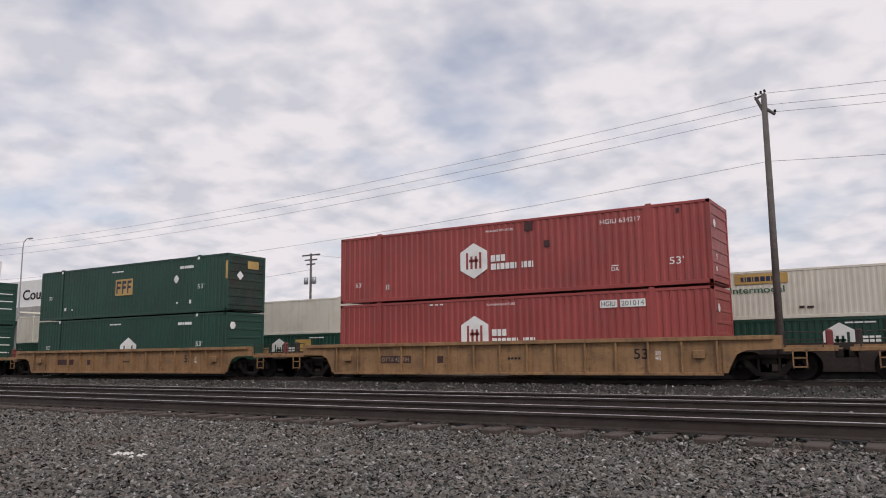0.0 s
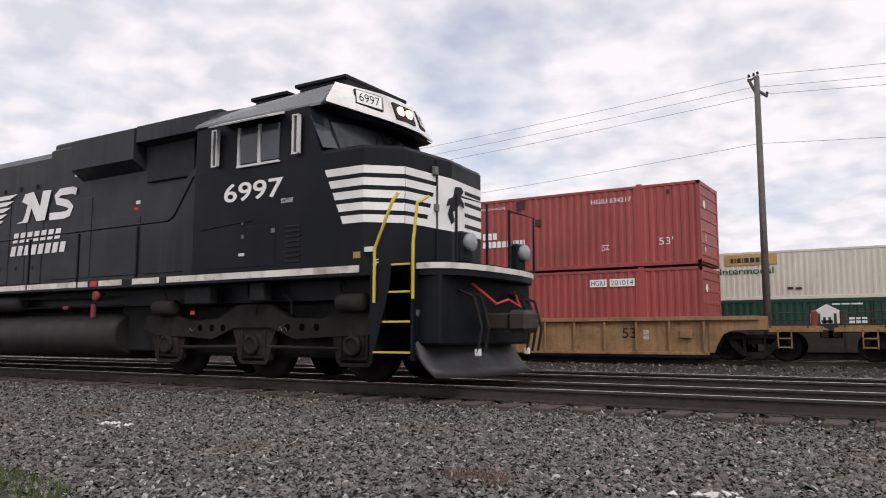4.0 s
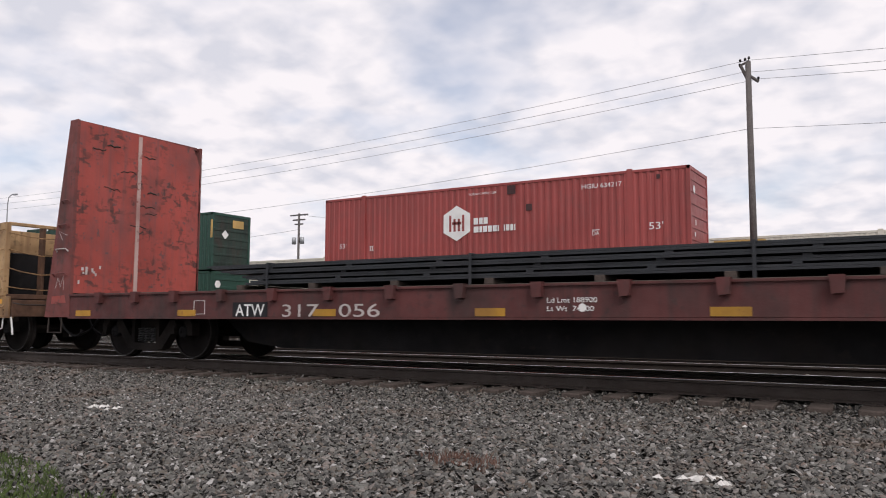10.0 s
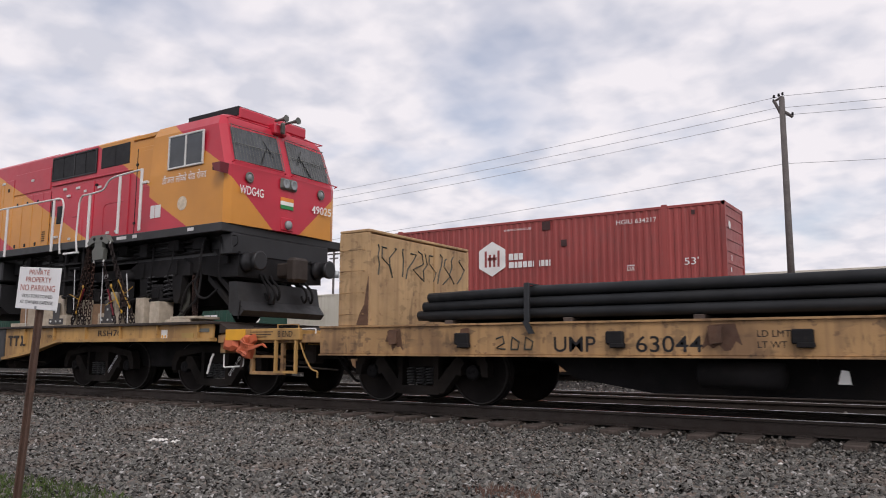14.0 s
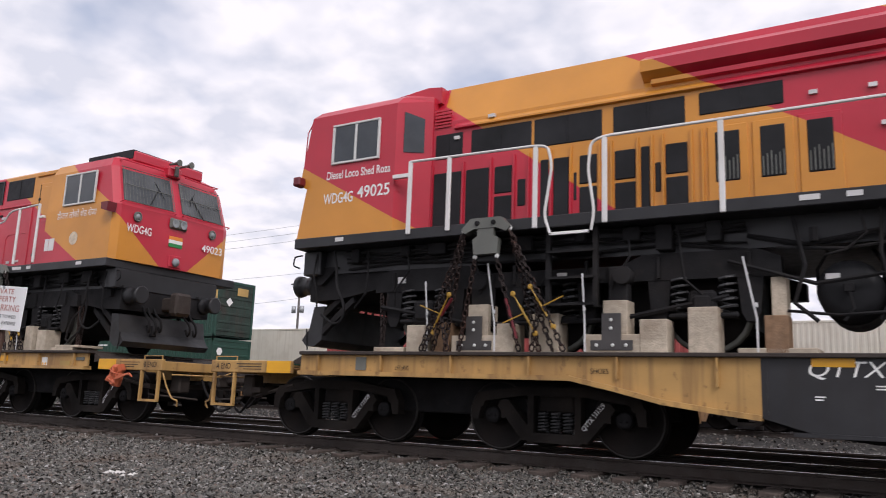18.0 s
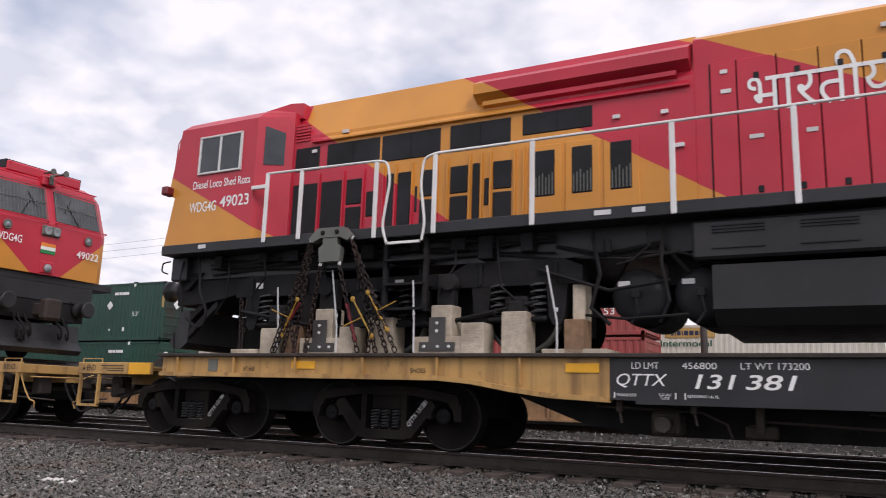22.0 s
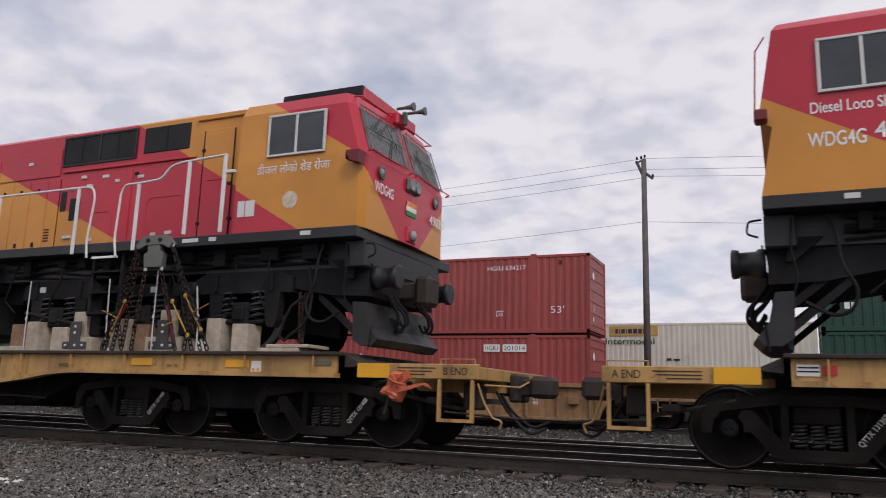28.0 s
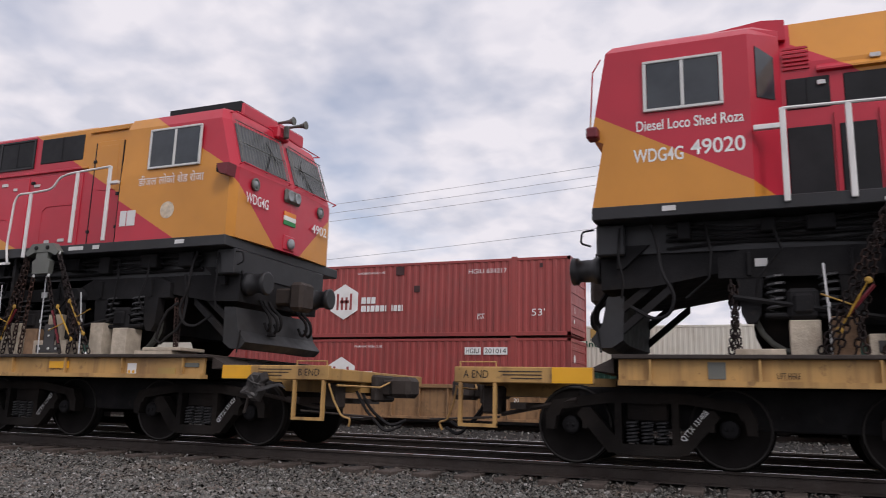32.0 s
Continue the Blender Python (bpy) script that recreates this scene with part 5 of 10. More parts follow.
# ---- heavy-duty flat cars ----
M_OLDCARD = material("faded_card", (0.40, 0.27, 0.08), 0.6, vary=0.2, spot=0.6, dirt=(0.15, 0.1, 0.05))
M_FADEDRED = material("faded_red_emblem", (0.30, 0.03, 0.035), 0.6, vary=0.3, spot=0.7, dirt=(0.015, 0.015, 0.017), dirt_amount=0.6)


def heavy_flat(x, number, load, weight, deep):
    car = thing("flat_car", "faded yellow and black eight-axle flat car carrying a locomotive" if not deep else "yellow and black deep-sided eight-axle flat car carrying a locomotive", "flat car", pose(x, 0, 0), group="heavy flat cars")
    low = ((-0.27, 0.94), (-5.1, 0.94), (-5.6, 0.90), (-6.1, 0.82), (-6.6, 0.76), (-7.3, 0.73)) if not deep else ((-0.27, 0.94), (-4.9, 0.94), (-5.4, 0.84), (-6.0, 0.70), (-6.6, 0.62), (-7.05, 0.57))
    xm = low[-1][0]
    cen = -10.2 if not deep else -10.43
    mirror = [(max(2 * cen - a, -20.2), b) for a, b in low]
    zc = 0.72 if not deep else 0.43
    for pts in (low, mirror):
        o = list(pts) + [(pts[-1][0], 1.235), (pts[0][0], 1.235)]
        sd = part("side_sill", Shape().prism(o, "y", -1.53, -1.49), M_TTX, car, "faded yellow side sill with rust streaks")
        part("side_sill", Shape().prism(o, "y", 1.49, 1.53), M_TTX, car, "faded yellow side sill on the far side")
        lip = Shape()
        for (a, b), (c, d) in zip(pts, pts[1:]):
            lip.add([(a, -1.60, b - 0.03), (a, -1.44, b - 0.03), (a, -1.44, b + 0.03), (a, -1.60, b + 0.03), (c, -1.60, d - 0.03), (c, -1.44, d - 0.03), (c, -1.44, d + 0.03), (c, -1.60, d + 0.03)],
                    [(0, 1, 2, 3), (7, 6, 5, 4), (0, 4, 5, 1), (1, 5, 6, 2), (2, 6, 7, 3), (3, 7, 4, 0)])
        part("sill_flange", lip, M_TTX, sd, "lower flange of the side sill")
        sgn = 1 if pts is low else -1
        for k in range(6):
            xr = pts[0][0] - sgn * (0.35 + 1.12 * k)
            part("rib", Shape().box(xr - 0.012, xr + 0.012, -1.585, -1.53, float(np.interp(-abs(xr - pts[0][0]), [-7, -5.4, 0], [0.76, 0.94, 0.94])), 1.22), M_TTX, sd, "upright sill rib")
    o = [(xm, zc + 0.01), (xm, 1.235), (2 * cen - xm, 1.235), (2 * cen - xm, zc + 0.01)]
    if deep:
        o = [(xm, 0.57), (xm, 1.235), (2 * cen - xm, 1.235), (2 * cen - xm, 0.57), (2 * cen - xm + 0.5, zc), (xm - 0.5, zc)]
    mid = part("centre_panel", Shape().prism(o, "y", -1.535, -1.49), M_BLACK, car, "black painted middle panel")
    part("centre_panel", Shape().prism(o, "y", 1.49, 1.535), M_BLACK, car, "black painted middle panel on the far side")
    part("panel_flange", Shape().box(xm - 0.3, 2 * cen - xm + 0.3, -1.58, -1.44, zc - 0.03, zc + 0.012), M_BLACK, mid, "black lower flange")
    for k in range(7):
        xr = xm - 0.05 - (abs(2 * (cen - xm)) - 0.1) * k / 6
        part("rib", Shape().box(xr - 0.01, xr + 0.01, -1.5385, -1.53, zc + 0.15, 1.22), M_BLACK, mid, "upright panel rib")
    part("deck", Shape().box(-20.2, -0.2, -1.6, 1.6, 1.20, 1.25, 0.01).prism([(-0.2, 1.22), (0.1, 1.08), (-0.2, 1.05)], "y", -1.45, 1.45).prism([(-20.2, 1.22), (-20.5, 1.08), (-20.2, 1.05)], "y", -1.45, 1.45), M_RAIL, car, "brown steel deck plate")
    part("centre_sill", Shape().prism([(-4.5, 0.92), (-5.8, 0.78), (-6.8, 0.42), (-7.6, 0.33), (-12.8, 0.33), (-13.6, 0.42), (-14.6, 0.78), (-15.9, 0.92), (-20.3, 0.92), (-20.3, 1.2), (-0.1, 1.2), (-0.1, 0.92)], "y", -0.75, 0.75), M_UNDER, car, "dark fish-bellied centre sill")
    for xe, d in ((0.0, 1), (-20.4, -1)):
        pf = part("end_platform", Shape().box(xe + d * 0.02, xe + d * 1.72, -1.50, -1.43, 0.92, 1.11, 0.01).box(xe + d * 1.60, xe + d * 1.72, -1.5, 1.5, 0.92, 1.08, 0.01).box(xe - d * 0.2, xe + d * 1.66, -0.5, 0.5, 0.78, 1.02).box(xe + d * 0.5, xe + d * 1.62, -1.44, -0.5, 1.04, 1.07), M_TTX, car, "yellow end platform with stencilled letters")
        part("reflector_block", Shape().box(xe + d * 0.03, xe + d * 0.5, -1.512, -1.498, 0.925, 1.105), M_YELLOW, pf, "bright yellow reflector")
        part("stirrup", Shape().box(xe + d * 1.18, xe + d * 1.22, -1.5, -1.45, 0.42, 0.92).box(xe + d * 1.62, xe + d * 1.66, -1.5, -1.45, 0.42, 0.92).box(xe + d * 1.18, xe + d * 1.66, -1.5, -1.45, 0.40, 0.44), M_TTX, pf, "yellow stirrup step")
        part("grab_iron", Shape().pipe([(xe + d * 1.2, -1.45, 1.1), (xe + d * 1.2, -1.45, 1.17), (xe + d * 1.66, -1.45, 1.17), (xe + d * 1.66, -1.45, 1.1)], 0.012, 5), M_TTX, pf, "yellow grab iron")
        part("uncoupling_lever", Shape().pipe(rounded([(xe + d * 1.70, -1.45, 0.88), (xe + d * 1.76, -1.4, 0.66), (xe + d * 1.86, -1.35, 0.46), (xe + d * 1.98, -1.33, 0.44), (xe + d * 1.94, -1.3, 0.34)], 0.06), 0.014, 5).pipe([(xe + d * 1.74, -1.3, 0.86), (xe + d * 1.86, -0.3, 0.86), (xe + d * 1.95, -0.1, 0.95)], 0.014, 5), M_TTX, pf, "bent uncoupling lever")
        part("coupler", Shape().box(xe + d * 1.5, xe + d * 2.05, -0.11, 0.11, 0.74, 0.98, 0.03).box(xe + d * 1.95, xe + d * 2.28, -0.2, 0.2, 0.72, 1.02, 0.06).box(xe + d * 1.70, xe + d * 1.82, -0.3, 0.3, 0.66, 1.04, 0.03), M_RAIL, car, "rusty knuckle coupler")
        for y, dip in ((-0.35, 0.32), (-0.5, 0.24)):
            part("air_hose", Shape().pipe(rounded([(xe + d * 1.6, y, 0.80), (xe + d * 1.75, y, 0.55), (xe + d * 2.05, y + 0.05, dip), (xe + d * 2.26, y + 0.12, dip + 0.1)], 0.12), 0.022, 6), M_UNDER, car, "hanging black air hose")
        part("brake_beam", Shape().box(xe + d * 0.9, xe + d * 1.1, -1.2, 1.2, 0.62, 0.7).rod((xe + d * 0.3, -1.1, 0.75), (xe + d * 1.3, -0.9, 0.55), 0.03, 6).rod((xe + d * 1.2, -1.3, 0.52), (xe + d * 2.2, -1.1, 0.46), 0.015, 5).box(xe + d * 1.3, xe + d * 1.55, -0.95, -0.7, 0.55, 0.9, 0.03), M_RAIL, car, "rusty brake rigging")
        write(("B END" if d > 0 else "A END"), (xe + 1.26) if d > 0 else (xe - 1.60), -1.504, 0.975, 0.09, M_GRILLE, car, width=0.32)
        part("stencil_mark", Shape().box(xe + d * 0.62, xe + d * 1.15, -1.506, -1.5, 1.05, 1.062).box(xe + d * 0.62, xe + d * 1.1, -1.506, -1.5, 1.01, 1.022).box(xe + d * 0.62, xe + d * 1.0, -1.506, -1.5, 0.97, 0.982), M_RAIL, car, "small stencilled lines")
    # hand brake housing at the leading end
    paint = M_PLATE if number == "131421" else M_ORANGE
    rim = ((0.56, 0.97), (0.62, 1.01), (0.72, 1.0), (0.80, 1.02), (0.82, 0.92), (0.78, 0.86), (0.79, 0.76), (0.70, 0.62), (0.62, 0.63), (0.55, 0.68), (0.43, 0.72), (0.46, 0.80), (0.51, 0.84))
    hb = part("brake_housing", loft([[(0.63 + (u - 0.63) * k + 0.012 * math.sin(5 * q + 9 * y), y + 0.02 * math.sin(3.7 * q), 0.82 + (w - 0.82) * k) for q, (u, w) in enumerate(rim)] for k, y in ((0.85, -1.51), (1.0, -1.54), (0.98, -1.60), (0.80, -1.65), (0.42, -1.64))]), paint, car, "crumpled hand-brake cover")
    for pts in ([(0.56, -1.65, 0.92), (0.66, -1.67, 0.87), (0.78, -1.64, 0.84)], [(0.62, -1.65, 0.97), (0.66, -1.66, 0.90), (0.70, -1.65, 0.80)], [(0.50, -1.63, 0.76), (0.60, -1.66, 0.74), (0.70, -1.65, 0.68)]):
        part("cover_fold", Shape().pipe(pts, 0.013, 6), paint, hb, "fold of the cover", smooth=True)
    part("brake_lever", Shape().prism([(0.70, 0.74), (0.76, 0.80), (0.92, 0.845), (1.07, 0.87), (1.12, 0.845), (1.16, 0.80), (1.11, 0.82), (1.05, 0.84), (0.90, 0.79)], "y", -1.66, -1.63), paint, hb, "long brake lever")
    part("brake_chain", Shape().pipe([(0.53, -1.56, 0.68), (0.51, -1.56, 0.58), (0.47, -1.55, 0.47)], 0.02, 5), M_RAIL, hb, "short hanging chain")
    for xc in (-0.70, -4.25, -16.35, -19.9):
        truck(car, xc, 1.78, "QTTX " + number)
    for xr in (-7.4, -9.2, -11.6):
        part("brake_gear", Shape().box(xr, xr + 0.08, -1.3, -1.15, 0.42, 0.75).box(xr - 0.12, xr + 0.2, -1.2, -0.8, 0.36, 0.5, 0.02).rod((xr, -1.2, 0.55), (xr + 1.4, -1.2, 0.5), 0.015, 5), M_RAIL, car, "rusty brake gear under the sill")
    y = -1.541
    if deep:
        write("QTTX", -13.35, y, 0.98, 0.19, M_LETTER, car, width=0.72, shear=0.25)
        write(number, -12.12, y, 0.98, 0.19, M_LETTER, car, width=0.74, bold=0.012)
        write("LD LMT " + load, -12.12, y, 0.83, 0.085, M_LETTER, car, width=0.86)
        write("LT  WT " + weight, -12.12, y, 0.68, 0.085, M_LETTER, car, width=0.7)
        write("70 FT", -9.95, y, 1.09, 0.05, M_LETTER, car); write("LOADING DECK", -10.12, y, 1.02, 0.05, M_LETTER, car, width=0.55)
        ref = ((-13.3, 1.13), (-11.05, 1.08), (-7.95, 1.08))
        plate, box_, mark = (-9.98, 0.66), (-9.12, 0.76), (-6.92, -6.22)
        bars = ((-12.75, 0.92, 0.3), (-11.05, 0.72, 0.45), (-8.5, 0.64, 0.6), (-7.9, 0.50, 0.35), (-13.3, 0.80, 0.1))
    else:
        write("LD LMT", -12.85, y, 1.08, 0.07, M_LETTER, car, width=0.3); write(load, -12.3, y, 1.08, 0.07, M_LETTER, car, width=0.36)
        write("LT WT " + weight, -11.7, y, 1.08, 0.07, M_LETTER, car, width=0.66)
        write("QTTX", -13.02, y, 0.87, 0.155, M_LETTER, car, width=0.56, shear=0.25)
        write(number[:3], -12.17, y, 0.87, 0.155, M_LETTER, car, width=0.42, shear=0.2, bold=0.012); write(number[3:], -11.66, y, 0.87, 0.155, M_LETTER, car, width=0.5, shear=0.2, bold=0.012)
        write("70 FT", -10.18, y, 0.99, 0.05, M_LETTER, car); write("LOADING DECK", -10.34, y, 0.91, 0.05, M_LETTER, car, width=0.5)
        ref = [(-10.28, 1.09), (-13.6, 1.05)] + {"131369": [], "131408": [(-10.92, 1.01), (-7.78, 0.86), (-3.84, 1.06), (-2.08, 1.05)]}.get(number, [(-3.2, 1.06), (-17.6, 1.06)])
        plate, box_, mark = (-9.46, 0.88), (-7.22, 0.82), (-8.78, -8.06) if number == "131408" else (-8.78, -7.80)
        bars = ()
    for xr, zr in ref:
        part("reflector", Shape().box(xr - 0.02, xr + 0.38, y - 0.004, y + 0.01, zr - 0.02, zr + 0.085), M_YELLOW, car, "yellow reflective strip")
    px_, pz = plate
    part("plate_mark", Shape().box(px_, px_ + 0.2, y - 0.003, y, pz, pz + 0.012).box(px_, px_ + 0.2, y - 0.003, y, pz + 0.23, pz + 0.242).box(px_, px_ + 0.012, y - 0.003, y, pz, pz + 0.24).box(px_ + 0.19, px_ + 0.2, y - 0.003, y, pz, pz + 0.24), M_LETTER, car, "white outlined plate mark")
    write("PLATE", px_ + 0.03, y - 0.002, pz + 0.16, 0.04, M_LETTER, car, width=0.14); write("C", px_ + 0.07, y - 0.002, pz + 0.05, 0.07, M_LETTER, car)
    bx, bz = box_
    s = Shape().box(bx, bx + 0.46, y - 0.003, y, bz, bz + 0.015).box(bx, bx + 0.46, y - 0.003, y, bz + 0.275, bz + 0.29).box(bx, bx + 0.012, y - 0.003, y, bz, bz + 0.29).box(bx + 0.45, bx + 0.46, y - 0.003, y, bz, bz + 0.29).box(bx + 0.235, bx + 0.245, y - 0.003, y, bz + 0.06, bz + 0.28)
    part("data_panel", Shape().box(bx - 0.01, bx + 0.47, y - 0.001, y + 0.01, bz - 0.01, bz + 0.3), M_GRILLE, car, "black data panel")
    part("data_frame", s.box(bx, bx + 0.46, y - 0.003, y, bz + 0.055, bz + 0.065), M_LETTER, car, "white frame of the data panel")
    for xa, xb, za in ((0.05, 0.18, 0.2), (0.05, 0.2, 0.15), (0.3, 0.4, 0.18)):
        part("data_mark", Shape().box(bx + xa, bx + xb, y - 0.003, y, bz + za, bz + za + 0.015), M_LETTER, car, "unreadable white line")
    for xb, zb, wb in bars:
        part("stencil_mark", Shape().box(xb, xb + wb, y - 0.003, y, zb, zb + 0.014).box(xb, xb + wb * 0.8, y - 0.003, y, zb - 0.03, zb - 0.016), M_LETTER, car, "unreadable small lettering")
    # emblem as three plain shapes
    ma, mb = mark
    w3 = (mb - ma) / 3
    em = M_LETTER if not deep else M_RAIL
    if number == "131408":
        em = M_FADEDRED
    z0 = 0.86 if not deep else 0.84
    for k in range(2):
        a = ma + w3 * k
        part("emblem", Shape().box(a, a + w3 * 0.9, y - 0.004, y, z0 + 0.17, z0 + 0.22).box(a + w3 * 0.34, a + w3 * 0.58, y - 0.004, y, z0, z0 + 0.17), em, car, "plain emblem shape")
    a = ma + 2 * w3 + 0.03
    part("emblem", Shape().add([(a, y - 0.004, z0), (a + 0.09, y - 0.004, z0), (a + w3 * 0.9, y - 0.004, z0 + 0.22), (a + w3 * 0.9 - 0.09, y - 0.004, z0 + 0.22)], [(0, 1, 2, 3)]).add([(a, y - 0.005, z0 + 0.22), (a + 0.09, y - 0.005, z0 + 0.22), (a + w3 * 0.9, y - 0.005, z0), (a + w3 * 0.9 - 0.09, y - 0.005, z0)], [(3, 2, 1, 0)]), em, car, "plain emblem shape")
    for xb, tx in ((-5.38, "SHOES"), (-3.19, "JSH 70"), (-18.5, "LIFT HERE"), (-15.7, "SHOES")):
        if tx == "JSH 70" and deep:
            write("RSH70", -3.6, -1.541, 1.02, 0.11, M_GRILLE, car, width=0.75)
        else:
            write(tx, xb, -1.541, 1.0, 0.06, M_GRILLE, car, width=0.22)
    part("sill_card", Shape().box(-19.18, -19.0, -1.542, -1.53, 0.99, 1.17), M_GREY, car, "grey card on the sill")
    if number == "131369":
        card = part("sill_card", Shape().box(-20.08, -19.86, -1.542, -1.53, 1.02, 1.14), M_LABEL, car, "white card with dark lines")
        part("card_line", Shape().box(-20.07, -19.87, -1.545, -1.54, 1.10, 1.115).box(-20.07, -19.87, -1.545, -1.54, 1.06, 1.075), M_GRILLE, card, "dark lines on the card")
        part("sill_card", Shape().box(-19.84, -19.7, -1.542, -1.53, 1.03, 1.13), M_RED, car, "small red sticker")
    card = part("sill_card", Shape().box(-1.65, -1.49, -1.542, -1.53, 0.95, 1.12), M_LABEL, car, "white card with two yellow dots")
    for xd in (-1.61, -1.53):
        part("card_dot", Shape().lathe([(0, 0.024), (-0.004, 0.024)], (xd, -1.542, 1.0), "y", 10), M_YELLOW, card, "yellow dot")
    part("sill_card", Shape().box(-1.08, -0.77, -1.542, -1.53, 0.96, 1.06), M_OLDCARD, car, "faded yellow stencilled card")
    part("reflector", Shape().box(-0.66, -0.36, -1.542, -1.53, 1.07, 1.13), M_GREY, car, "worn grey reflective strip")
    part("span_bolster", Shape().box(-5.2, 0.35, -0.82, 0.82, 0.44, 0.91, 0.02), M_UNDER, car, "dark beam joining two trucks")
    part("span_bolster", Shape().box(-20.75, -15.2, -0.82, 0.82, 0.44, 0.91, 0.02), M_UNDER, car, "dark beam joining two trucks")
    if not deep:
        for xs in (-13.05, -10.24):
            write("RELEASE ROD", xs + 0.03, y, 0.775, 0.03, M_LETTER, car, width=0.22)
            write("CUTOUT", xs + 0.50, y, 0.785, 0.028, M_LETTER, car, width=0.13); write("COCK", xs + 0.52, y, 0.75, 0.028, M_LETTER, car, width=0.09)
            write("RETAINING VALVE", xs + 0.80, y, 0.775, 0.03, M_LETTER, car, width=0.32)
            for xq in (xs, xs + 0.67, xs + 0.77):
                part("stencil_mark", Shape().box(xq, xq + 0.012, y - 0.003, y, 0.755, 0.82), M_LETTER, car, "short white upright mark")
            for xq in (xs + 0.02, xs + 0.84):
                part("valve_handle", Shape().box(xq - 0.035, xq + 0.035, -1.42, -1.36, 0.60, 0.74, 0.01).rod((xq, -1.39, 0.62), (xq + 0.03, -1.41, 0.48), 0.014, 6), M_RAIL, car, "rusty valve handle under the sill")
            part("brake_valve", Shape().box(xs + 0.35, xs + 0.66, -1.3, -0.9, 0.36, 0.62, 0.03).lathe([(0, 0.1), (-0.12, 0.09)], (xs + 0.5, -1.3, 0.48), "y", 10), M_RAIL, car, "rusty brake valve under the sill")
            part("brake_pipe", Shape().pipe([(xs - 0.3, -1.2, 0.66), (xs + 0.9, -1.22, 0.62), (xs + 1.15, -1.22, 0.5), (xs + 1.2, -1.22, 0.36)], 0.016, 5), M_RAIL, car, "rusty brake pipe")
    MOVERS.append((car, x))
    return car


for x, args in zip(CAR_AT, (("131329", "468600", "161400", True), ("131381", "456800", "173200", False), ("131369", "456200", "173800", False), ("131408", "456100", "173900", False), ("131421", "456400", "173600", False))):
    heavy_flat(x, *args)


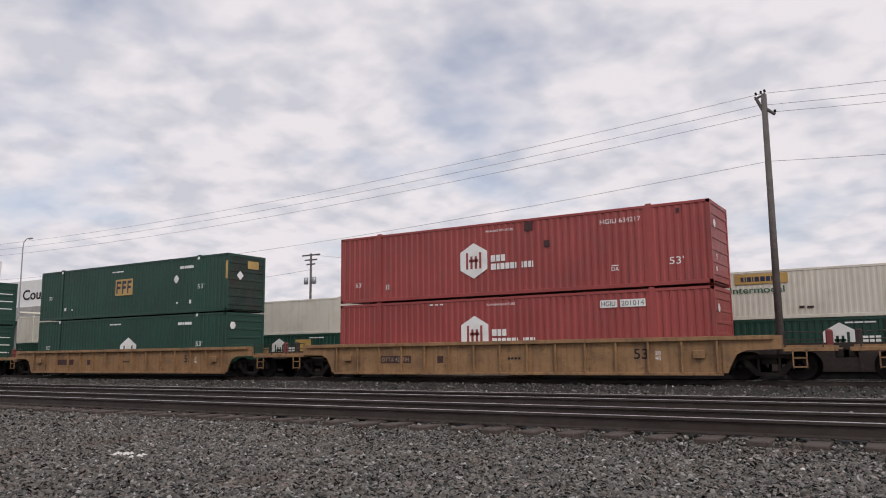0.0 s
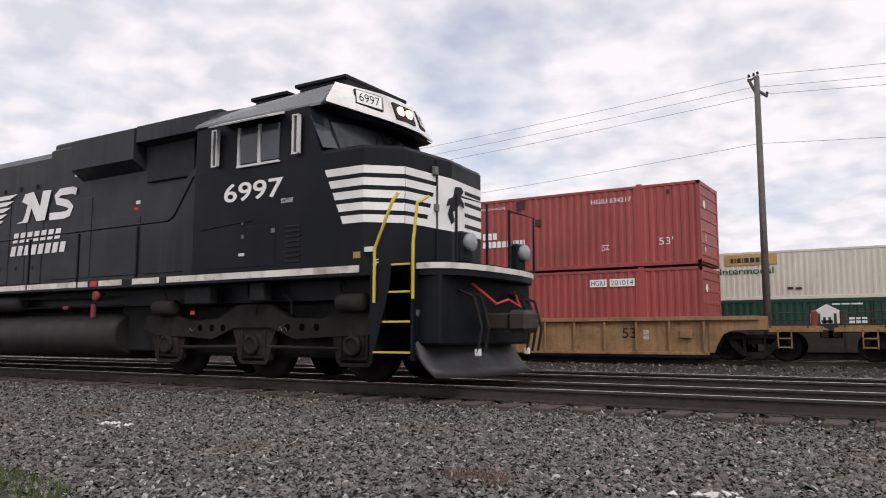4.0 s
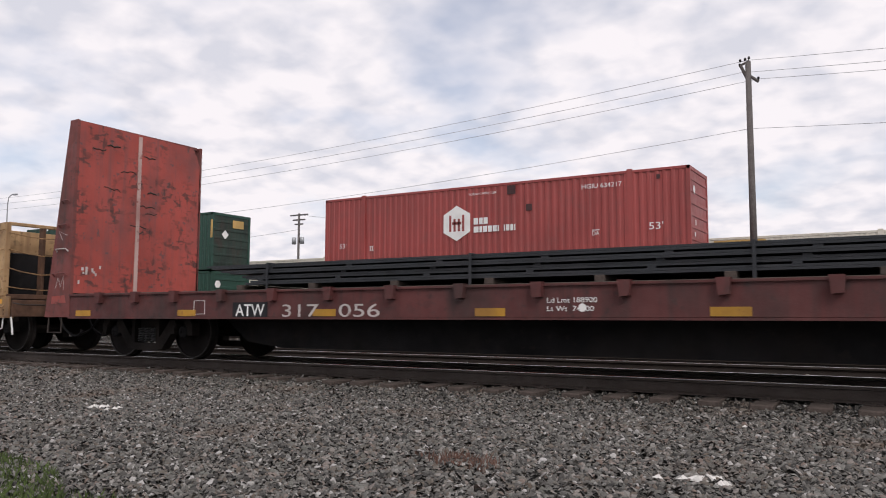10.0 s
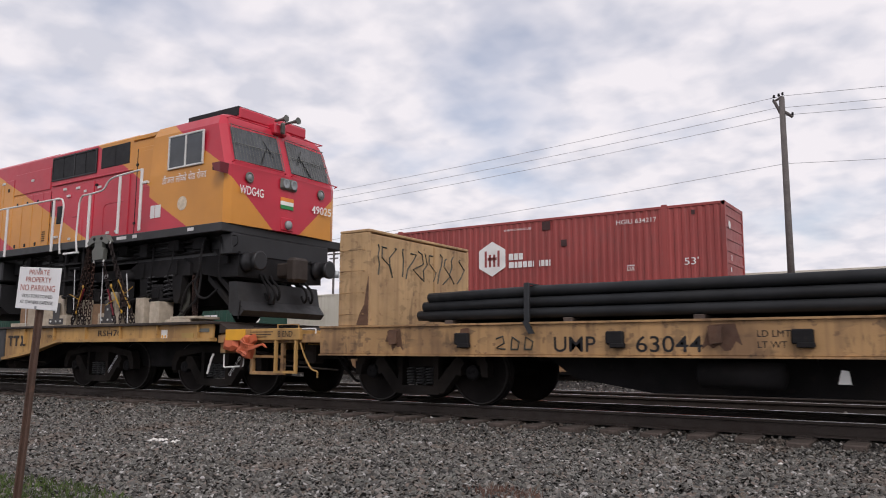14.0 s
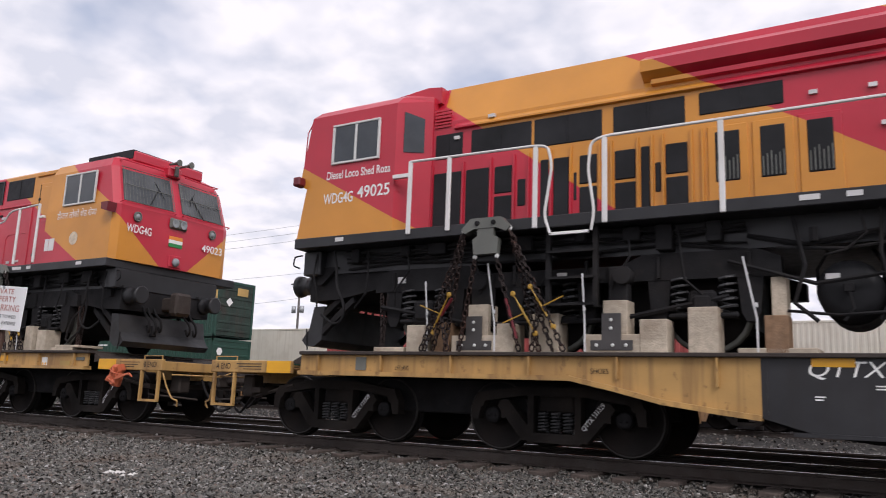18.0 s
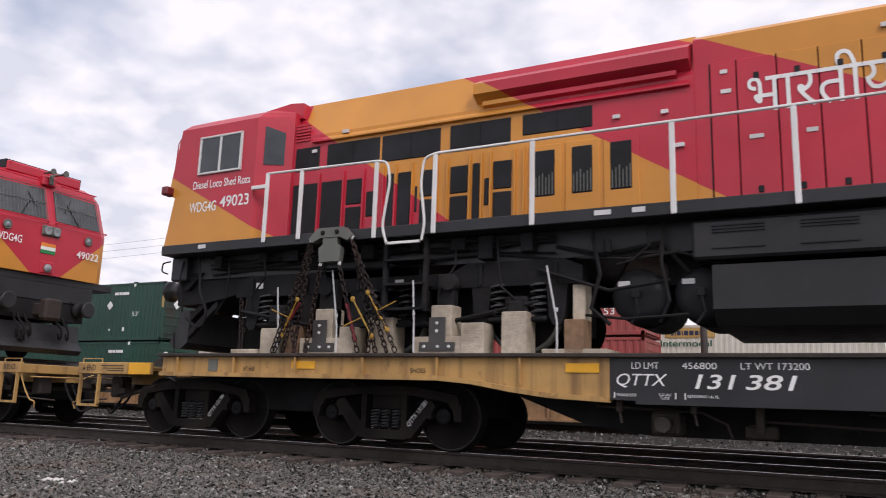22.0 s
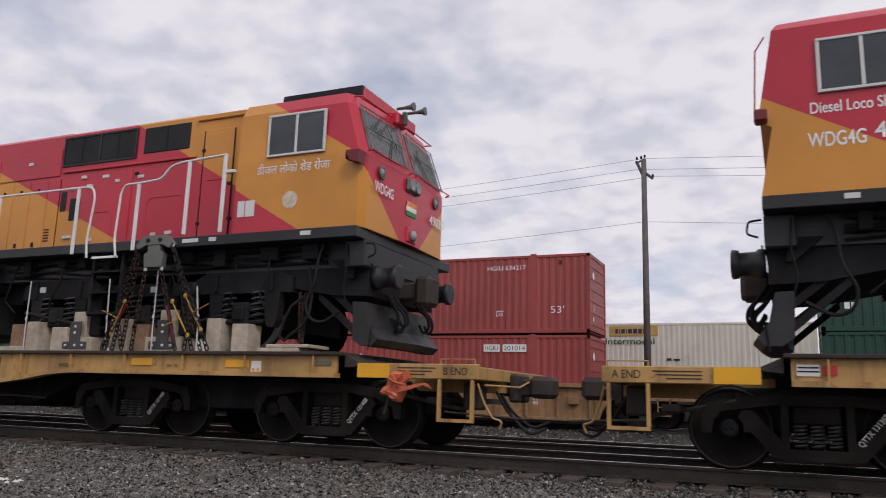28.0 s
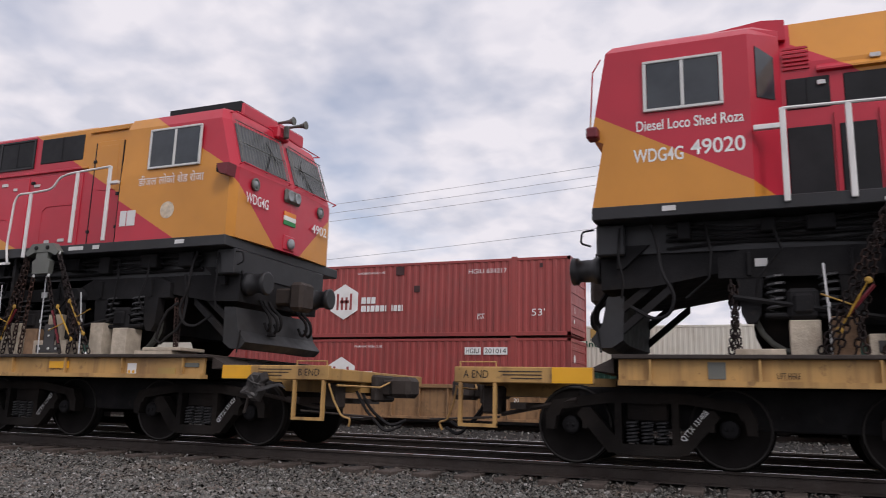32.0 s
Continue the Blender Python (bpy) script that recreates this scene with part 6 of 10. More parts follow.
# ---- timber blocks, brackets, chains and straps that hold each locomotive ----
def load_fixings():
    made = []

    def wood(x0, x1, z1, y0=-1.42, y1=-1.1, mat=M_TIMBER, z0=1.25, label="pale sawn timber block on the deck", name="timber_block"):
        ob = solid(name, Shape().box(x0, x1, y0, y1, z0, z1, 0.008), mat, label, "timber block", group="timber blocks under the load")
        made.append(ob)
        return ob
    for x0, x1, z1, y0, mt in ((-6.82, -6.5, 1.70, -1.35, M_TIMBER2), (-6.33, -6.05, 1.73, -1.45, M_TIMBER), (-5.72, -5.38, 1.63, -1.47, M_TIMBER), (-4.52, -4.14, 1.76, -1.4, M_TIMBER), (-3.94, -3.68, 1.66, -1.45, M_TIMBER2),
                               (-2.62, -2.36, 1.74, -1.4, M_TIMBER), (-2.10, -1.82, 1.65, -1.46, M_TIMBER), (-18.35, -18.05, 1.62, -1.45, M_TIMBER), (-17.95, -17.7, 1.66, -1.4, M_TIMBER2), (-16.52, -16.12, 1.74, -1.4, M_TIMBER),
                               (-15.08, -14.76, 1.64, -1.47, M_TIMBER), (-14.53, -14.2, 1.77, -1.45, M_TIMBER), (-13.72, -13.48, 1.66, -1.45, M_TIMBER2), (-16.95, -16.7, 1.62, -1.46, M_TIMBER)):
        wood(x0, x1, z1, y0, y0 + 0.32, mt, label="pale sawn timber block on the deck" if mt is M_TIMBER else "reddish timber block on the deck")
    for x0, x1, z0, z1 in ((-1.65, -0.95, 1.25, 1.31), (-1.5, -0.8, 1.31, 1.36), (-14.0, -13.2, 1.25, 1.31), (-7.0, -6.4, 1.25, 1.33), (-18.9, -18.4, 1.25, 1.32)):
        wood(x0, x1, z1, -1.45, -0.9, M_TIMBER, z0, "timber plank lying on the deck", "timber_plank")
    made.append(solid("timber_post", Shape().box(-13.66, -13.5, -1.3, -1.05, 1.66, 2.1, 0.008), M_TIMBER, "tall timber post wedged under the bogie", "timber block"))
    for xc in (-5.17, -3.36, -17.26, -15.4):
        base = thing("timber_bracket", "timber crib with a bolted steel plate", "timber bracket", group="bolted timber brackets")
        part("base_timber", Shape().box(xc - 0.36, xc + 0.34, -1.46, -1.12, 1.25, 1.47, 0.008), M_TIMBER, base)
        part("upright_timber", Shape().box(xc - 0.14, xc + 0.16, -1.42, -1.14, 1.47, 1.88, 0.008), M_TIMBER, base)
        pl = part("steel_plate", Shape().box(xc - 0.14, xc + 0.10, -1.474, -1.455, 1.29, 1.72, 0.006).box(xc - 0.28, xc + 0.24, -1.472, -1.457, 1.28, 1.40, 0.004), M_PLATE, base, "dull bolted steel plate")
        for dx, dz in ((-0.02, 1.64), (-0.02, 1.54), (-0.2, 1.34), (0.0, 1.34), (0.16, 1.34)):
            part("bolt", Shape().lathe([(0, 0.022), (-0.015, 0.02), (-0.02, 0.001)], (xc + dx, -1.473, dz), "y", 8), M_FRAME, pl, "bright bolt head")
        made.append(base)
    for xc in (-3.50, -17.03):
        lug = thing("lifting_bracket", "grey steel lifting bracket with shackles", "lifting bracket", group="lifting brackets")
        part("bracket_head", Shape().prism([(xc - 0.36, 2.84), (xc - 0.22, 2.98), (xc + 0.22, 2.98), (xc + 0.36, 2.84), (xc + 0.30, 2.78), (xc + 0.16, 2.84), (xc - 0.16, 2.84), (xc - 0.30, 2.78)], "y", -1.70, -1.58), M_GREY, lug, "grey bracket head")
        part("bracket_body", Shape().prism([(xc - 0.12, 2.86), (xc + 0.12, 2.86), (xc + 0.12, 2.74), (xc + 0.19, 2.70), (xc + 0.17, 2.50), (xc - 0.17, 2.50), (xc - 0.19, 2.70), (xc - 0.12, 2.74)], "y", -1.69, -1.60), M_GREY, lug, "grey bracket body")
        for dx, dz in ((-0.34, 2.82), (0.34, 2.82), (-0.16, 2.47), (0.16, 2.47)):
            part("shackle", Shape().lathe([(-0.01, 0.018), (0.0, 0.034), (0.01, 0.018)], (xc + dx, -1.66, dz), "y", 10), M_FRAME, lug, "bright steel shackle")
        for dx in (-0.12, 0.12):
            part("bolt", Shape().lathe([(0, 0.035), (-0.02, 0.03), (-0.025, 0.002)], (xc + dx, -1.70, 2.91), "y", 8), M_UNDER, lug, "dark bolt head")
        made.append(lug)
        # chains from the bracket to the deck
        for a, b in (((xc - 0.34, -1.66, 2.79), (xc - 1.05, -1.50, 1.27)), ((xc - 0.34, -1.64, 2.79), (xc - 0.72, -1.42, 1.27)), ((xc + 0.34, -1.66, 2.79), (xc + 1.02, -1.50, 1.27)), ((xc + 0.34, -1.64, 2.79), (xc + 0.66, -1.42, 1.27)),
                     ((xc - 0.16, -1.66, 2.44), (xc - 0.45, -1.5, 1.27)), ((xc + 0.16, -1.66, 2.44), (xc + 0.42, -1.5, 1.27)),
                     ((xc - 0.36, -1.67, 2.77), (xc - 0.88, -1.46, 1.27)), ((xc + 0.36, -1.67, 2.77), (xc + 0.86, -1.46, 1.27)), ((xc - 0.74, -1.56, 1.86), (xc - 0.62, -1.52, 1.27)), ((xc + 0.72, -1.56, 1.86), (xc + 0.60, -1.52, 1.27)),
                     ((xc - 0.62, -1.58, 2.0), (xc - 0.98, -1.53, 1.27))):
            a, b = Vector(a), Vector(b)
            L = (b - a).length
            d = (b - a) / L
            u = d.cross(Vector((0, 1, 0))).normalized()
            w = d.cross(u)
            s = Shape()
            n = int(L / 0.075)
            for k in range(n):
                t0 = L * k / n
                ax = u if k % 2 else w
                c = a + d * (t0 + L / n / 2)
                h = L / n * 0.62
                e = 0.029
                ring = [c + d * h, c + d * h * 0.6 + ax * e, c - d * h * 0.6 + ax * e, c - d * h, c - d * h * 0.6 - ax * e, c + d * h * 0.6 - ax * e]
                for p, q in zip(ring, ring[1:] + ring[:1]):
                    s.rod(p, q, 0.0115, 4, caps=False)
            made.append(solid("tie_down_chain", s, M_CHAIN, "rusty link chain tying the locomotive to the deck", "chain", group="tie-down chains"))
        for pa, pb in (((xc + 0.27, -1.60, 1.92), (xc + 0.40, -1.53, 1.42)), ((xc - 0.52, -1.60, 1.95), (xc - 0.80, -1.53, 1.62))):
            made.append(solid("red_strap", Shape().rod(pa, pb, 0.02, 6), M_CRIMSON, "red strap wound on a chain", "strap", group="red straps"))
        for dx, zt in ((-0.62, 2.0), (0.42, 1.98), (0.66, 2.06)):
            s = thing("chain_binder", "yellow ratchet chain binder with a lever", "chain binder", group="chain binders")
            sg = 1 if dx > 0 else -1
            p, q = Vector((xc + dx - sg * 0.05, -1.60, zt)), Vector((xc + dx + sg * 0.24, -1.54, zt - 0.5))
            m1, m2 = p.lerp(q, 0.28), p.lerp(q, 0.72)
            part("barrel", Shape().rod(m1, m2, 0.014, 8), M_BINDER, s, "yellow binder barrel")
            part("hook", Shape().rod(p, m1, 0.009, 6).lathe([(-0.01, 0.02), (0, 0.038), (0.01, 0.02)], tuple(p), "y", 10), M_BINDER, s, "yellow hook")
            part("hook", Shape().rod(m2, q, 0.009, 6).lathe([(-0.01, 0.02), (0, 0.038), (0.01, 0.02)], tuple(q), "y", 10), M_BINDER, s, "yellow hook")
            part("lever", Shape().rod(m1.lerp(m2, 0.5), m1.lerp(m2, 0.5) + Vector((sg * -0.28 if abs(dx) < 0.5 else sg * 0.3, -0.03, 0.12 if abs(dx) > 0.5 else -0.12)), 0.009, 6), M_BINDER, s, "binder lever")
            made.append(s)
    for x0c, x1c, yc in ((-1.07, -1.02, -1.30), (-1.02, -1.06, -1.24), (-18.92, -18.86, -1.28), (-18.84, -18.95, -1.22)):
        s = Shape()
        n = 16
        for k in range(n):
            c = Vector((x0c + (x1c - x0c) * k / n, yc, 2.05 - 0.78 * k / n))
            ax = Vector((1, 0, 0)) if k % 2 else Vector((0, 1, 0))
            up_ = Vector((0, 0, 1))
            ring = [c + up_ * 0.05, c + up_ * 0.03 + ax * 0.03, c - up_ * 0.03 + ax * 0.03, c - up_ * 0.05, c - up_ * 0.03 - ax * 0.03, c + up_ * 0.03 - ax * 0.03]
            s.pipe(ring + ring[:1], 0.011, 4)
        made.append(solid("tie_down_chain", s, M_CHAIN, "rusty link chain hanging from the locomotive's end", "chain", group="tie-down chains"))
    made.append(solid("loose_cable", Shape().pipe([(-1.02, -1.32, 2.02), (-1.2, -1.33, 1.9), (-1.3, -1.34, 1.7), (-1.36, -1.34, 1.48), (-1.28, -1.33, 1.42), (-1.18, -1.33, 1.5), (-1.0, -1.32, 1.62), (-0.9, -1.32, 1.78), (-0.88, -1.3, 2.05), (-0.95, -1.3, 2.45)], 0.022, 6), M_UNDER, "looped black cable tied at the locomotive's end", "cable"))
    for x, z1, dx in ((-6.23, 2.39, -0.04), (-4.47, 2.37, 0.0), (-3.5, 2.48, -0.03), (-2.72, 2.2, 0.05), (-13.9, 2.3, 0.12), (-17.05, 2.4, 0.1), (-15.75, 2.2, 0.02), (-18.0, 2.2, 0.03)):
        ob = solid("tie_strap", Shape().add([(x - 0.011, -1.56, z1), (x + 0.011, -1.56, z1), (x + dx + 0.011, -1.53, 1.62), (x + dx - 0.011, -1.53, 1.62), (x + dx + 0.011, -1.52, 1.26), (x + dx - 0.011, -1.52, 1.26),
                                             (x - 0.011, -1.554, z1), (x + 0.011, -1.554, z1), (x + dx + 0.011, -1.524, 1.62), (x + dx - 0.011, -1.524, 1.62), (x + dx + 0.011, -1.514, 1.26), (x + dx - 0.011, -1.514, 1.26)],
                                            [(0, 1, 2, 3), (3, 2, 4, 5), (6, 9, 8, 7), (9, 11, 10, 8), (0, 3, 9, 6), (3, 5, 11, 9), (1, 7, 8, 2), (2, 8, 10, 4)]).box(x + dx - 0.016, x + dx + 0.016, -1.548, -1.53, 1.74, 1.79, 0.004), M_STRAP, "pale webbing strap hanging from the bogie to the deck", "strap", group="tie-down straps")
        made.append(ob)
    return made


fix = load_fixings()
for x in LOCO_AT:
    for ob in fix:
        MOVERS.append((ob if x == LOCO_AT[0] else copy_thing(ob, pose(x, 0, 0)), x))


# ---- the leading diesel engine ----
M_NSBLACK = material("worn_black_engine_paint", (0.0075, 0.009, 0.012), 0.4, vary=0.3, size=0.8, dirt=(0.014, 0.0145, 0.016), dirt_amount=0.5, streak=0.4, bump=0.05, bump_size=6, gloss=0.14)
M_NSHOOD = material("faded_black_hood_paint", (0.021, 0.0235, 0.0275), 0.4, vary=0.35, size=0.7, dirt=(0.038, 0.039, 0.041), dirt_amount=0.6, streak=0.7, spot=0.25, bump=0.05, bump_size=6, gloss=0.2)
# near-black for painted holes: the shade inside is put into the colour
M_HOLE = material("unlit_black_hole", (0.004, 0.004, 0.004), 0.95, vary=0.1, gloss=0.0)
M_SCUFFED = material("scuffed_white_stripe", (0.66, 0.64, 0.60), 0.5, vary=0.1, dirt=(0.24, 0.17, 0.12), dirt_amount=0.75, dirt_size=2.2, streak=0.4, spot=0.5)
M_TANK = material("dusty_dark_tank", (0.018, 0.017, 0.016), 0.6, vary=0.25, size=0.6, dirt=(0.032, 0.028, 0.024), dirt_amount=0.6, bump=0.06, bump_size=10, gloss=0.3)
M_BOGIE = material("brown_dusted_bogie", (0.016, 0.0138, 0.013), 0.8, vary=0.35, dirt=(0.032, 0.028, 0.024), dirt_amount=0.6, bump=0.2, gloss=0.2)
M_FUELRED = material("dusty_red_fitting", (0.22, 0.022, 0.028), 0.6, vary=0.25, dirt=(0.06, 0.02, 0.02), dirt_amount=0.5)
M_HEAD = glow("lit_headlamp", (1.0, 0.62, 0.32), 2.2)
ENG_AT = -27.76


def lead_engine():
    e = thing("diesel_engine", "black six-axle freight diesel engine with white stripes pulling the train", "locomotive", pose(ENG_AT, 0, 0))
    # cab, nose and roof
    plan = [(-4.6, -1.5), (-1.09, -1.5), (-0.66, -1.1), (-0.55, 0.0), (-0.66, 1.1), (-1.09, 1.5), (-4.6, 1.5)]
    nose = part("nose", loft([[(x, y, z) for x, y in plan] for z in (1.66, 3.32)] + [[(x - (0.03 if x > -2 else 0), y * 0.985, 3.37) for x, y in plan], [(x - (0.16 if x > -2 else 0), y * 0.93, 3.40) for x, y in plan]]), M_NSBLACK, e, "black short nose with a wide cab base")
    cabin = [[(-4.6, -1.5, 3.25), (-1.85, -1.5, 3.25), (-1.70, -1.3, 3.28), (-1.62, 0, 3.28), (-1.70, 1.3, 3.28), (-1.85, 1.5, 3.25), (-4.6, 1.5, 3.25)],
             [(-4.6, -1.48, 4.1), (-2.15, -1.48, 4.1), (-2.05, -1.25, 4.1), (-1.98, 0, 4.1), (-2.05, 1.25, 4.1), (-2.15, 1.48, 4.1), (-4.6, 1.48, 4.1)],
             [(-4.6, -1.1, 4.46), (-2.4, -0.9, 4.48), (-2.35, -0.6, 4.48), (-2.3, 0, 4.48), (-2.35, 0.6, 4.48), (-2.4, 0.9, 4.48), (-4.6, 1.1, 4.46)]]
    cab_ = part("cab", loft(cabin), M_NSBLACK, e, "black wide cab with a sloping roof")
    # roof sheet: the grey base colour stands in for sky sheen
    part("roof_skin", loft([[(-4.62, -1.53, 4.08), (-1.95, -1.47, 4.09), (-1.95, 1.47, 4.09), (-4.62, 1.53, 4.08)], [(-4.62, -1.51, 4.13), (-1.93, -1.45, 4.14), (-1.93, 1.45, 4.14), (-4.62, 1.51, 4.13)], [(-4.62, -1.04, 4.44), (-2.0, -1.06, 4.54), (-2.0, 1.06, 4.54), (-4.62, 1.04, 4.44)]]), material("grey_roof_sheen", (0.10, 0.105, 0.11), 0.3, vary=0.15, dirt=(0.05, 0.05, 0.05)), cab_, "sloping roof sheet with sky sheen painted grey")
    # white brow: chamfered corners with the number boards, lamps between them
    low = [(-1.84, -1.46, 4.13), (-1.40, -0.42, 4.00), (-1.37, 0.0, 3.99), (-1.40, 0.42, 4.00), (-1.84, 1.46, 4.13)]
    top = [(-1.99, -1.08, 4.56), (-1.58, -0.42, 4.47), (-1.56, 0.0, 4.47), (-1.58, 0.42, 4.47), (-1.99, 1.08, 4.56)]
    brow = part("brow", loft([low, [(x - 0.01, y * 0.995, z + 0.04) for x, y, z in low], top]), M_WHITE, e, "white brow over the windscreens")
    # black sheet that puts the shade under the white brow into colour
    part("brow_shade", loft([[(-2.3, -1.44, 4.06), (-1.84, -1.43, 4.10), (-1.44, -0.4, 3.97), (-1.44, 0.4, 3.97), (-1.84, 1.43, 4.10), (-2.3, 1.44, 4.06)], [(-2.3, -1.44, 4.12), (-1.9, -1.43, 4.14), (-1.5, -0.4, 4.02), (-1.5, 0.4, 4.02), (-1.9, 1.43, 4.14), (-2.3, 1.44, 4.12)]]), M_NSBLACK, brow, "dark underside of the brow")
    for side in (-1, 1):
        a, b = Vector((low[0][0], side * 1.46, 4.13)), Vector((low[1][0], side * 0.42, 4.0))
        c, d = Vector((top[0][0], side * 1.08, 4.56)), Vector((top[1][0], side * 0.42, 4.47))

        def on(u, w):
            return (a.lerp(b, u)).lerp(c.lerp(d, u), w)
        p, q, rr = on(0.44, 0.30), on(0.88, 0.30), on(0.88, 0.80)
        ux = ((q - p) if side < 0 else (p - q)).normalized()
        up_ = (rr - q).normalized()
        out = ux.cross(up_).normalized()
        o = p if side < 0 else q
        up_ = out.cross(ux)
        m = Matrix((( ux.x, -out.x, up_.x, o.x), (ux.y, -out.y, up_.y, o.y), (ux.z, -out.z, up_.z, o.z), (0, 0, 0, 1)))
        w, h = (q - p).length, (rr - q).length
        nb = part("number_board", Shape().box(-0.03, w + 0.03, -0.03, 0.02, -0.03, h + 0.03, 0.02), M_GRILLE, brow, "number board with a dark frame", m)
        part("board_face", Shape().box(0, w, -0.034, -0.02, 0, h, 0.006), M_LETTER, nb, "pale number board face")
        part("lettering", letters("6997", h * 0.66, w * 0.8, 0.0, 0.0, M_GRILLE), M_GRILLE, nb, "", pose(w * 0.1, -0.037, h * 0.17))
    part("headlamp_housing", Shape().prism([(-1.48, 4.09), (-1.39, 4.09), (-1.49, 4.37), (-1.60, 4.37)], "y", -0.26, 0.26), M_GRILLE, brow, "headlamp housing")
    for y in (-0.12, 0.12):
        part("headlamp", Shape().lathe([(0, 0.09), (0.04, 0.085), (0.05, 0.001)], (-1.46, y, 4.23), "x", 16), M_HEAD, brow, "lit warm headlamp", smooth=True)
    for y in (-0.75, 0.75):
        part("ditch_lamp", Shape().lathe([(0, 0.12), (0.1, 0.13), (0.12, 0.1), (0.13, 0.001)], (0.20, y * 1.12, 1.95), "x", 16), M_LENS, e, "round ditch lamp", smooth=True)
        part("lamp_bracket", Shape().box(0.08, 0.22, y * 1.12 - 0.14, y * 1.12 + 0.14, 1.66, 2.1, 0.03), M_NSBLACK, e, "lamp bracket")
    for sy in (-1, 1):
        q = [(-1.675, sy * 1.24, 3.36), (-1.60, sy * 0.06, 3.36), (-1.925, sy * 0.06, 3.98), (-2.005, sy * 1.2, 3.98)]
        part("front_windscreen", Shape().add(q + [(x - 0.03, y, z) for x, y, z in q], [(0, 1, 2, 3), (7, 6, 5, 4), (0, 4, 5, 1), (1, 5, 6, 2), (2, 6, 7, 3), (3, 7, 4, 0)]), M_SCREEN, cab_, "front windscreen, reflected sky painted as grey")
        part("wiper", Shape().rod((-1.62, sy * 0.55, 3.38), (-1.80, sy * 0.25, 3.75), 0.012, 5).rod((-1.70, sy * 0.45, 3.5), (-1.86, sy * 0.15, 3.86), 0.016, 5), M_GRILLE, cab_, "black wiper")
    part("corner_screen", Shape().add([(-1.84, -1.512, 3.42), (-1.705, -1.315, 3.42), (-2.04, -1.27, 3.95), (-2.12, -1.492, 3.95), (-1.86, -1.49, 3.42), (-1.73, -1.30, 3.42), (-2.06, -1.25, 3.95), (-2.14, -1.47, 3.95)], [(0, 1, 2, 3), (7, 6, 5, 4), (0, 4, 5, 1), (1, 5, 6, 2), (2, 6, 7, 3), (3, 7, 4, 0)]), M_GLASS, cab_, "dark corner window")
    for a, b in ((-3.55, -3.16), (-3.10, -2.72)):
        part("side_window", Shape().box(a, b, -1.515, -1.48, 3.36, 3.93, 0.01), M_GLASS, cab_, "dark sliding side window")
    part("window_post", Shape().box(-3.15, -3.10, -1.535, -1.49, 3.34, 3.95), M_FRAME, cab_, "bright window post")
    part("window_post", Shape().box(-3.60, -3.555, -1.53, -1.49, 3.34, 3.95), M_FRAME, cab_, "bright window post")
    part("window_sill", Shape().box(-3.6, -2.7, -1.54, -1.49, 3.30, 3.335), M_FRAME, cab_, "pale sill rail")
    for a in (-4.12, -2.38):
        s = Shape().box(a, a + 0.02, -1.60, -1.53, 3.36, 3.97).box(a + 0.10, a + 0.12, -1.60, -1.53, 3.36, 3.97).box(a, a + 0.12, -1.60, -1.53, 3.95, 3.97).box(a, a + 0.12, -1.60, -1.53, 3.36, 3.38)
        part("wind_deflector", s, M_FRAME, cab_, "framed wind deflector")
        part("deflector_glass", Shape().box(a + 0.02, a + 0.10, -1.57, -1.56, 3.38, 3.95), M_GLASS, cab_, "deflector glass")
    part("sun_shade", Shape().prism([(-1.48, 4.06), (-1.82, 3.93), (-1.83, 3.95), (-1.48, 4.10)], "x", -3.95, -2.65), M_FRAME, cab_, "pale folding sun shade")
    for a, b, z in ((-4.0, -3.25, 4.70), (-3.0, -2.0, 4.76)):
        part("roof_unit", Shape().box(a, b, -0.8, 0.8, 4.45, z, 0.03).box(a - 0.06, b + 0.02, -0.84, 0.84, z - 0.06, z, 0.01), M_NSBLACK, e, "black air-conditioning unit on the cab roof")
    part("roof_rail", Shape().pipe([(-2.25, -0.55, 4.5), (-2.2, -0.55, 4.62), (-1.98, -0.15, 4.62), (-1.98, -0.15, 4.5)], 0.012, 5), M_FRAME, e, "thin roof grab rails")
    # nose stripes: side, chamfer and front, as plain white bands with black between
    for k in range(5):
        z1 = 3.07 - 0.176 * k
        z0 = z1 - 0.112
        xs0 = -1.80 + 0.075 * k
        part("white_stripe", Shape().add([(xs0, -1.504, z1), (xs0 + 0.045, -1.504, z0), (-1.09, -1.504, z0), (-1.09, -1.504, z1), (-0.656, -1.106, z0), (-0.656, -1.106, z1)], [(0, 1, 2, 3), (3, 2, 4, 5)]), M_LETTER, nose, "white nose stripe")
        part("white_stripe", Shape().add([(-0.654, -1.10, z1), (-0.654, -1.10, z0), (-0.583, -0.38 - 0.07 * k, z0), (-0.583, -0.34 - 0.07 * k, z1)], [(0, 1, 2, 3)]), M_LETTER, nose, "white nose stripe")
        part("white_stripe", Shape().add([(-0.654, 1.10, z1), (-0.654, 1.10, z0), (-0.59, 0.45, z0), (-0.59, 0.45, z1)], [(3, 2, 1, 0)]), M_LETTER, nose, "white nose stripe")
        part("white_stripe", Shape().add([(-0.656, 1.106, z1), (-0.656, 1.106, z0), (-1.09, 1.504, z0), (-1.09, 1.504, z1)], [(0, 1, 2, 3)]), M_LETTER, nose, "white nose stripe")
    part("white_panel", Shape().add([(-0.60, -0.66, 2.255), (-0.546, 0.0, 2.255), (-0.588, 0.45, 2.255), (-0.588, 0.45, 3.07), (-0.546, 0.0, 3.07), (-0.578, -0.34, 3.07)], [(0, 1, 4, 5), (1, 2, 3, 4)]), M_LETTER, nose, "white panel on the nose")
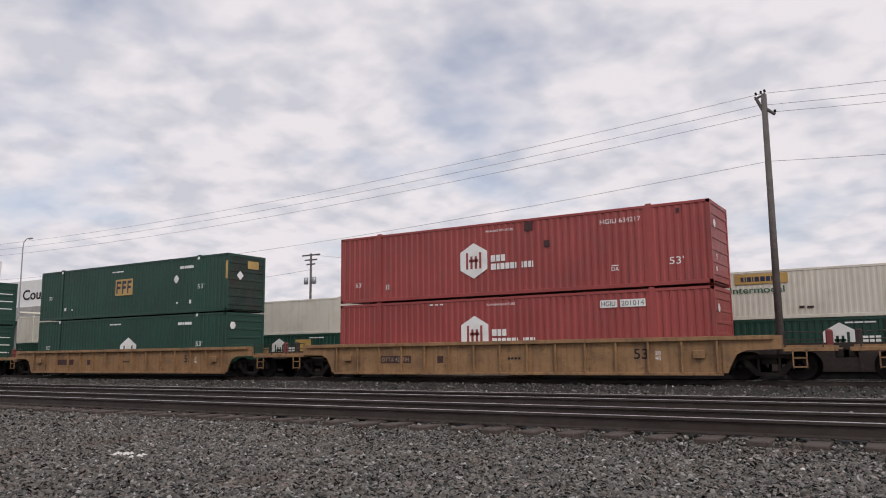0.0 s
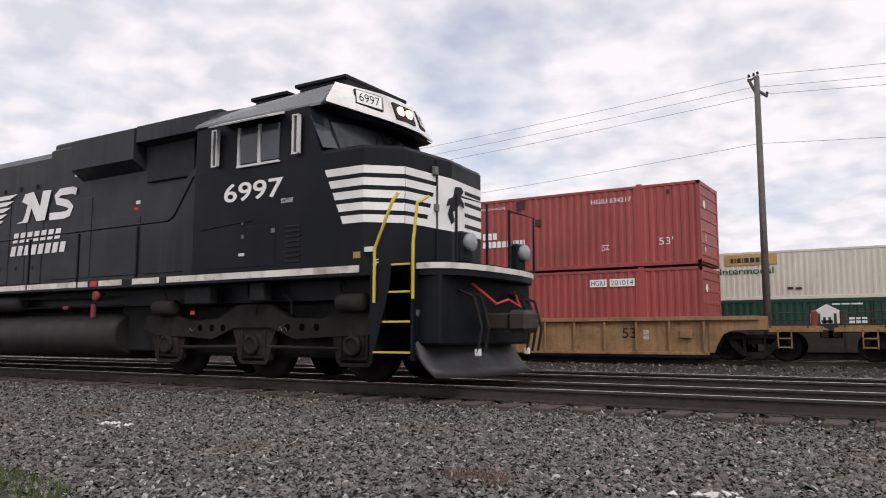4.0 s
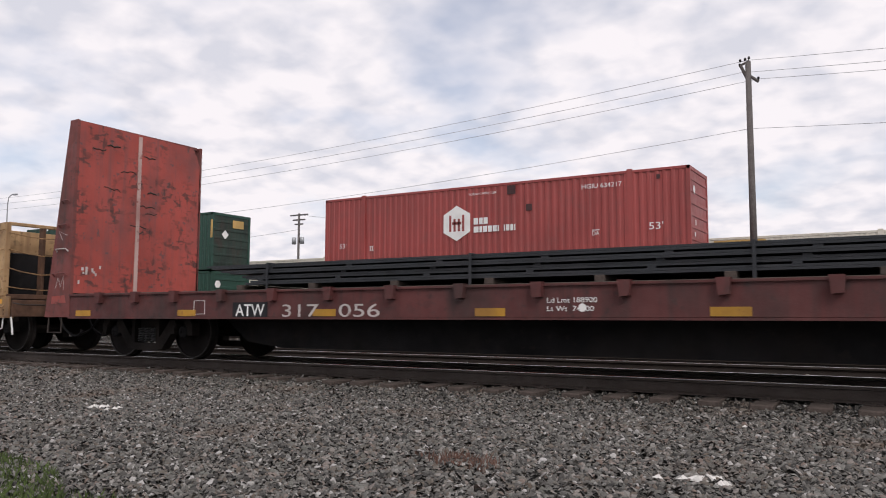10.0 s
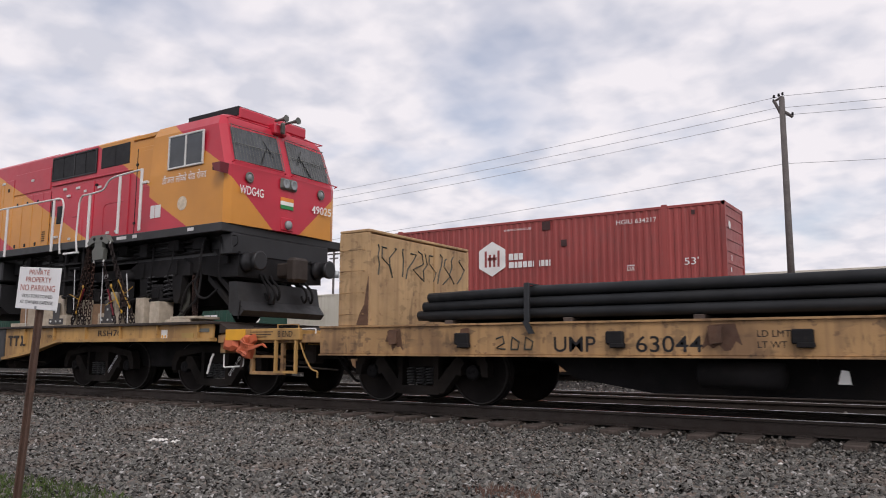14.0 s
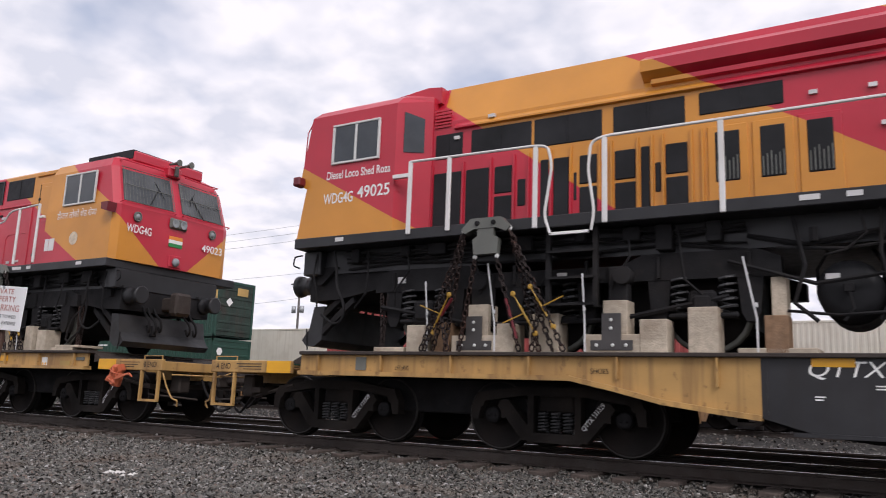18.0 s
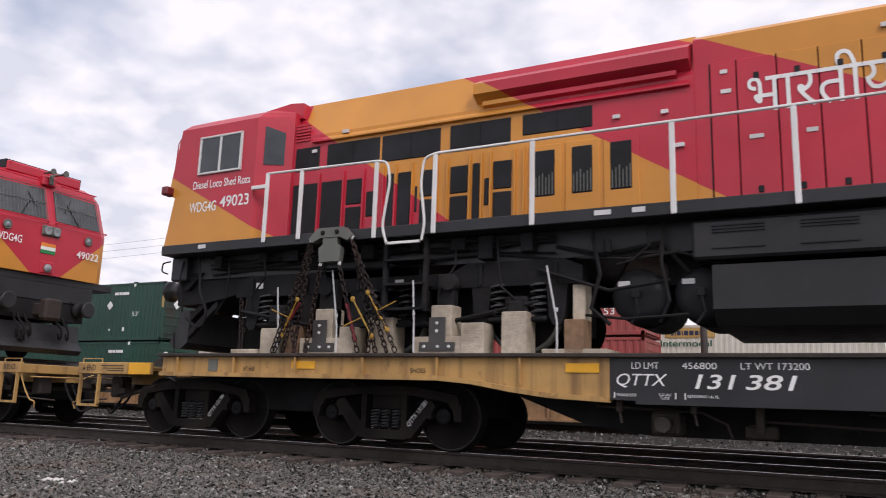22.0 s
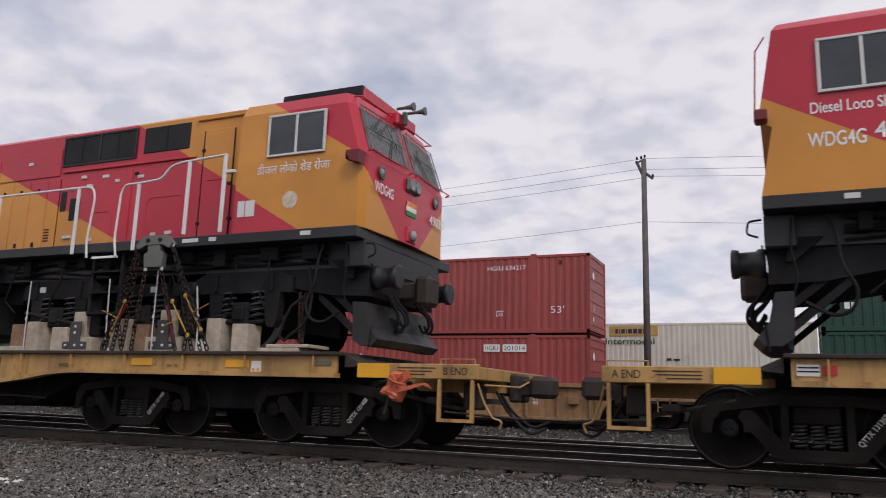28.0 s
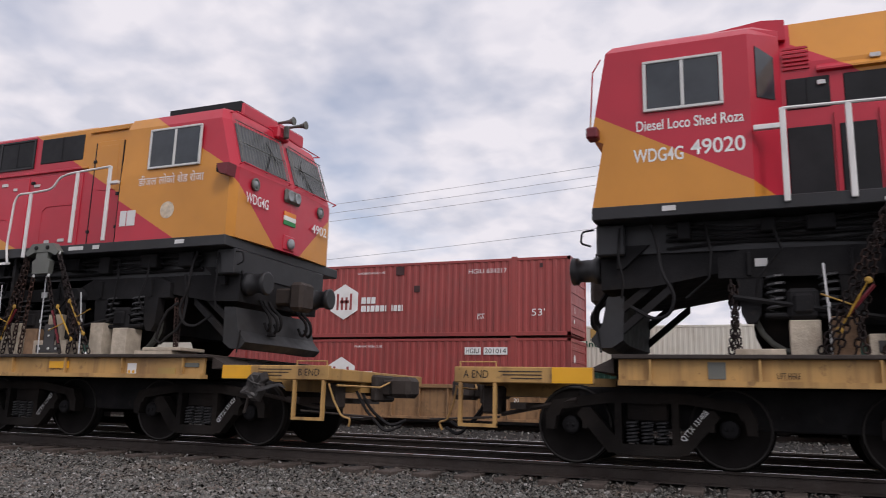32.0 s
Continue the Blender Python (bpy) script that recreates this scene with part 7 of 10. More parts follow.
    # a dark rearing shape on the panel, plain
    part("nose_emblem", Shape().prism([(0.26, 2.98), (0.10, 2.96), (0.04, 2.80), (-0.10, 2.74), (-0.16, 2.62), (-0.05, 2.66), (-0.12, 2.50), (-0.02, 2.36), (0.06, 2.42), (0.02, 2.56), (0.14, 2.62), (0.22, 2.72), (0.36, 2.66), (0.34, 2.74), (0.24, 2.82), (0.34, 2.92)], "x", -0.553, -0.538), M_NSBLACK, nose, "plain dark emblem on the panel")
    part("nose_door", Shape().box(-0.62, -0.565, -0.40, -0.36, 1.7, 3.3, 0.01), M_NSBLACK, nose, "nose door edge")
    part("door_hinge", Shape().box(-0.60, -0.53, -0.50, -0.40, 3.05, 3.18, 0.01).box(-0.60, -0.53, -0.46, -0.38, 2.5, 2.62, 0.01), M_GREY, nose, "door latch")
    write("6997", -3.89, -1.506, 2.77, 0.30, M_LETTER, e, width=1.27, bold=0.014)
    part("panel_seam", Shape().pipe([(-4.41, -1.507, 2.37), (-3.7, -1.507, 2.42), (-3.25, -1.507, 2.44)], 0.009, 4), M_BOGIE, e, "rusty seam along the cab side")
    for x, z, w, h in ((-3.47, 2.38, 0.03, 0.05), (-3.47, 2.17, 0.05, 0.06), (-2.84, 2.22, 0.08, 0.07)):
        part("cab_latch", Shape().box(x, x + w, -1.52, -1.5, z, z + h, 0.006), M_GREY, e, "small worn latch")
    part("cab_sticker", Shape().box(-3.53, -3.40, -1.509, -1.5, 1.90, 1.945), M_LABEL, e, "small white sticker")
    part("cab_sticker", Shape().box(-1.25, -1.13, -1.509, -1.5, 1.75, 1.84), M_OLDCARD, e, "faded notice sticker")
    part("chalk_mark", Shape().pipe([(-4.95, -1.225, 0.74), (-4.92, -1.225, 0.80), (-4.86, -1.225, 0.74), (-4.80, -1.225, 0.80)], 0.006, 4), M_GREY, e, "chalk marks on the truck frame")
    part("chalk_mark", Shape().pipe([(-2.92, -1.225, 0.74), (-2.88, -1.225, 0.82), (-2.84, -1.225, 0.74), (-2.78, -1.225, 0.80), (-2.74, -1.225, 0.75)], 0.006, 4), M_GREY, e, "chalk marks on the truck frame")
    part("valve_tag", Shape().box(-4.82, -4.72, -1.31, -1.3, 1.02, 1.08), M_RED, e, "small red and white tag")
    write("SD60E", -2.66, -1.506, 2.66, 0.07, M_LETTER, e, width=0.25, shear=0.2)
    write("F", -0.86, -1.506, 1.62, 0.10, M_LETTER, e)
    for x, z, w in ((-3.25, 1.88, 0.14), (-1.06, 1.83, 0.16), (-6.85, 3.13, 0.12), (-8.85, 3.87, 0.16), (-9.4, 2.3, 0.2), (-11.4, 2.18, 0.16), (-14.0, 3.02, 0.2), (-14.1, 3.9, 0.18), (-17.45, 3.1, 0.26), (-17.0, 3.1, 0.28), (-16.5, 3.1, 0.12), (-16.0, 3.1, 0.12), (-15.5, 3.1, 0.12), (-18.9, 2.32, 0.12), (-18.2, 2.0, 0.12), (-19.35, 2.0, 0.1)):
        part("sticker", Shape().box(x, x + w, -1.506 if x > -5 else -0.842, -1.49 if x > -5 else -0.83, z, z + 0.07), M_LABEL, e, "small white or pink sticker")
    for x in (-17.35, -6.9, -16.35):
        part("sticker", Shape().box(x, x + 0.13, -0.846, -0.83, 3.02, 3.07), M_RED, e, "small red sticker")
    # cab side door outline and louvres
    part("cab_panel", Shape().box(-4.3, -2.75, -1.508, -1.49, 1.72, 2.36, 0.006), M_NSBLACK, e, "flush equipment door under the cab window")
    s = Shape()
    for k in range(8):
        s.box(-2.55, -2.25, -1.515, -1.49, 1.76 + 0.075 * k, 1.785 + 0.075 * k)
    part("louvre", s, M_GRILLE, e, "row of louvres in the cab side")
    # long hood
    def hood(x0, x1, hw, z1, name, label, cut=0.2):
        return part(name, Shape().prism([(-hw, 1.66), (hw, 1.66), (hw, z1 - cut), (hw - cut * 1.3, z1), (-hw + cut * 1.3, z1), (-hw, z1 - cut)], "x", x0, x1), M_NSHOOD, e, label)
    h1 = hood(-9.7, -4.5, 0.84, 4.60, "forward_hood", "black hood with intakes behind the cab", 0.1)
    h2 = hood(-19.55, -9.7, 0.83, 4.59, "engine_hood", "long black engine hood with doors", 0.22)
    part("hood_end", loft([[(-19.54, -0.83, z), (-19.54, 0.83, z), (-19.80, 0.45, z), (-19.80, -0.45, z)] for z in (1.66, 4.30)] + [[(-19.54, -0.6, 4.58), (-19.54, 0.6, 4.58), (-19.68, 0.4, 4.52), (-19.68, -0.4, 4.52)]]), M_NSHOOD, h2, "glossy black hood end with cut corners")
    part("end_number_board", Shape().add([(-19.60, -0.79, 3.62), (-19.77, -0.53, 3.62), (-19.77, -0.53, 3.92), (-19.60, -0.79, 3.92)], [(0, 1, 2, 3)]), M_LABEL, h2, "pale number board on the cut corner")
    part("brake_blister", Shape().prism([(-0.83, 3.74), (-1.12, 3.92), (-1.12, 4.50), (-0.95, 4.58), (-0.83, 4.58)], "x", -8.55, -6.62), M_NSHOOD, h1, "overhanging black blister")
    # no real recess: a dark box paints the shade of the intake
    part("dark_intake", Shape().box(-6.5, -5.22, -0.90, -0.82, 3.50, 4.2, 0.01), M_GRILLE, h1, "dark box standing for the shaded intake")
    part("blister_top", Shape().prism([(-0.83, 4.16), (-1.12, 4.22), (-1.12, 4.52), (-0.95, 4.58), (-0.83, 4.58)], "x", -6.55, -4.5), M_NSHOOD, h1, "overhang above the intake")
    part("intake_cheek", Shape().prism([(-5.15, 3.40), (-4.5, 3.9), (-4.5, 1.66), (-5.15, 1.66)], "y", -1.1, -0.84), M_NSHOOD, h1, "sloping black cheek beside the intake")
    part("roof_step", Shape().box(-9.75, -8.55, -0.75, 0.75, 4.5, 4.68, 0.04), M_NSHOOD, h1, "raised roof hatch")
    for x0, x1 in ((-19.5, -16.97), (-16.93, -14.42)):
        g = part("radiator_grille", Shape().box(x0, x1, -0.872, -0.82, 3.46, 4.30, 0.03), M_GRILLE, h2, "black radiator grille")
        part("grille_frame", Shape().box(x0, x1, -0.89, -0.85, 3.42, 3.47), M_NSHOOD, g, "lower grille frame")
        part("grille_frame", Shape().box(x0, x1, -0.89, -0.85, 4.29, 4.34), M_NSHOOD, g, "upper grille frame")
    for x in (-18.35, -16.75, -15.2):
        f = part("roof_fan", Shape().lathe([(0, 0.60), (0.10, 0.60), (0.17, 0.5), (0.20, 0.3), (0.21, 0.02)], (x, 0, 4.585), "z", 28), M_NSHOOD, e, "round roof fan", smooth=True)
        part("fan_ring", Shape().lathe([(0.09, 0.605), (0.12, 0.61), (0.15, 0.55), (0.12, 0.53)], (x, 0, 4.585), "z", 28), M_GREY, f, "worn fan ring", smooth=True)
    xd = -14.2
    while xd < -10.0:
        part("hood_door", Shape().box(xd + 0.012, xd + 0.60, -0.846, -0.82, 1.75, 3.28 if xd < -12.4 else 3.7, 0.008), M_NSHOOD, h2, "flush engine-room door")
        part("latch", Shape().box(xd + 0.28, xd + 0.34, -0.86, -0.84, 2.05, 2.13, 0.006), M_GRILLE, h2, "small dark latch")
        part("latch", Shape().box(xd + 0.28, xd + 0.34, -0.86, -0.84, 3.76, 3.86, 0.006), M_GRILLE, h2, "small dark latch")
        xd += 0.62
    for a, b, z1 in ((-16.95, -16.35, 3.2), (-16.33, -15.75, 3.2), (-15.73, -15.15, 3.2), (-18.2, -17.55, 3.15), (-9.55, -8.2, 3.4), (-8.1, -6.7, 2.9), (-6.6, -5.4, 3.2), (-14.95, -14.5, 3.3)):
        part("hood_door", Shape().box(a, b, -0.856, -0.82, 1.8, z1, 0.008), M_NSHOOD, e, "flush hood door")
    s = Shape()
    for k in range(7):
        s.box(-19.2, -18.35, -0.85, -0.83, 1.75 + 0.07 * k, 1.775 + 0.07 * k)
    part("louvre", s, M_GRILLE, e, "louvre at the hood end")
    for k in range(5):
        z = 3.34 - 0.15 * k
        part("white_stripe", Shape().add([(-19.555, -0.84, z), (-19.555, -0.84, z - 0.09), (-19.28 - 0.06 * k, -0.84, z - 0.09), (-19.24 - 0.06 * k, -0.84, z)], [(0, 1, 2, 3)]), M_LETTER, e, "white stripe at the rear corner")
        part("white_stripe", Shape().add([(-19.545, -0.834, z - 0.09), (-19.804, -0.455, z - 0.09), (-19.804, -0.455, z), (-19.545, -0.834, z)], [(0, 1, 2, 3)]).box(-19.806, -19.80, -0.45, 0.45, z - 0.09, z), M_LETTER, e, "white stripe on the hood end")
    part("rear_bell", Shape().lathe([(0, 0.05), (-0.1, 0.08), (-0.16, 0.12), (-0.17, 0.01)], (-19.78, -0.42, 4.05), "x", 14).rod((-19.78, -0.3, 3.55), (-19.95, -0.5, 3.3), 0.015, 5), M_NSBLACK, e, "rear lamp and bracket")
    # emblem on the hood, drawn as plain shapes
    def slab(pts):
        return Shape().add([(x, -0.868, z) for x, z in pts], [tuple(range(len(pts)))])
    for k in range(5):
        z1 = 3.71 - 0.135 * k
        x0 = -13.30 - 0.05 * k
        part("white_bar", slab([(x0, z1), (x0 - 0.03, z1 - 0.09), (-11.15 - 0.10 * k, z1 - 0.09), (-10.85 - 0.12 * k, z1)]), M_LETTER, e, "white bar of the emblem")
    for pts in ([(-10.86, 3.06), (-10.60, 3.10), (-10.52, 3.22), (-10.44, 3.44), (-10.66, 3.52), (-10.56, 3.68), (-10.24, 3.70), (-9.98, 3.36), (-9.90, 3.69), (-9.60, 3.68), (-9.78, 3.06), (-10.08, 3.06), (-10.30, 3.36), (-10.40, 3.06)],):
        part("emblem_block", slab(pts), M_LETTER, e, "cream emblem shape")
    path = [(-8.72, 3.56), (-8.85, 3.60), (-9.28, 3.60), (-9.40, 3.52), (-9.36, 3.42), (-9.00, 3.34), (-8.88, 3.25), (-8.95, 3.14), (-9.10, 3.11), (-9.62, 3.12)]
    edge = []
    for k, (u, w) in enumerate(path):
        (ua, wa), (ub, wb) = path[max(k - 1, 0)], path[min(k + 1, len(path) - 1)]
        q = math.hypot(ub - ua, wb - wa)
        edge.append((-(wb - wa) / q * 0.085, (ub - ua) / q * 0.075))
    ribbon = [(u + a_, -0.868, w + b_) for (u, w), (a_, b_) in zip(path, edge)] + [(u - a_, -0.868, w - b_) for (u, w), (a_, b_) in zip(path, edge)]
    part("emblem_block", Shape().add(ribbon, [(k, k + 1, len(path) + k + 1, len(path) + k) for k in range(len(path) - 1)]), M_LETTER, e, "cream emblem shape")
    for z0, z1, x0, n in ((2.64, 2.85, -10.93, 7), (2.36, 2.57, -11.0, 8)):
        for k in range(n):
            a = x0 + 0.255 * k
            part("name_bar", slab([(a, z0), (a + 0.18, z0), (a + 0.23, z1), (a + 0.05, z1)]), M_LETTER, e, "white bar in place of a name")
    # walkway, sill stripe, handrails
    part("walkway", Shape().box(-19.9, -0.75, -1.5, 1.5, 1.50, 1.66, 0.01).box(-19.9, -0.5, -1.1, 1.1, 1.2, 1.52), M_NSBLACK, e, "black walkway and frame")
    xs2 = [-19.25, -18.5, -17.7, -16.7, -15.3, -14.25, -13.1, -11.9, -10.6, -9.2, -7.55, -7.2]
    for a, b in zip(xs2, xs2[1:]):
        part("sill_stripe", Shape().box(a + 0.03, b - 0.03, -1.508, -1.495, 1.55, 1.65), M_SCUFFED, e, "white reflective sill stripe")
    for a, b, mt in ((-7.15, -6.95, M_RED), (-6.9, -6.25, M_SCUFFED), (-5.95, -5.25, M_SCUFFED), (-5.2, -4.4, M_SCUFFED), (-4.4, -2.4, M_SCUFFED), (-2.4, -1.15, M_SCUFFED)):
        part("sill_stripe", Shape().box(a, b, -1.512, -1.495, 1.55, 1.65), mt, e, "scuffed sill stripe")
    for x in (-18.5, -17.7, -16.7, -15.3, -14.25, -13.1, -11.9, -10.6, -9.2, -7.6, -5.9):
        part("rail_stanchion", Shape().box(x - 0.02, x + 0.02, -1.5, -1.46, 1.66, 2.55), M_NSBLACK, e, "black handrail stanchion")
    part("handrail", Shape().pipe([(-19.3, -1.48, 2.55), (-5.1, -1.48, 2.60), (-4.95, -1.48, 2.68), (-4.5, -1.48, 3.3)], 0.02, 6), M_NSBLACK, e, "long black handrail")
    part("fuel_fitting", Shape().lathe([(0, 0.09), (-0.06, 0.09), (-0.08, 0.06)], (-6.98, -1.45, 1.38), "y", 14), M_FUELRED, e, "round red fuel cut-off", smooth=True)
    part("fuel_filler", Shape().box(-7.12, -7.04, -1.5, -1.42, 0.98, 1.24, 0.02), M_FUELRED, e, "red fuel filler")
    part("fuel_filler", Shape().box(-8.05, -7.9, -1.46, -1.4, 1.15, 1.22, 0.02), M_FUELRED, e, "small red valve")
    # tank and reservoirs
    part("fuel_tank", loft([[(x, k * cy_, 0.69 + k * cz_) for cy_, cz_ in ([(-1.42 * abs(math.cos(a)) ** 0.55 * (1 if math.cos(a) > 0 else -1), 0.45 * abs(math.sin(a)) ** 0.75 * (1 if math.sin(a) > 0 else -1)) for a in (2 * math.pi * i / 28 for i in range(28))])] for x, k in ((-13.45, 0.9), (-13.38, 1.0), (-6.95, 1.0), (-6.78, 0.97), (-6.7, 0.88))]), M_TANK, e, "long dusty dark fuel tank", smooth=True)
    part("air_reservoir", Shape().lathe([(0, 0.08), (0.06, 0.17), (3.75, 0.17), (3.81, 0.08)], (-13.46, -1.25, 1.32), "x", 18), M_TANK, e, "long dark air reservoir", smooth=True)
    part("tank_bracket", Shape().box(-6.9, -5.7, -1.0, 1.0, 0.4, 1.3, 0.03), M_UNDER, e, "dark gear between the tank and the truck")
    part("tank_bracket", Shape().box(-14.55, -13.5, -1.0, 1.0, 0.4, 1.3, 0.03), M_UNDER, e, "dark gear between the tank and the truck")
    part("pipe_run", Shape().pipe([(-9.7, -1.3, 1.4), (-7.5, -1.3, 1.38), (-7.0, -1.3, 1.42)], 0.03, 6).pipe([(-13.0, -1.2, 1.2), (-6.6, -1.2, 1.22)], 0.02, 5), M_UNDER, e, "pipes above the tank")
    # three-axle trucks
    for xc, d in ((-3.48, 1), (-16.73, -1)):
        t = part("truck", Shape().prism([(xc - 2.6, 0.80), (xc - 2.55, 1.02), (xc - 1.8, 1.0), (xc - 1.4, 0.92), (xc - 0.75, 0.95), (xc - 0.35, 1.16), (xc + 0.35, 1.16), (xc + 0.75, 0.95), (xc + 1.4, 0.92), (xc + 1.8, 1.0), (xc + 2.55, 1.02), (xc + 2.6, 0.80),
                                        (xc + 2.3, 0.68), (xc + 1.6, 0.66), (xc + 0.9, 0.62), (xc + 0.4, 0.80), (xc - 0.4, 0.80), (xc - 0.9, 0.62), (xc - 1.6, 0.66), (xc - 2.3, 0.68)], "y", -1.22, -1.06).box(xc - 2.2, xc + 2.2, 0.95, 1.2, 0.66, 0.98).box(xc - 0.4, xc + 0.4, -1.1, 1.1, 0.75, 1.1), M_BOGIE, e, "brown-dusted cast truck frame")
        part("motor_block", Shape().box(xc - 2.5, xc + 2.5, -0.92, 0.92, 0.34, 1.2, 0.05), M_UNDER, t, "dark motors between the wheels")
        # raised black discs stand in for shaded holes
        for dx in (-1.19, -0.91, -0.65, 0.75, 1.04, 1.33):
            part("casting_hole", Shape().lathe([(0, 0.055), (-0.006, 0.055)], (xc + dx, -1.22, 0.8), "y", 12), M_HOLE, t, "dark hole in the casting")
        for dx in (-1.6, -0.2, 0.55, 1.7):
            part("air_pipe", Shape().pipe([(xc + dx, -1.12, 1.5), (xc + dx + 0.08, -1.2, 1.3), (xc + dx + 0.25, -1.2, 1.2), (xc + dx + 0.3, -1.24, 1.0)], 0.018, 5), M_UNDER, t, "bent air pipe")
        for dx in (-2.01, 0.0, 2.01):
            x = xc + dx
            w = part("wheelset", Shape().lathe([(-0.95, 0.09), (-0.84, 0.1), (-0.83, 0.45), (-0.80, 0.508), (-0.74, 0.512), (-0.70, 0.535), (-0.69, 0.45), (-0.68, 0.1), (0.68, 0.1), (0.69, 0.45), (0.70, 0.535), (0.74, 0.512), (0.8, 0.508), (0.83, 0.45), (0.84, 0.1), (0.95, 0.09)], (0, 0, 0), "y", 26), M_WHEEL, t, "dark steel wheelset", (x, 0, 0.508), True)
            SPINNERS.append((w, x, 0.508))
            part("pedestal", Shape().prism([(x - 0.50, 0.80), (x - 0.40, 0.62), (x - 0.33, 0.30), (x - 0.26, 0.23), (x + 0.26, 0.23), (x + 0.33, 0.30), (x + 0.40, 0.62), (x + 0.50, 0.80)], "y", -1.18, -1.07), M_BOGIE, t, "cast pedestal round the axle end")
            # raised black strip stands in for a shaded slot
            part("pedestal_slot", Shape().box(x - 0.24, x + 0.24, -1.186, -1.15, 0.285, 0.325, 0.006), M_HOLE, t, "dark slot under the journal")
            part("pedestal_liner", Shape().box(x - 0.27, x - 0.22, -1.21, -1.15, 0.34, 0.76, 0.01).box(x + 0.22, x + 0.27, -1.21, -1.15, 0.34, 0.76, 0.01), M_BOGIE, t, "upright pedestal liner")
            part("journal_box", Shape().box(x - 0.2, x + 0.2, -1.2, -1.02, 0.36, 0.70, 0.03).lathe([(0, 0.16), (-0.06, 0.15), (-0.08, 0.11), (-0.05, 0.1)], (x, -1.2, 0.53), "y", 16), M_BOGIE, t, "journal box with a round cover", smooth=True)
        for dx in (-2.0, 2.05):
            part("brake_cylinder", Shape().lathe([(-0.25, 0.1), (-0.22, 0.14), (0.22, 0.14), (0.25, 0.08)], (xc + dx, -1.28, 1.14), "x", 14), M_BOGIE, t, "brake cylinder", smooth=True)
        part("brake_rod", Shape().rod((xc - 1.75, -1.16, 0.48), (xc - 0.35, -1.16, 0.50), 0.035, 6).rod((xc + 0.35, -1.16, 0.50), (xc + 1.75, -1.16, 0.48), 0.035, 6), M_BOGIE, t, "brake rod")
        part("sand_box", Shape().box(xc - 1.4, xc - 0.8, -1.4, -1.2, 1.18, 1.46, 0.02), M_UNDER, e, "black sand box")
        part("sand_box", Shape().box(xc + 0.1, xc + 0.4, -1.4, -1.2, 1.2, 1.5, 0.02), M_UNDER, e, "small black sand box")
        part("sand_pipe", Shape().pipe([(xc - 1.5, -1.3, 1.3), (xc - 1.9, -1.32, 1.25), (xc - 2.0, -1.3, 1.4)], 0.015, 5), M_UNDER, e, "bent sand pipe")
    # end steps and platforms
    def bow(xf, d, grow):
        half = [(0.0, 1.4), (0.22, 1.4), (0.44, 1.26), (0.57, 0.95), (0.64, 0.5), (0.66, 0.0)]
        half = [(xf + d * (u + grow * (u > 0)), w + grow) for u, w in half]
        return [(u, -w) for u, w in half] + [(u, w) for u, w in reversed(half[:-1])]
    for xe, d, wide in ((-0.95, 1, 0.7), (-19.35, -1, 0.62)):
        w = part("step_well", Shape().box(xe - 0.02, xe + d * 0.03, -1.48, -0.7, 0.34, 1.66).box(xe + d * 0.66, xe + d * 0.70, -1.48, -0.7, 0.34, 1.66).box(xe, xe + d * 0.7, -0.78, -0.7, 0.34, 1.66), M_NSBLACK, e, "black step well")
        for z, u in ((0.46, 0.06), (0.87, 0.22), (1.27, 0.32), (1.64, 0.36)):
            part("step", Shape().box(xe, xe + d * 0.68, -1.49, -0.8, z - 0.03, z), M_NSBLACK, w, "black step tread")
            part("step_edge", Shape().box(xe + d * u, xe + d * 0.66, -1.512, -1.49, z - 0.022, z + 0.004), M_SAFETY, w, "yellow step edge")
        part("step_guard", Shape().prism([(xe, 0.40), (xe + d * 0.05, 0.40), (xe + d * 0.30, 1.3), (xe + d * 0.34, 1.62), (xe, 1.62)], "y", -1.487, -1.46), M_NSBLACK, w, "black plate beside the steps")
        part("side_handrail", Shape().pipe([(xe + d * 0.08, -1.52, 1.12), (xe + d * 0.08, -1.52, 1.86), (xe + d * 0.36, -1.50, 2.5), (xe + d * 0.42, -1.45, 2.62)], 0.022, 6), M_SAFETY, e, "yellow curved handrail")
        part("side_handrail", Shape().pipe([(xe + d * (wide + 0.02), -1.52, 1.16), (xe + d * (wide + 0.02), -1.52, 1.9), (xe + d * (wide + 0.06), -1.48, 2.45), (xe + d * (wide + 0.16), -1.35, 2.55)], 0.022, 6), M_SAFETY, e, "yellow curved handrail")
        xf = xe + d * wide
        part("end_platform", Shape().prism(bow(xf, d, 0.0), "z", 1.48, 1.66), M_NSBLACK, e, "black end platform with a bowed front")
        part("platform_edge", Shape().prism(bow(xf, d, 0.015), "z", 1.565, 1.645), M_SCUFFED, e, "white platform edge")
        for y in (-1.2, 0.35):
            part("end_railing", Shape().pipe([(xf + d * 0.5, y, 1.66), (xf + d * 0.5, y, 2.55), (xf + d * 0.5, y + 0.85, 2.55), (xf + d * 0.5, y + 0.85, 1.66)], 0.022, 6), M_NSBLACK, e, "black end railing")
        part("pilot", Shape().box(xf - d * 0.1, xf + d * 0.35, -1.35, 1.35, 0.55, 1.5, 0.03), M_NSBLACK, e, "black pilot plate")
        prof = ((1.02, 0.02), (0.85, -0.03), (0.62, -0.02), (0.40, 0.07), (0.24, 0.20), (0.12, 0.36))
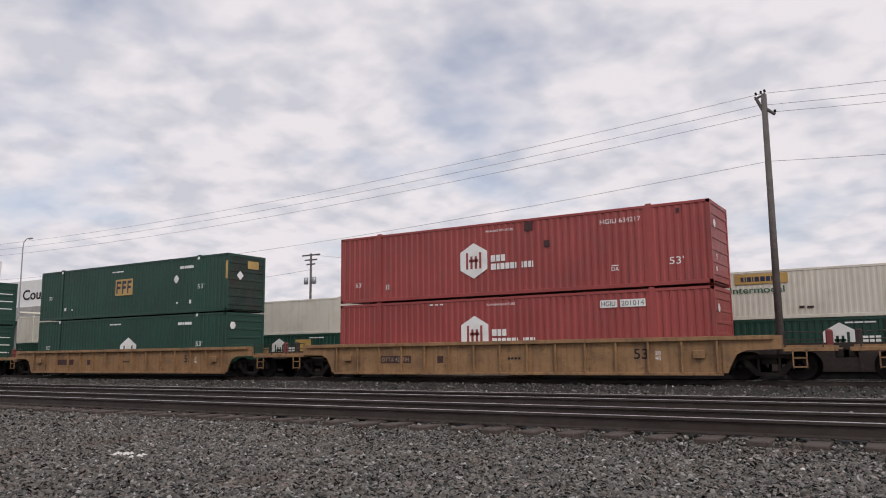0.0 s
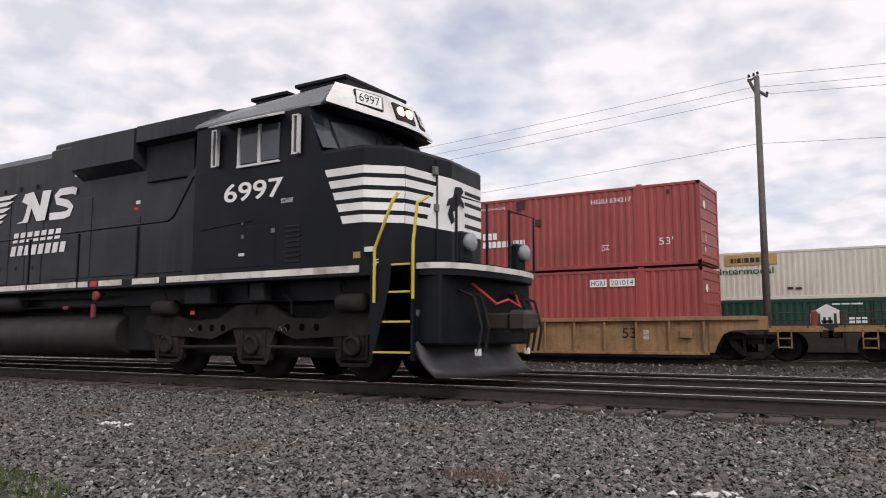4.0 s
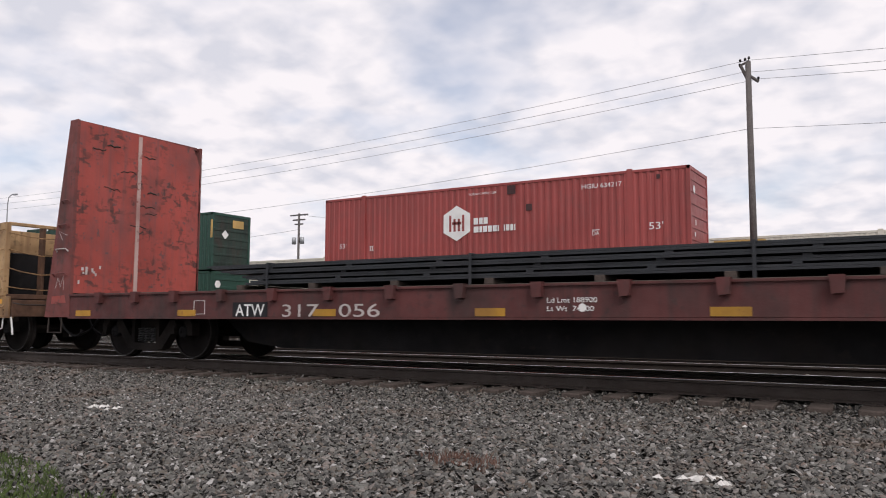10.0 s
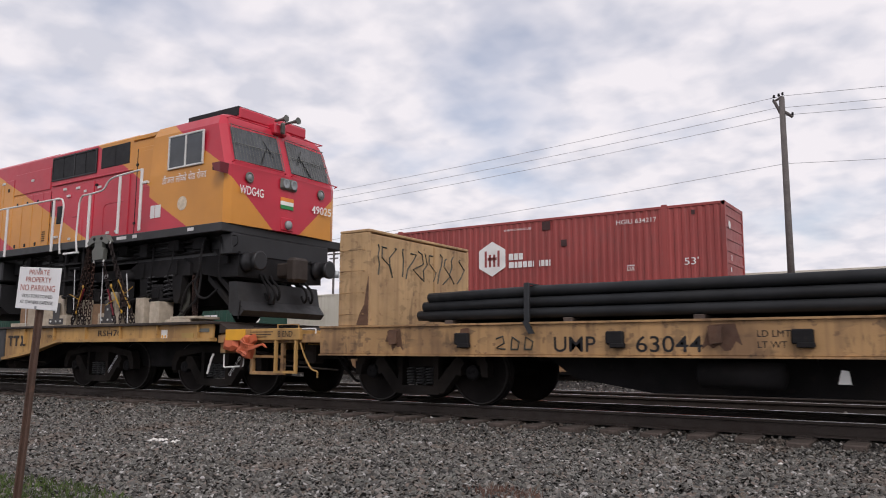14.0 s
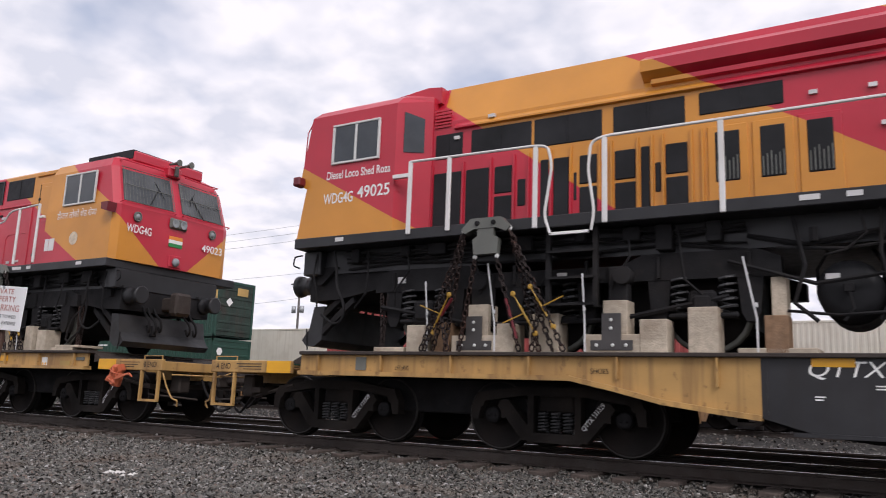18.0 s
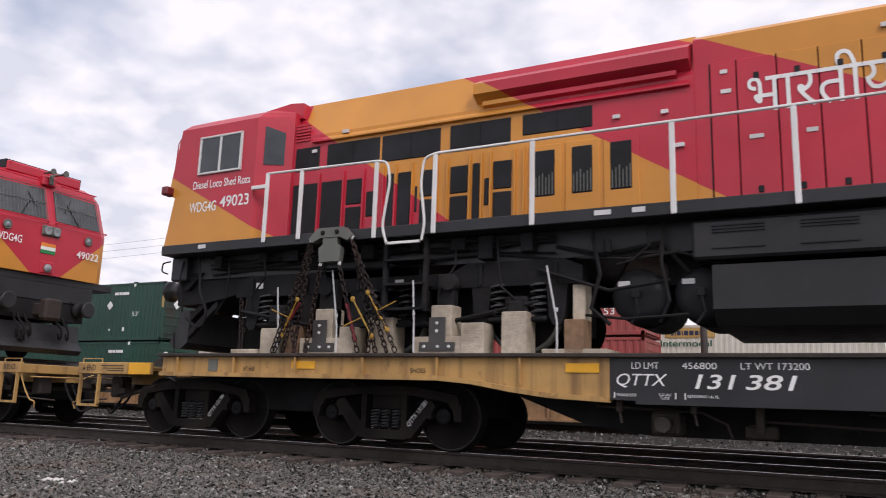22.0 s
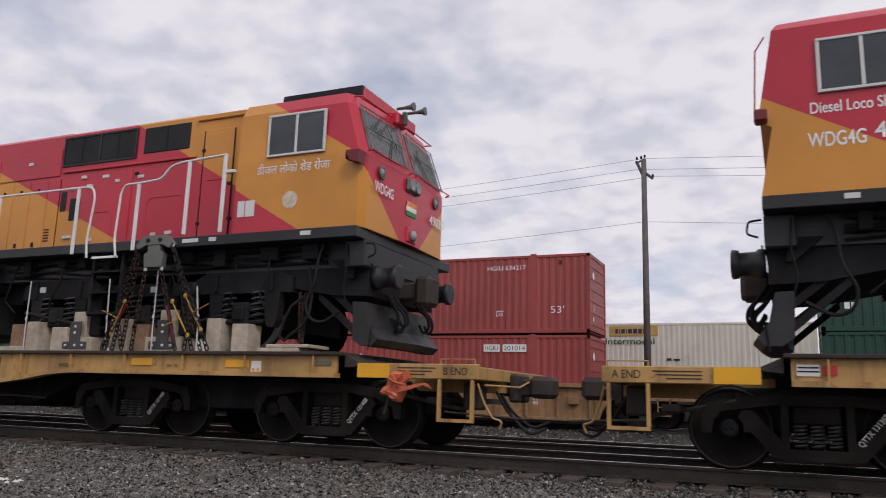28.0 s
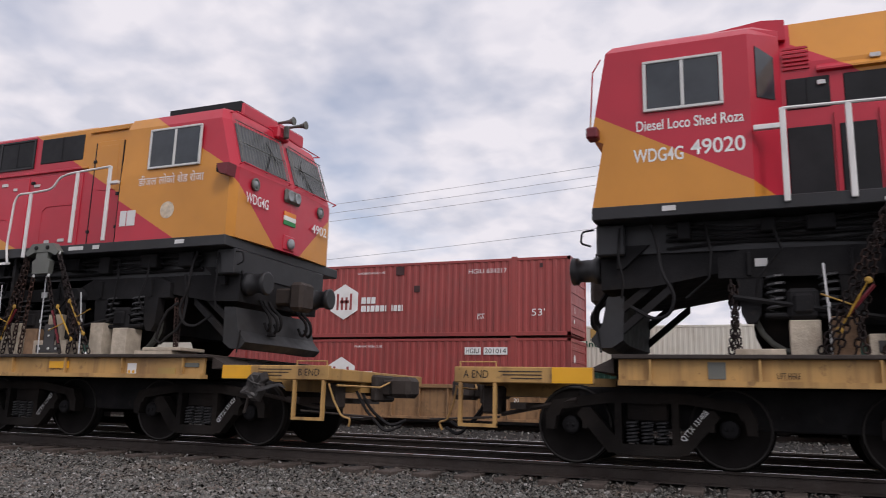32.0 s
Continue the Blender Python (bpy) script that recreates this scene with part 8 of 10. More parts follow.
        rows_ = [[(xf + d * (u + 0.24 * (1 - (w / 1.42) ** 2) * (1.2 - z)), w, z) for z, u in prof] + [(xf + d * (u - 0.04 + 0.24 * (1 - (w / 1.42) ** 2) * (1.2 - z)), w, z) for z, u in reversed(prof)] for w in (-1.42, -1.2, -0.9, -0.5, 0.0, 0.5, 0.9, 1.2, 1.42)]
        if d > 0:
            part("pilot_plough", loft(rows_), M_PLOUGH, e, "dark grey curved plough", smooth=True)
        part("coupler", Shape().box(xf + d * 0.3, xf + d * 0.8, -0.12, 0.12, 0.76, 1.0, 0.03).box(xf + d * 0.72, xf + d * 1.05, -0.2, 0.2, 0.72, 1.04, 0.06), M_RAIL, e, "rusty knuckle coupler")
        for y in (-0.9, -0.7, 0.6, 0.8, 1.0):
            s = Shape().pipe([(xf + d * 0.36, y, 1.3), (xf + d * 0.6, y, 1.2), (xf + d * 0.7, y + 0.03, 0.8), (xf + d * 0.62, y + 0.06, 0.45)], 0.022, 6)
            part("air_hose", s, M_UNDER, e, "hanging black air hose")
        for y in (-0.86, 0.64):
            part("hose_end", Shape().box(xf + d * 0.58, xf + d * 0.66, y, y + 0.06, 0.4, 0.5, 0.01), M_FRAME, e, "bright hose coupling")
        part("jumper_cable", Shape().pipe([(xf + d * 0.4, -0.6, 1.4), (xf + d * 0.62, -0.3, 1.12), (xf + d * 0.6, 0.1, 1.2), (xf + d * 0.62, 0.45, 1.1), (xf + d * 0.4, 0.7, 1.35)], 0.02, 6), M_RED, e, "red jumper cable")
    for ob in e.children:      # the cab and front stand a little ahead of the first drawing
        xs3 = [v.co.x for v in ob.data.vertices]
        if (min(xs3) + max(xs3)) / 2 + ob.location.x > -5.4 and min(xs3) + ob.location.x > -6.6:
            ob.location.x += 0.15
    MOVERS.append((e, ENG_AT))
    return e


lead_engine()


# ---- bulkhead flat with steel beams ----
# lit bulkhead faces get a brighter red than the side plates; light painted in
M_MAROON = material("weathered_maroon_paint", (0.17, 0.042, 0.036), 0.65, vary=0.2, dirt=(0.055, 0.03, 0.026), dirt_amount=0.6, streak=0.6, spot=0.5, bump=0.1, scrape=0.3)
M_SILLRED = material("grimy_maroon_sill", (0.095, 0.026, 0.024), 0.7, vary=0.25, dirt=(0.035, 0.022, 0.02), dirt_amount=0.7, streak=0.6, spot=0.5, bump=0.1, scrape=0.3)
M_BULKRED = material("lit_scraped_red_steel", (0.34, 0.06, 0.045), 0.6, scrape=0.7, vary=0.22, size=1.0, dirt=(0.10, 0.06, 0.06), dirt_amount=0.6, streak=0.5, spot=0.75, bump=0.15, bump_size=14)
M_STEEL = material("dark_blued_steel", (0.015, 0.018, 0.022), 0.55, vary=0.25, dirt=(0.032, 0.032, 0.036), dirt_amount=0.5, bump=0.08, bump_size=8)
FLAT_AT = -60.0
M_DULLYELLOW = material("faded_yellow_patch", (0.42, 0.22, 0.02), 0.6, vary=0.25, size=4, dirt=(0.14, 0.06, 0.03), dirt_amount=0.6, spot=0.4)
M_WORN = material("worn_white_lettering", (0.5, 0.46, 0.44), 0.6, vary=0.2, spot=0.7, dirt=(0.17, 0.05, 0.045), dirt_amount=0.5)


def red_flat():
    c = thing("bulkhead_flat_car", "maroon bulkhead flat car loaded with dark steel beams", "flat car", pose(FLAT_AT, 0, 0))
    x0, x1 = -10.15, 10.85
    part("deck", Shape().box(x0 + 0.5, x1 - 0.5, -1.45, 1.45, 1.06, 1.12, 0.01), M_TIE, c, "worn plank deck")
    sill = part("side_sill", Shape().box(x0, x1, -1.47, -1.43, 0.70, 1.10, 0.01), M_SILLRED, c, "deep maroon side sill")
    part("side_sill", Shape().box(x0, x1, 1.43, 1.47, 0.70, 1.10, 0.01), M_SILLRED, c, "maroon side sill on the far side")
    for z in (0.675, 1.08):
        part("sill_flange", Shape().box(-9.50, 9.88, -1.50, -1.36, z, z + 0.03), M_SILLRED, sill, "maroon sill flange")
    part("centre_sill", Shape().prism([(x0, 0.95), (-6.75, 0.85), (-6.0, 0.30), (-5.2, 0.21), (5.4, 0.21), (6.2, 0.30), (7.0, 0.85), (x1, 0.95), (x1, 1.06), (x0, 1.06)], "y", -0.5, 0.5), M_UNDER, c, "dark fish-bellied centre sill")
    for k in range(18):
        x = -8.60 + 0.97 * k if k < 3 else -6.64 + 1.068 * (k - 2)
        part("stake_pocket", Shape().prism([(x - 0.075, 1.13), (x + 0.075, 1.13), (x + 0.06, 0.95), (x - 0.05, 0.94)], "y", -1.56, -1.46), M_SILLRED, sill, "rusty stake pocket")
    for xr in (-9.3, -6.6, -3.75, -1.1, 1.75, 4.1, 6.87, 9.35):
        part("reflector", Shape().box(xr, xr + 0.42, -1.478, -1.46, 0.72, 0.82), M_DULLYELLOW, sill, "faded yellow reflective patch")
    part("number_panel", Shape().box(-5.35, -4.63, -1.476, -1.46, 0.69, 0.93), M_GRILLE, sill, "black patch behind the mark")
    write("ATW", -5.28, -1.482, 0.72, 0.18, M_LETTER, c, width=0.6, bold=0.006)
    write("317", -4.33, -1.478, 0.71, 0.18, M_WORN, c, width=0.69); write("056", -3.27, -1.478, 0.71, 0.18, M_WORN, c, width=0.70)
    write("Ld Lmt 188900", -0.12, -1.478, 0.88, 0.06, M_LETTER, c, width=0.62); write("Lt Wt  74100", -0.12, -1.478, 0.78, 0.06, M_LETTER, c, width=0.58)
    part("paint_blot", Shape().lathe([(0, 0.05), (-0.003, 0.05)], (0.32, -1.474, 0.82), "y", 10), M_LETTER, c, "white paint blot")
    part("data_panel", Shape().box(6.35, 6.84, -1.478, -1.46, 0.66, 0.93), M_GRILLE, sill, "black data panel")
    part("data_frame", Shape().box(6.35, 6.84, -1.482, -1.47, 0.66, 0.672).box(6.35, 6.84, -1.482, -1.47, 0.918, 0.93).box(6.35, 6.362, -1.482, -1.47, 0.66, 0.93).box(6.828, 6.84, -1.482, -1.47, 0.66, 0.93).box(6.62, 6.63, -1.482, -1.47, 0.72, 0.93), M_LETTER, sill, "white frame of the data panel")
    part("white_card", Shape().box(8.76, 8.95, -1.478, -1.46, 0.69, 0.89), M_LETTER, sill, "white card with two yellow dots")
    part("card_dot", Shape().lathe([(0, 0.03), (-0.004, 0.03)], (8.81, -1.478, 0.74), "y", 12), M_YELLOW, sill, "yellow dot")
    part("card_dot", Shape().lathe([(0, 0.03), (-0.004, 0.03)], (8.90, -1.478, 0.74), "y", 12), M_YELLOW, sill, "yellow dot")
    part("outline_mark", Shape().box(-6.22, -5.97, -1.476, -1.47, 0.75, 0.756).box(-6.22, -5.97, -1.476, -1.47, 0.96, 0.966).box(-6.22, -6.214, -1.476, -1.47, 0.75, 0.96).box(-5.976, -5.97, -1.476, -1.47, 0.75, 0.96), M_LETTER, sill, "faint white outline")
    rnd = random.Random(5)
    for xi, d, wt, wb in ((9.88, 1, 0.32, 0.84), (-9.50, -1, 0.22, 0.75)):
        # the far edge is torn and dented by the loads
        edge = [(1.44 - rnd.choice((0.0, 0.0, 0.02, 0.05)) - (0.10 if k > 17 else 0.0) * (k - 17), 1.14 + 3.18 * k / 19) for k in range(20)]
        b = part("bulkhead", Shape().prism([(-1.42, 1.14)] + edge + [(-1.42, 4.34)], "x", min(xi, xi + d * 0.06), max(xi, xi + d * 0.06)), M_BULKRED, c, "scraped red bulkhead sheet with a torn edge")
        prof = [(xi, 0.70), (xi, 4.36), (xi + d * wt, 4.36), (xi + d * wb, 0.70)]
        for k in range(9):
            y_, z_ = rnd.uniform(-1.35, -0.9), rnd.uniform(1.25, 1.62)
            part("bare_chip", Shape().box(xi - d * 0.004, xi + d * 0.001, y_, y_ + rnd.uniform(0.02, 0.05), z_, z_ + rnd.uniform(0.03, 0.09)), M_WORN, b, "pale chip in the paint")
        for k in range(10):
            y_, z_ = rnd.uniform(-1.2, 1.1), rnd.uniform(1.9, 4.0)
            pts = [(xi - d * 0.003, y_ + 0.07 * q, z_ + rnd.uniform(-0.03, 0.03)) for q in range(rnd.randint(3, 6))]
            part("scrape", Shape().pipe(pts, rnd.uniform(0.008, 0.016), 4), M_RAIL, b, "dark rusty scrape")
        part("paint_patch", Shape().prism([(xi + d * 0.12, 0.96), (xi + d * 0.56, 0.94), (xi + d * 0.54, 1.08), (xi + d * 0.16, 1.10)], "y", -1.482, -1.476), M_BULKRED, b, "brighter red patch of paint")
        for y in (-1.47, 1.41):
            part("side_plate", Shape().prism(prof, "y", y - 0.008, y + 0.05), M_MAROON, b, "tapered maroon side plate")
        for y in (-0.85, -0.30, 0.28, 0.82):
            part("bulkhead_rib", Shape().prism([(xi + d * 0.05, 1.1), (xi + d * 0.05, 4.30), (xi + d * (wt - 0.04), 4.30), (xi + d * (wb - 0.14), 1.1)], "y", y - 0.035, y + 0.035), M_MAROON, b, "upright maroon rib")
        part("top_rail", Shape().box(xi + d * 0.062, xi + d * (wt + 0.01), -1.45, 1.38, 4.30, 4.37, 0.01), M_MAROON, b, "top rail of the bulkhead")
        for z in (1.5, 1.95, 2.4, 2.85):
            part("ladder_rung", Shape().pipe([(xi + d * 0.1, -1.48, z - 0.05), (xi + d * 0.12, -1.53, z), (xi + d * (wb - 0.27 - 0.13 * (z - 1.5)), -1.53, z), (xi + d * (wb - 0.25 - 0.13 * (z - 1.5)), -1.48, z - 0.05)], 0.012, 5), M_WORN if z == 1.95 else M_MAROON, b, "bent ladder rung")
            part("ladder_rung", Shape().rod((xi + d * (wb - 0.12 - 0.14 * (z - 1.2)), -1.4, z), (xi + d * (wb - 0.12 - 0.14 * (z - 1.2)), 1.4, z), 0.012, 5), M_MAROON, b, "long cross rung")
        part("inner_batten", Shape().box(xi - d * 0.012, xi, -0.15, -0.07, 1.15, 4.3), material("chipped_white_batten" + str(d), (0.42, 0.30, 0.27), 0.7, vary=0.3, spot=0.8, dirt=(0.25, 0.06, 0.05), dirt_amount=0.7), b, "chipped pale batten")
        part("scrawl", Shape().pipe([(xi + d * 0.2, -1.479, 1.2), (xi + d * 0.22, -1.479, 1.45), (xi + d * 0.3, -1.479, 1.25), (xi + d * 0.38, -1.479, 1.42), (xi + d * 0.45, -1.479, 1.22)], 0.004, 4), M_WORN, b, "chalk scrawl")
        part("scrawl", Shape().pipe([(xi + d * 0.15, -1.479, 2.2), (xi + d * 0.4, -1.479, 2.28), (xi + d * 0.3, -1.479, 2.12)], 0.004, 4), M_WORN, b, "chalk scrawl")
        if d > 0:
            part("brake_wheel", Shape().lathe([(0.0, 0.24), (0.02, 0.27), (0.04, 0.24)], (xi + d * 0.62, 0.25, 1.9), "x", 18).box(xi + d * 0.5, xi + d * 0.64, 0.05, 0.42, 1.3, 1.75, 0.03), M_UNDER, b, "dark hand-brake wheel")
        xe = xi + d * wb
        part("end_sill", Shape().box(xe - d * 0.1, xe + d * 0.05, -1.4, 1.4, 0.72, 1.1, 0.01), M_MAROON, c, "maroon end sill")
        part("coupler", Shape().box(xe, xe + d * 0.6, -0.11, 0.11, 0.74, 0.98, 0.03).box(xe + d * 0.5, xe + d * 0.88, -0.2, 0.2, 0.72, 1.02, 0.06), M_RAIL, c, "rusty knuckle coupler")
        part("stirrup", Shape().pipe([(xe - d * 0.5, -1.45, 0.7), (xe - d * 0.5, -1.46, 0.42), (xe - d * 0.1, -1.46, 0.42), (xe - d * 0.1, -1.45, 0.7)], 0.016, 5), M_RAIL, c, "stirrup step")
        part("air_hose", Shape().pipe([(xe, -0.3, 0.72), (xe + d * 0.3, -0.32, 0.45), (xe + d * 0.7, -0.25, 0.35), (xe + d * 0.85, -0.15, 0.45)], 0.022, 6), M_UNDER, c, "hanging air hose")
    for xc in (8.25, -7.86):
        truck(c, xc, 1.8)
    MOVERS.append((c, FLAT_AT))
    # the load: layers of long steel beams on cross timbers
    for k in range(9):
        xk = -5.3 + 1.45 * k
        if xk < 6.6:
            ob = solid("cross_timber", Shape().box(xk - 0.06, xk + 0.06, -1.4, 1.4, 1.12, 1.20, 0.006), M_TIE, "dark cross timber under the steel", "timber", group="cross timbers")
            MOVERS.append((ob, FLAT_AT))
    z = 1.20
    for k, (a, b, y0) in enumerate(((-5.2, 7.3, -1.38), (-5.3, 6.95, -1.36), (-5.62, 6.5, -1.40), (-5.95, 6.05, -1.37))):
        ob = thing("steel_plate_layer", "layer of long dark steel plates lying on the flat car", "steel plate", group="layers of steel plate")
        for i in range(3):
            ya = y0 + i * 0.92
            for q in range(2):
                zq, aq, bq = z + 0.03 * q, a + 0.12 * math.sin(3.1 * i + 2 * q + k), b - 0.22 * q + 0.1 * math.sin(2.3 * i + k)
                drop = 0.03
                top = [(aq, zq), (bq - 1.5, zq), (bq - 0.8, zq - drop * 0.25), (bq, zq - drop)]
                part("plate", Shape().prism(top + [(x_, z_ + 0.027) for x_, z_ in reversed(top)], "y", ya, ya + 0.88), M_STEEL, ob, "dark steel plate")
        MOVERS.append((ob, FLAT_AT))
        if k < 3:
            for xs_ in range(8):
                xk = -4.9 + 1.5 * xs_ + 0.1 * k
                ob = solid("spacer_timber", Shape().box(xk - 0.05, xk + 0.05, -1.36, 1.34, z + 0.057, z + 0.085, 0.004), M_STEEL, "dark spacer between the steel plates", "timber", group="spacer timbers")
                MOVERS.append((ob, FLAT_AT))
        z += 0.085
    for xk in (-4.7, -1.2, 2.2, 5.2):
        z_ = z - 0.028
        ob = solid("steel_band", Shape().box(xk - 0.02, xk + 0.02, -1.43, 1.4, z_, z_ + 0.01).box(xk - 0.02, xk + 0.02, -1.43, -1.42, 1.1, z_ + 0.01), M_STEEL, "dark steel band round the beams", "band")
        MOVERS.append((ob, FLAT_AT))
    ob = solid("paper_tag", Shape().add([(6.02, -1.42, 1.34), (6.16, -1.42, 1.36), (6.12, -1.42, 1.22), (6.04, -1.42, 1.20)], [(0, 1, 2, 3)]), M_LETTER, "torn white paper tag on the steel", "tag")
    MOVERS.append((ob, FLAT_AT))


red_flat()


# ---- yellow flat with pipes ----
M_OCHRE = material("rusting_yellow_paint", (0.40, 0.24, 0.105), 0.65, vary=0.18, dirt=(0.11, 0.06, 0.035), dirt_amount=0.7, streak=0.7, spot=0.6, bump=0.1, scrape=0.5)
M_BLEACHED = material("bleached_yellow_paint", (0.46, 0.30, 0.15), 0.7, vary=0.15, dirt=(0.17, 0.09, 0.05), dirt_amount=0.5, streak=0.6, spot=0.5, bump=0.1, scrape=0.35)
M_RUST = material("flaking_rust", (0.115, 0.060, 0.036), 0.9, vary=0.35, size=5, dirt=(0.05, 0.028, 0.02), dirt_amount=0.6, bump=0.3)
M_SPRAY = material("faded_brown_spray", (0.17, 0.11, 0.055), 0.7, vary=0.3, size=6)
M_PLANK = material("reddish_sawn_plank", (0.34, 0.20, 0.13), 0.85, vary=0.2, size=3, grain=0.3, grain_size=14, bump=0.3)
M_PIPE = material("black_coated_pipe", (0.013, 0.0145, 0.017), 0.6, vary=0.3, dirt=(0.03, 0.03, 0.03), dirt_amount=0.4, gloss=0.3)
M_INK = material("dark_spray_paint", (0.03, 0.035, 0.03), 0.6)
PIPE_AT = -80.0


def yellow_flat():
    c = thing("bulkhead_flat_car", "rusting yellow bulkhead flat car loaded with black pipes", "flat car", pose(PIPE_AT, 0, 0))
    x0, x1, S = -7.34, 8.43, -1.42
    sill = part("side_sill", Shape().box(x0, x1, S, -1.37, 0.71, 1.105, 0.008), M_OCHRE, c, "rust-streaked yellow side sill")
    part("side_sill", Shape().box(x0, x1, 1.37, 1.42, 0.71, 1.105, 0.008), M_OCHRE, c, "yellow side sill on the far side")
    part("sill_flange", Shape().box(x0, x1, -1.45, -1.3, 0.685, 0.71), M_OCHRE, sill, "rusty lower flange")
    part("sill_flange", Shape().box(x0, 8.22, -1.45, -1.3, 1.105, 1.13), M_OCHRE, sill, "rusty upper flange")
    part("deck", Shape().box(x0, x1 - 0.2, -1.30, 1.40, 1.05, 1.11, 0.01), M_TIE, c, "worn plank deck")
    part("centre_sill", Shape().prism([(x0, 0.95), (x0 + 3.2, 0.85), (-3.5, 0.40), (-2.4, 0.23), (4.2, 0.23), (5.2, 0.42), (5.6, 0.85), (x1, 0.95), (x1, 1.05), (x0, 1.05)], "y", -0.5, 0.5), M_UNDER, c, "dark fish-bellied centre sill")
    for k in range(8):
        xk = x0 + 1.6 + 1.75 * k
        part("cross_bearer", Shape().prism([(-1.36, 0.98), (-0.5, 0.62), (0.5, 0.62), (1.36, 0.98), (1.36, 1.05), (-1.36, 1.05)], "x", xk - 0.03, xk + 0.03), M_UNDER, c, "dark cross bearer under the deck")
    for x in (-4.72, -2.54, -0.46, 1.46, 3.57, 5.67):
        part("stake_pocket", Shape().box(x - 0.11, x + 0.11, S - 0.07, S + 0.01, 0.84, 1.0, 0.015).box(x - 0.06, x + 0.12, S - 0.075, S + 0.01, 0.80, 0.86, 0.01), M_UNDER, sill, "dark winch in its pocket")
    for x in (-5.9, -1.36, 0.55, 2.49, 4.58, 6.86):
        part("stake_pocket", Shape().prism([(x - 0.08, 1.04), (x + 0.08, 1.04), (x + 0.07, 0.86), (x - 0.05, 0.84)], "y", S - 0.06, S + 0.01), M_RUST, sill, "rusted stake pocket")
    # rust that has run down from the pockets
    rnd = random.Random(23)
    for x, w, z in ((-5.9, 0.16, 0.74), (-1.30, 0.22, 0.76), (0.58, 0.18, 0.74), (2.52, 0.20, 0.78), (4.63, 0.24, 0.75), (6.78, 0.14, 0.74), (-4.7, 0.1, 0.8), (1.5, 0.1, 0.78)):
        n = 7
        low = [(x - w + 2 * w * k / n, z + rnd.uniform(0.0, 0.16)) for k in range(n + 1)]
        part("rust_stain", Shape().prism(low + [(x + w * 0.7, 1.07), (x - w * 0.6, 1.06)], "y", S - 0.003, S + 0.002), M_RUST, sill, "flaking rust round the pocket")
    part("end_ledge", Shape().box(-9.7, x0, -1.42, -1.36, 0.88, 1.02, 0.01).box(-9.7, x0, -1.355, 1.4, 0.96, 1.02), M_OCHRE, c, "low yellow end ledge")
    part("ledge_steps", Shape().box(-8.88, -8.82, -1.42, -1.36, 0.4, 0.88).box(-8.18, -8.12, -1.42, -1.36, 0.4, 0.88).box(-8.88, -8.12, -1.42, -1.36, 0.37, 0.42).box(-8.88, -8.12, -1.42, -1.36, 0.64, 0.68), M_OCHRE, c, "yellow stirrup steps")
    for a, b_ in ((-8.6, -8.1), (-7.9, -7.45)):
        part("grab_iron", Shape().pipe(rounded([(a, -1.4, 1.02), (a, -1.4, 1.1), (b_, -1.4, 1.1), (b_, -1.4, 1.02)], 0.03), 0.012, 5), M_RAILING, c, "pale grab iron")
    part("brake_cover", loft([[(-9.32 + u * k, y, 0.88 + w * k) for u, w in ((-0.2, -0.1), (-0.17, 0.1), (0.0, 0.16), (0.17, 0.08), (0.2, -0.08), (0.02, -0.15))] for k, y in ((0.8, -1.30), (1.0, -1.38), (0.95, -1.46), (0.5, -1.51))]), M_ORANGE, c, "rusty orange brake cover")
    # leading bulkhead: an open frame with a half-height sheet
    b = part("bulkhead", Shape().box(7.70, 7.76, -1.36, 1.36, 2.02, 2.48, 0.008), M_BLEACHED, c, "bleached yellow bulkhead sheet")
    part("bulkhead_sheet", Shape().box(7.705, 7.75, -1.36, 1.36, 1.13, 2.015, 0.006), M_UNDER, b, "dark grimy lower sheet")
    for y in (-1.42, 1.36):
        wave = [(7.70 + (0.025 if k % 2 else 0.0) + 0.03 * (k == 0), 2.57 - 1.44 * k / 6) for k in range(7)]
        part("side_plate", Shape().prism(wave + [(8.20, 1.13), (8.19, 1.9), (8.205, 2.59)], "y", y, y + 0.06), M_BLEACHED, b, "wavy bleached yellow side plate")
        part("plate_edge", Shape().box(8.205, 8.225, y - 0.004, y + 0.10, 1.13, 2.59), M_BLEACHED, b, "folded edge of the side plate")
    for y in (-0.62, 0.36):
        part("bulkhead_post", Shape().box(8.08, 8.22, y - 0.035, y + 0.035, 1.13, 2.54, 0.008), M_RUST, b, "rusting bulkhead post")
    part("top_rail", Shape().box(8.17, 8.23, -1.36, 1.40, 2.53, 2.60, 0.01), M_BLEACHED, b, "bent top rail")
    part("bottom_rail", Shape().box(8.05, 8.24, -1.36, 1.40, 1.06, 1.16, 0.01), M_RUST, b, "rusty bottom rail")
    part("brake_gear", Shape().box(8.10, 8.26, -0.42, 0.06, 1.55, 2.0, 0.04).box(8.14, 8.22, -0.3, -0.1, 1.16, 1.56, 0.02), M_UNDER, b, "dark hand-brake gear box")
    part("brake_wheel", Shape().pipe([(8.32, 0.12 + 0.24 * math.cos(a), 2.05 + 0.24 * math.sin(a)) for a in (2 * math.pi * k / 18 for k in range(19))], 0.016, 6).rod((8.32, -0.1, 2.05), (8.32, 0.34, 2.05), 0.012, 5).rod((8.32, 0.12, 1.83), (8.32, 0.12, 2.27), 0.012, 5).rod((8.2, 0.12, 2.05), (8.34, 0.12, 2.05), 0.025, 6), M_UNDER, b, "thin dark brake wheel")
    part("brake_chain", Shape().pipe([(8.22, 0.3, 1.5), (8.25, 0.32, 1.2), (8.28, 0.2, 0.9)], 0.02, 5), M_RAIL, b, "rusty brake chain")
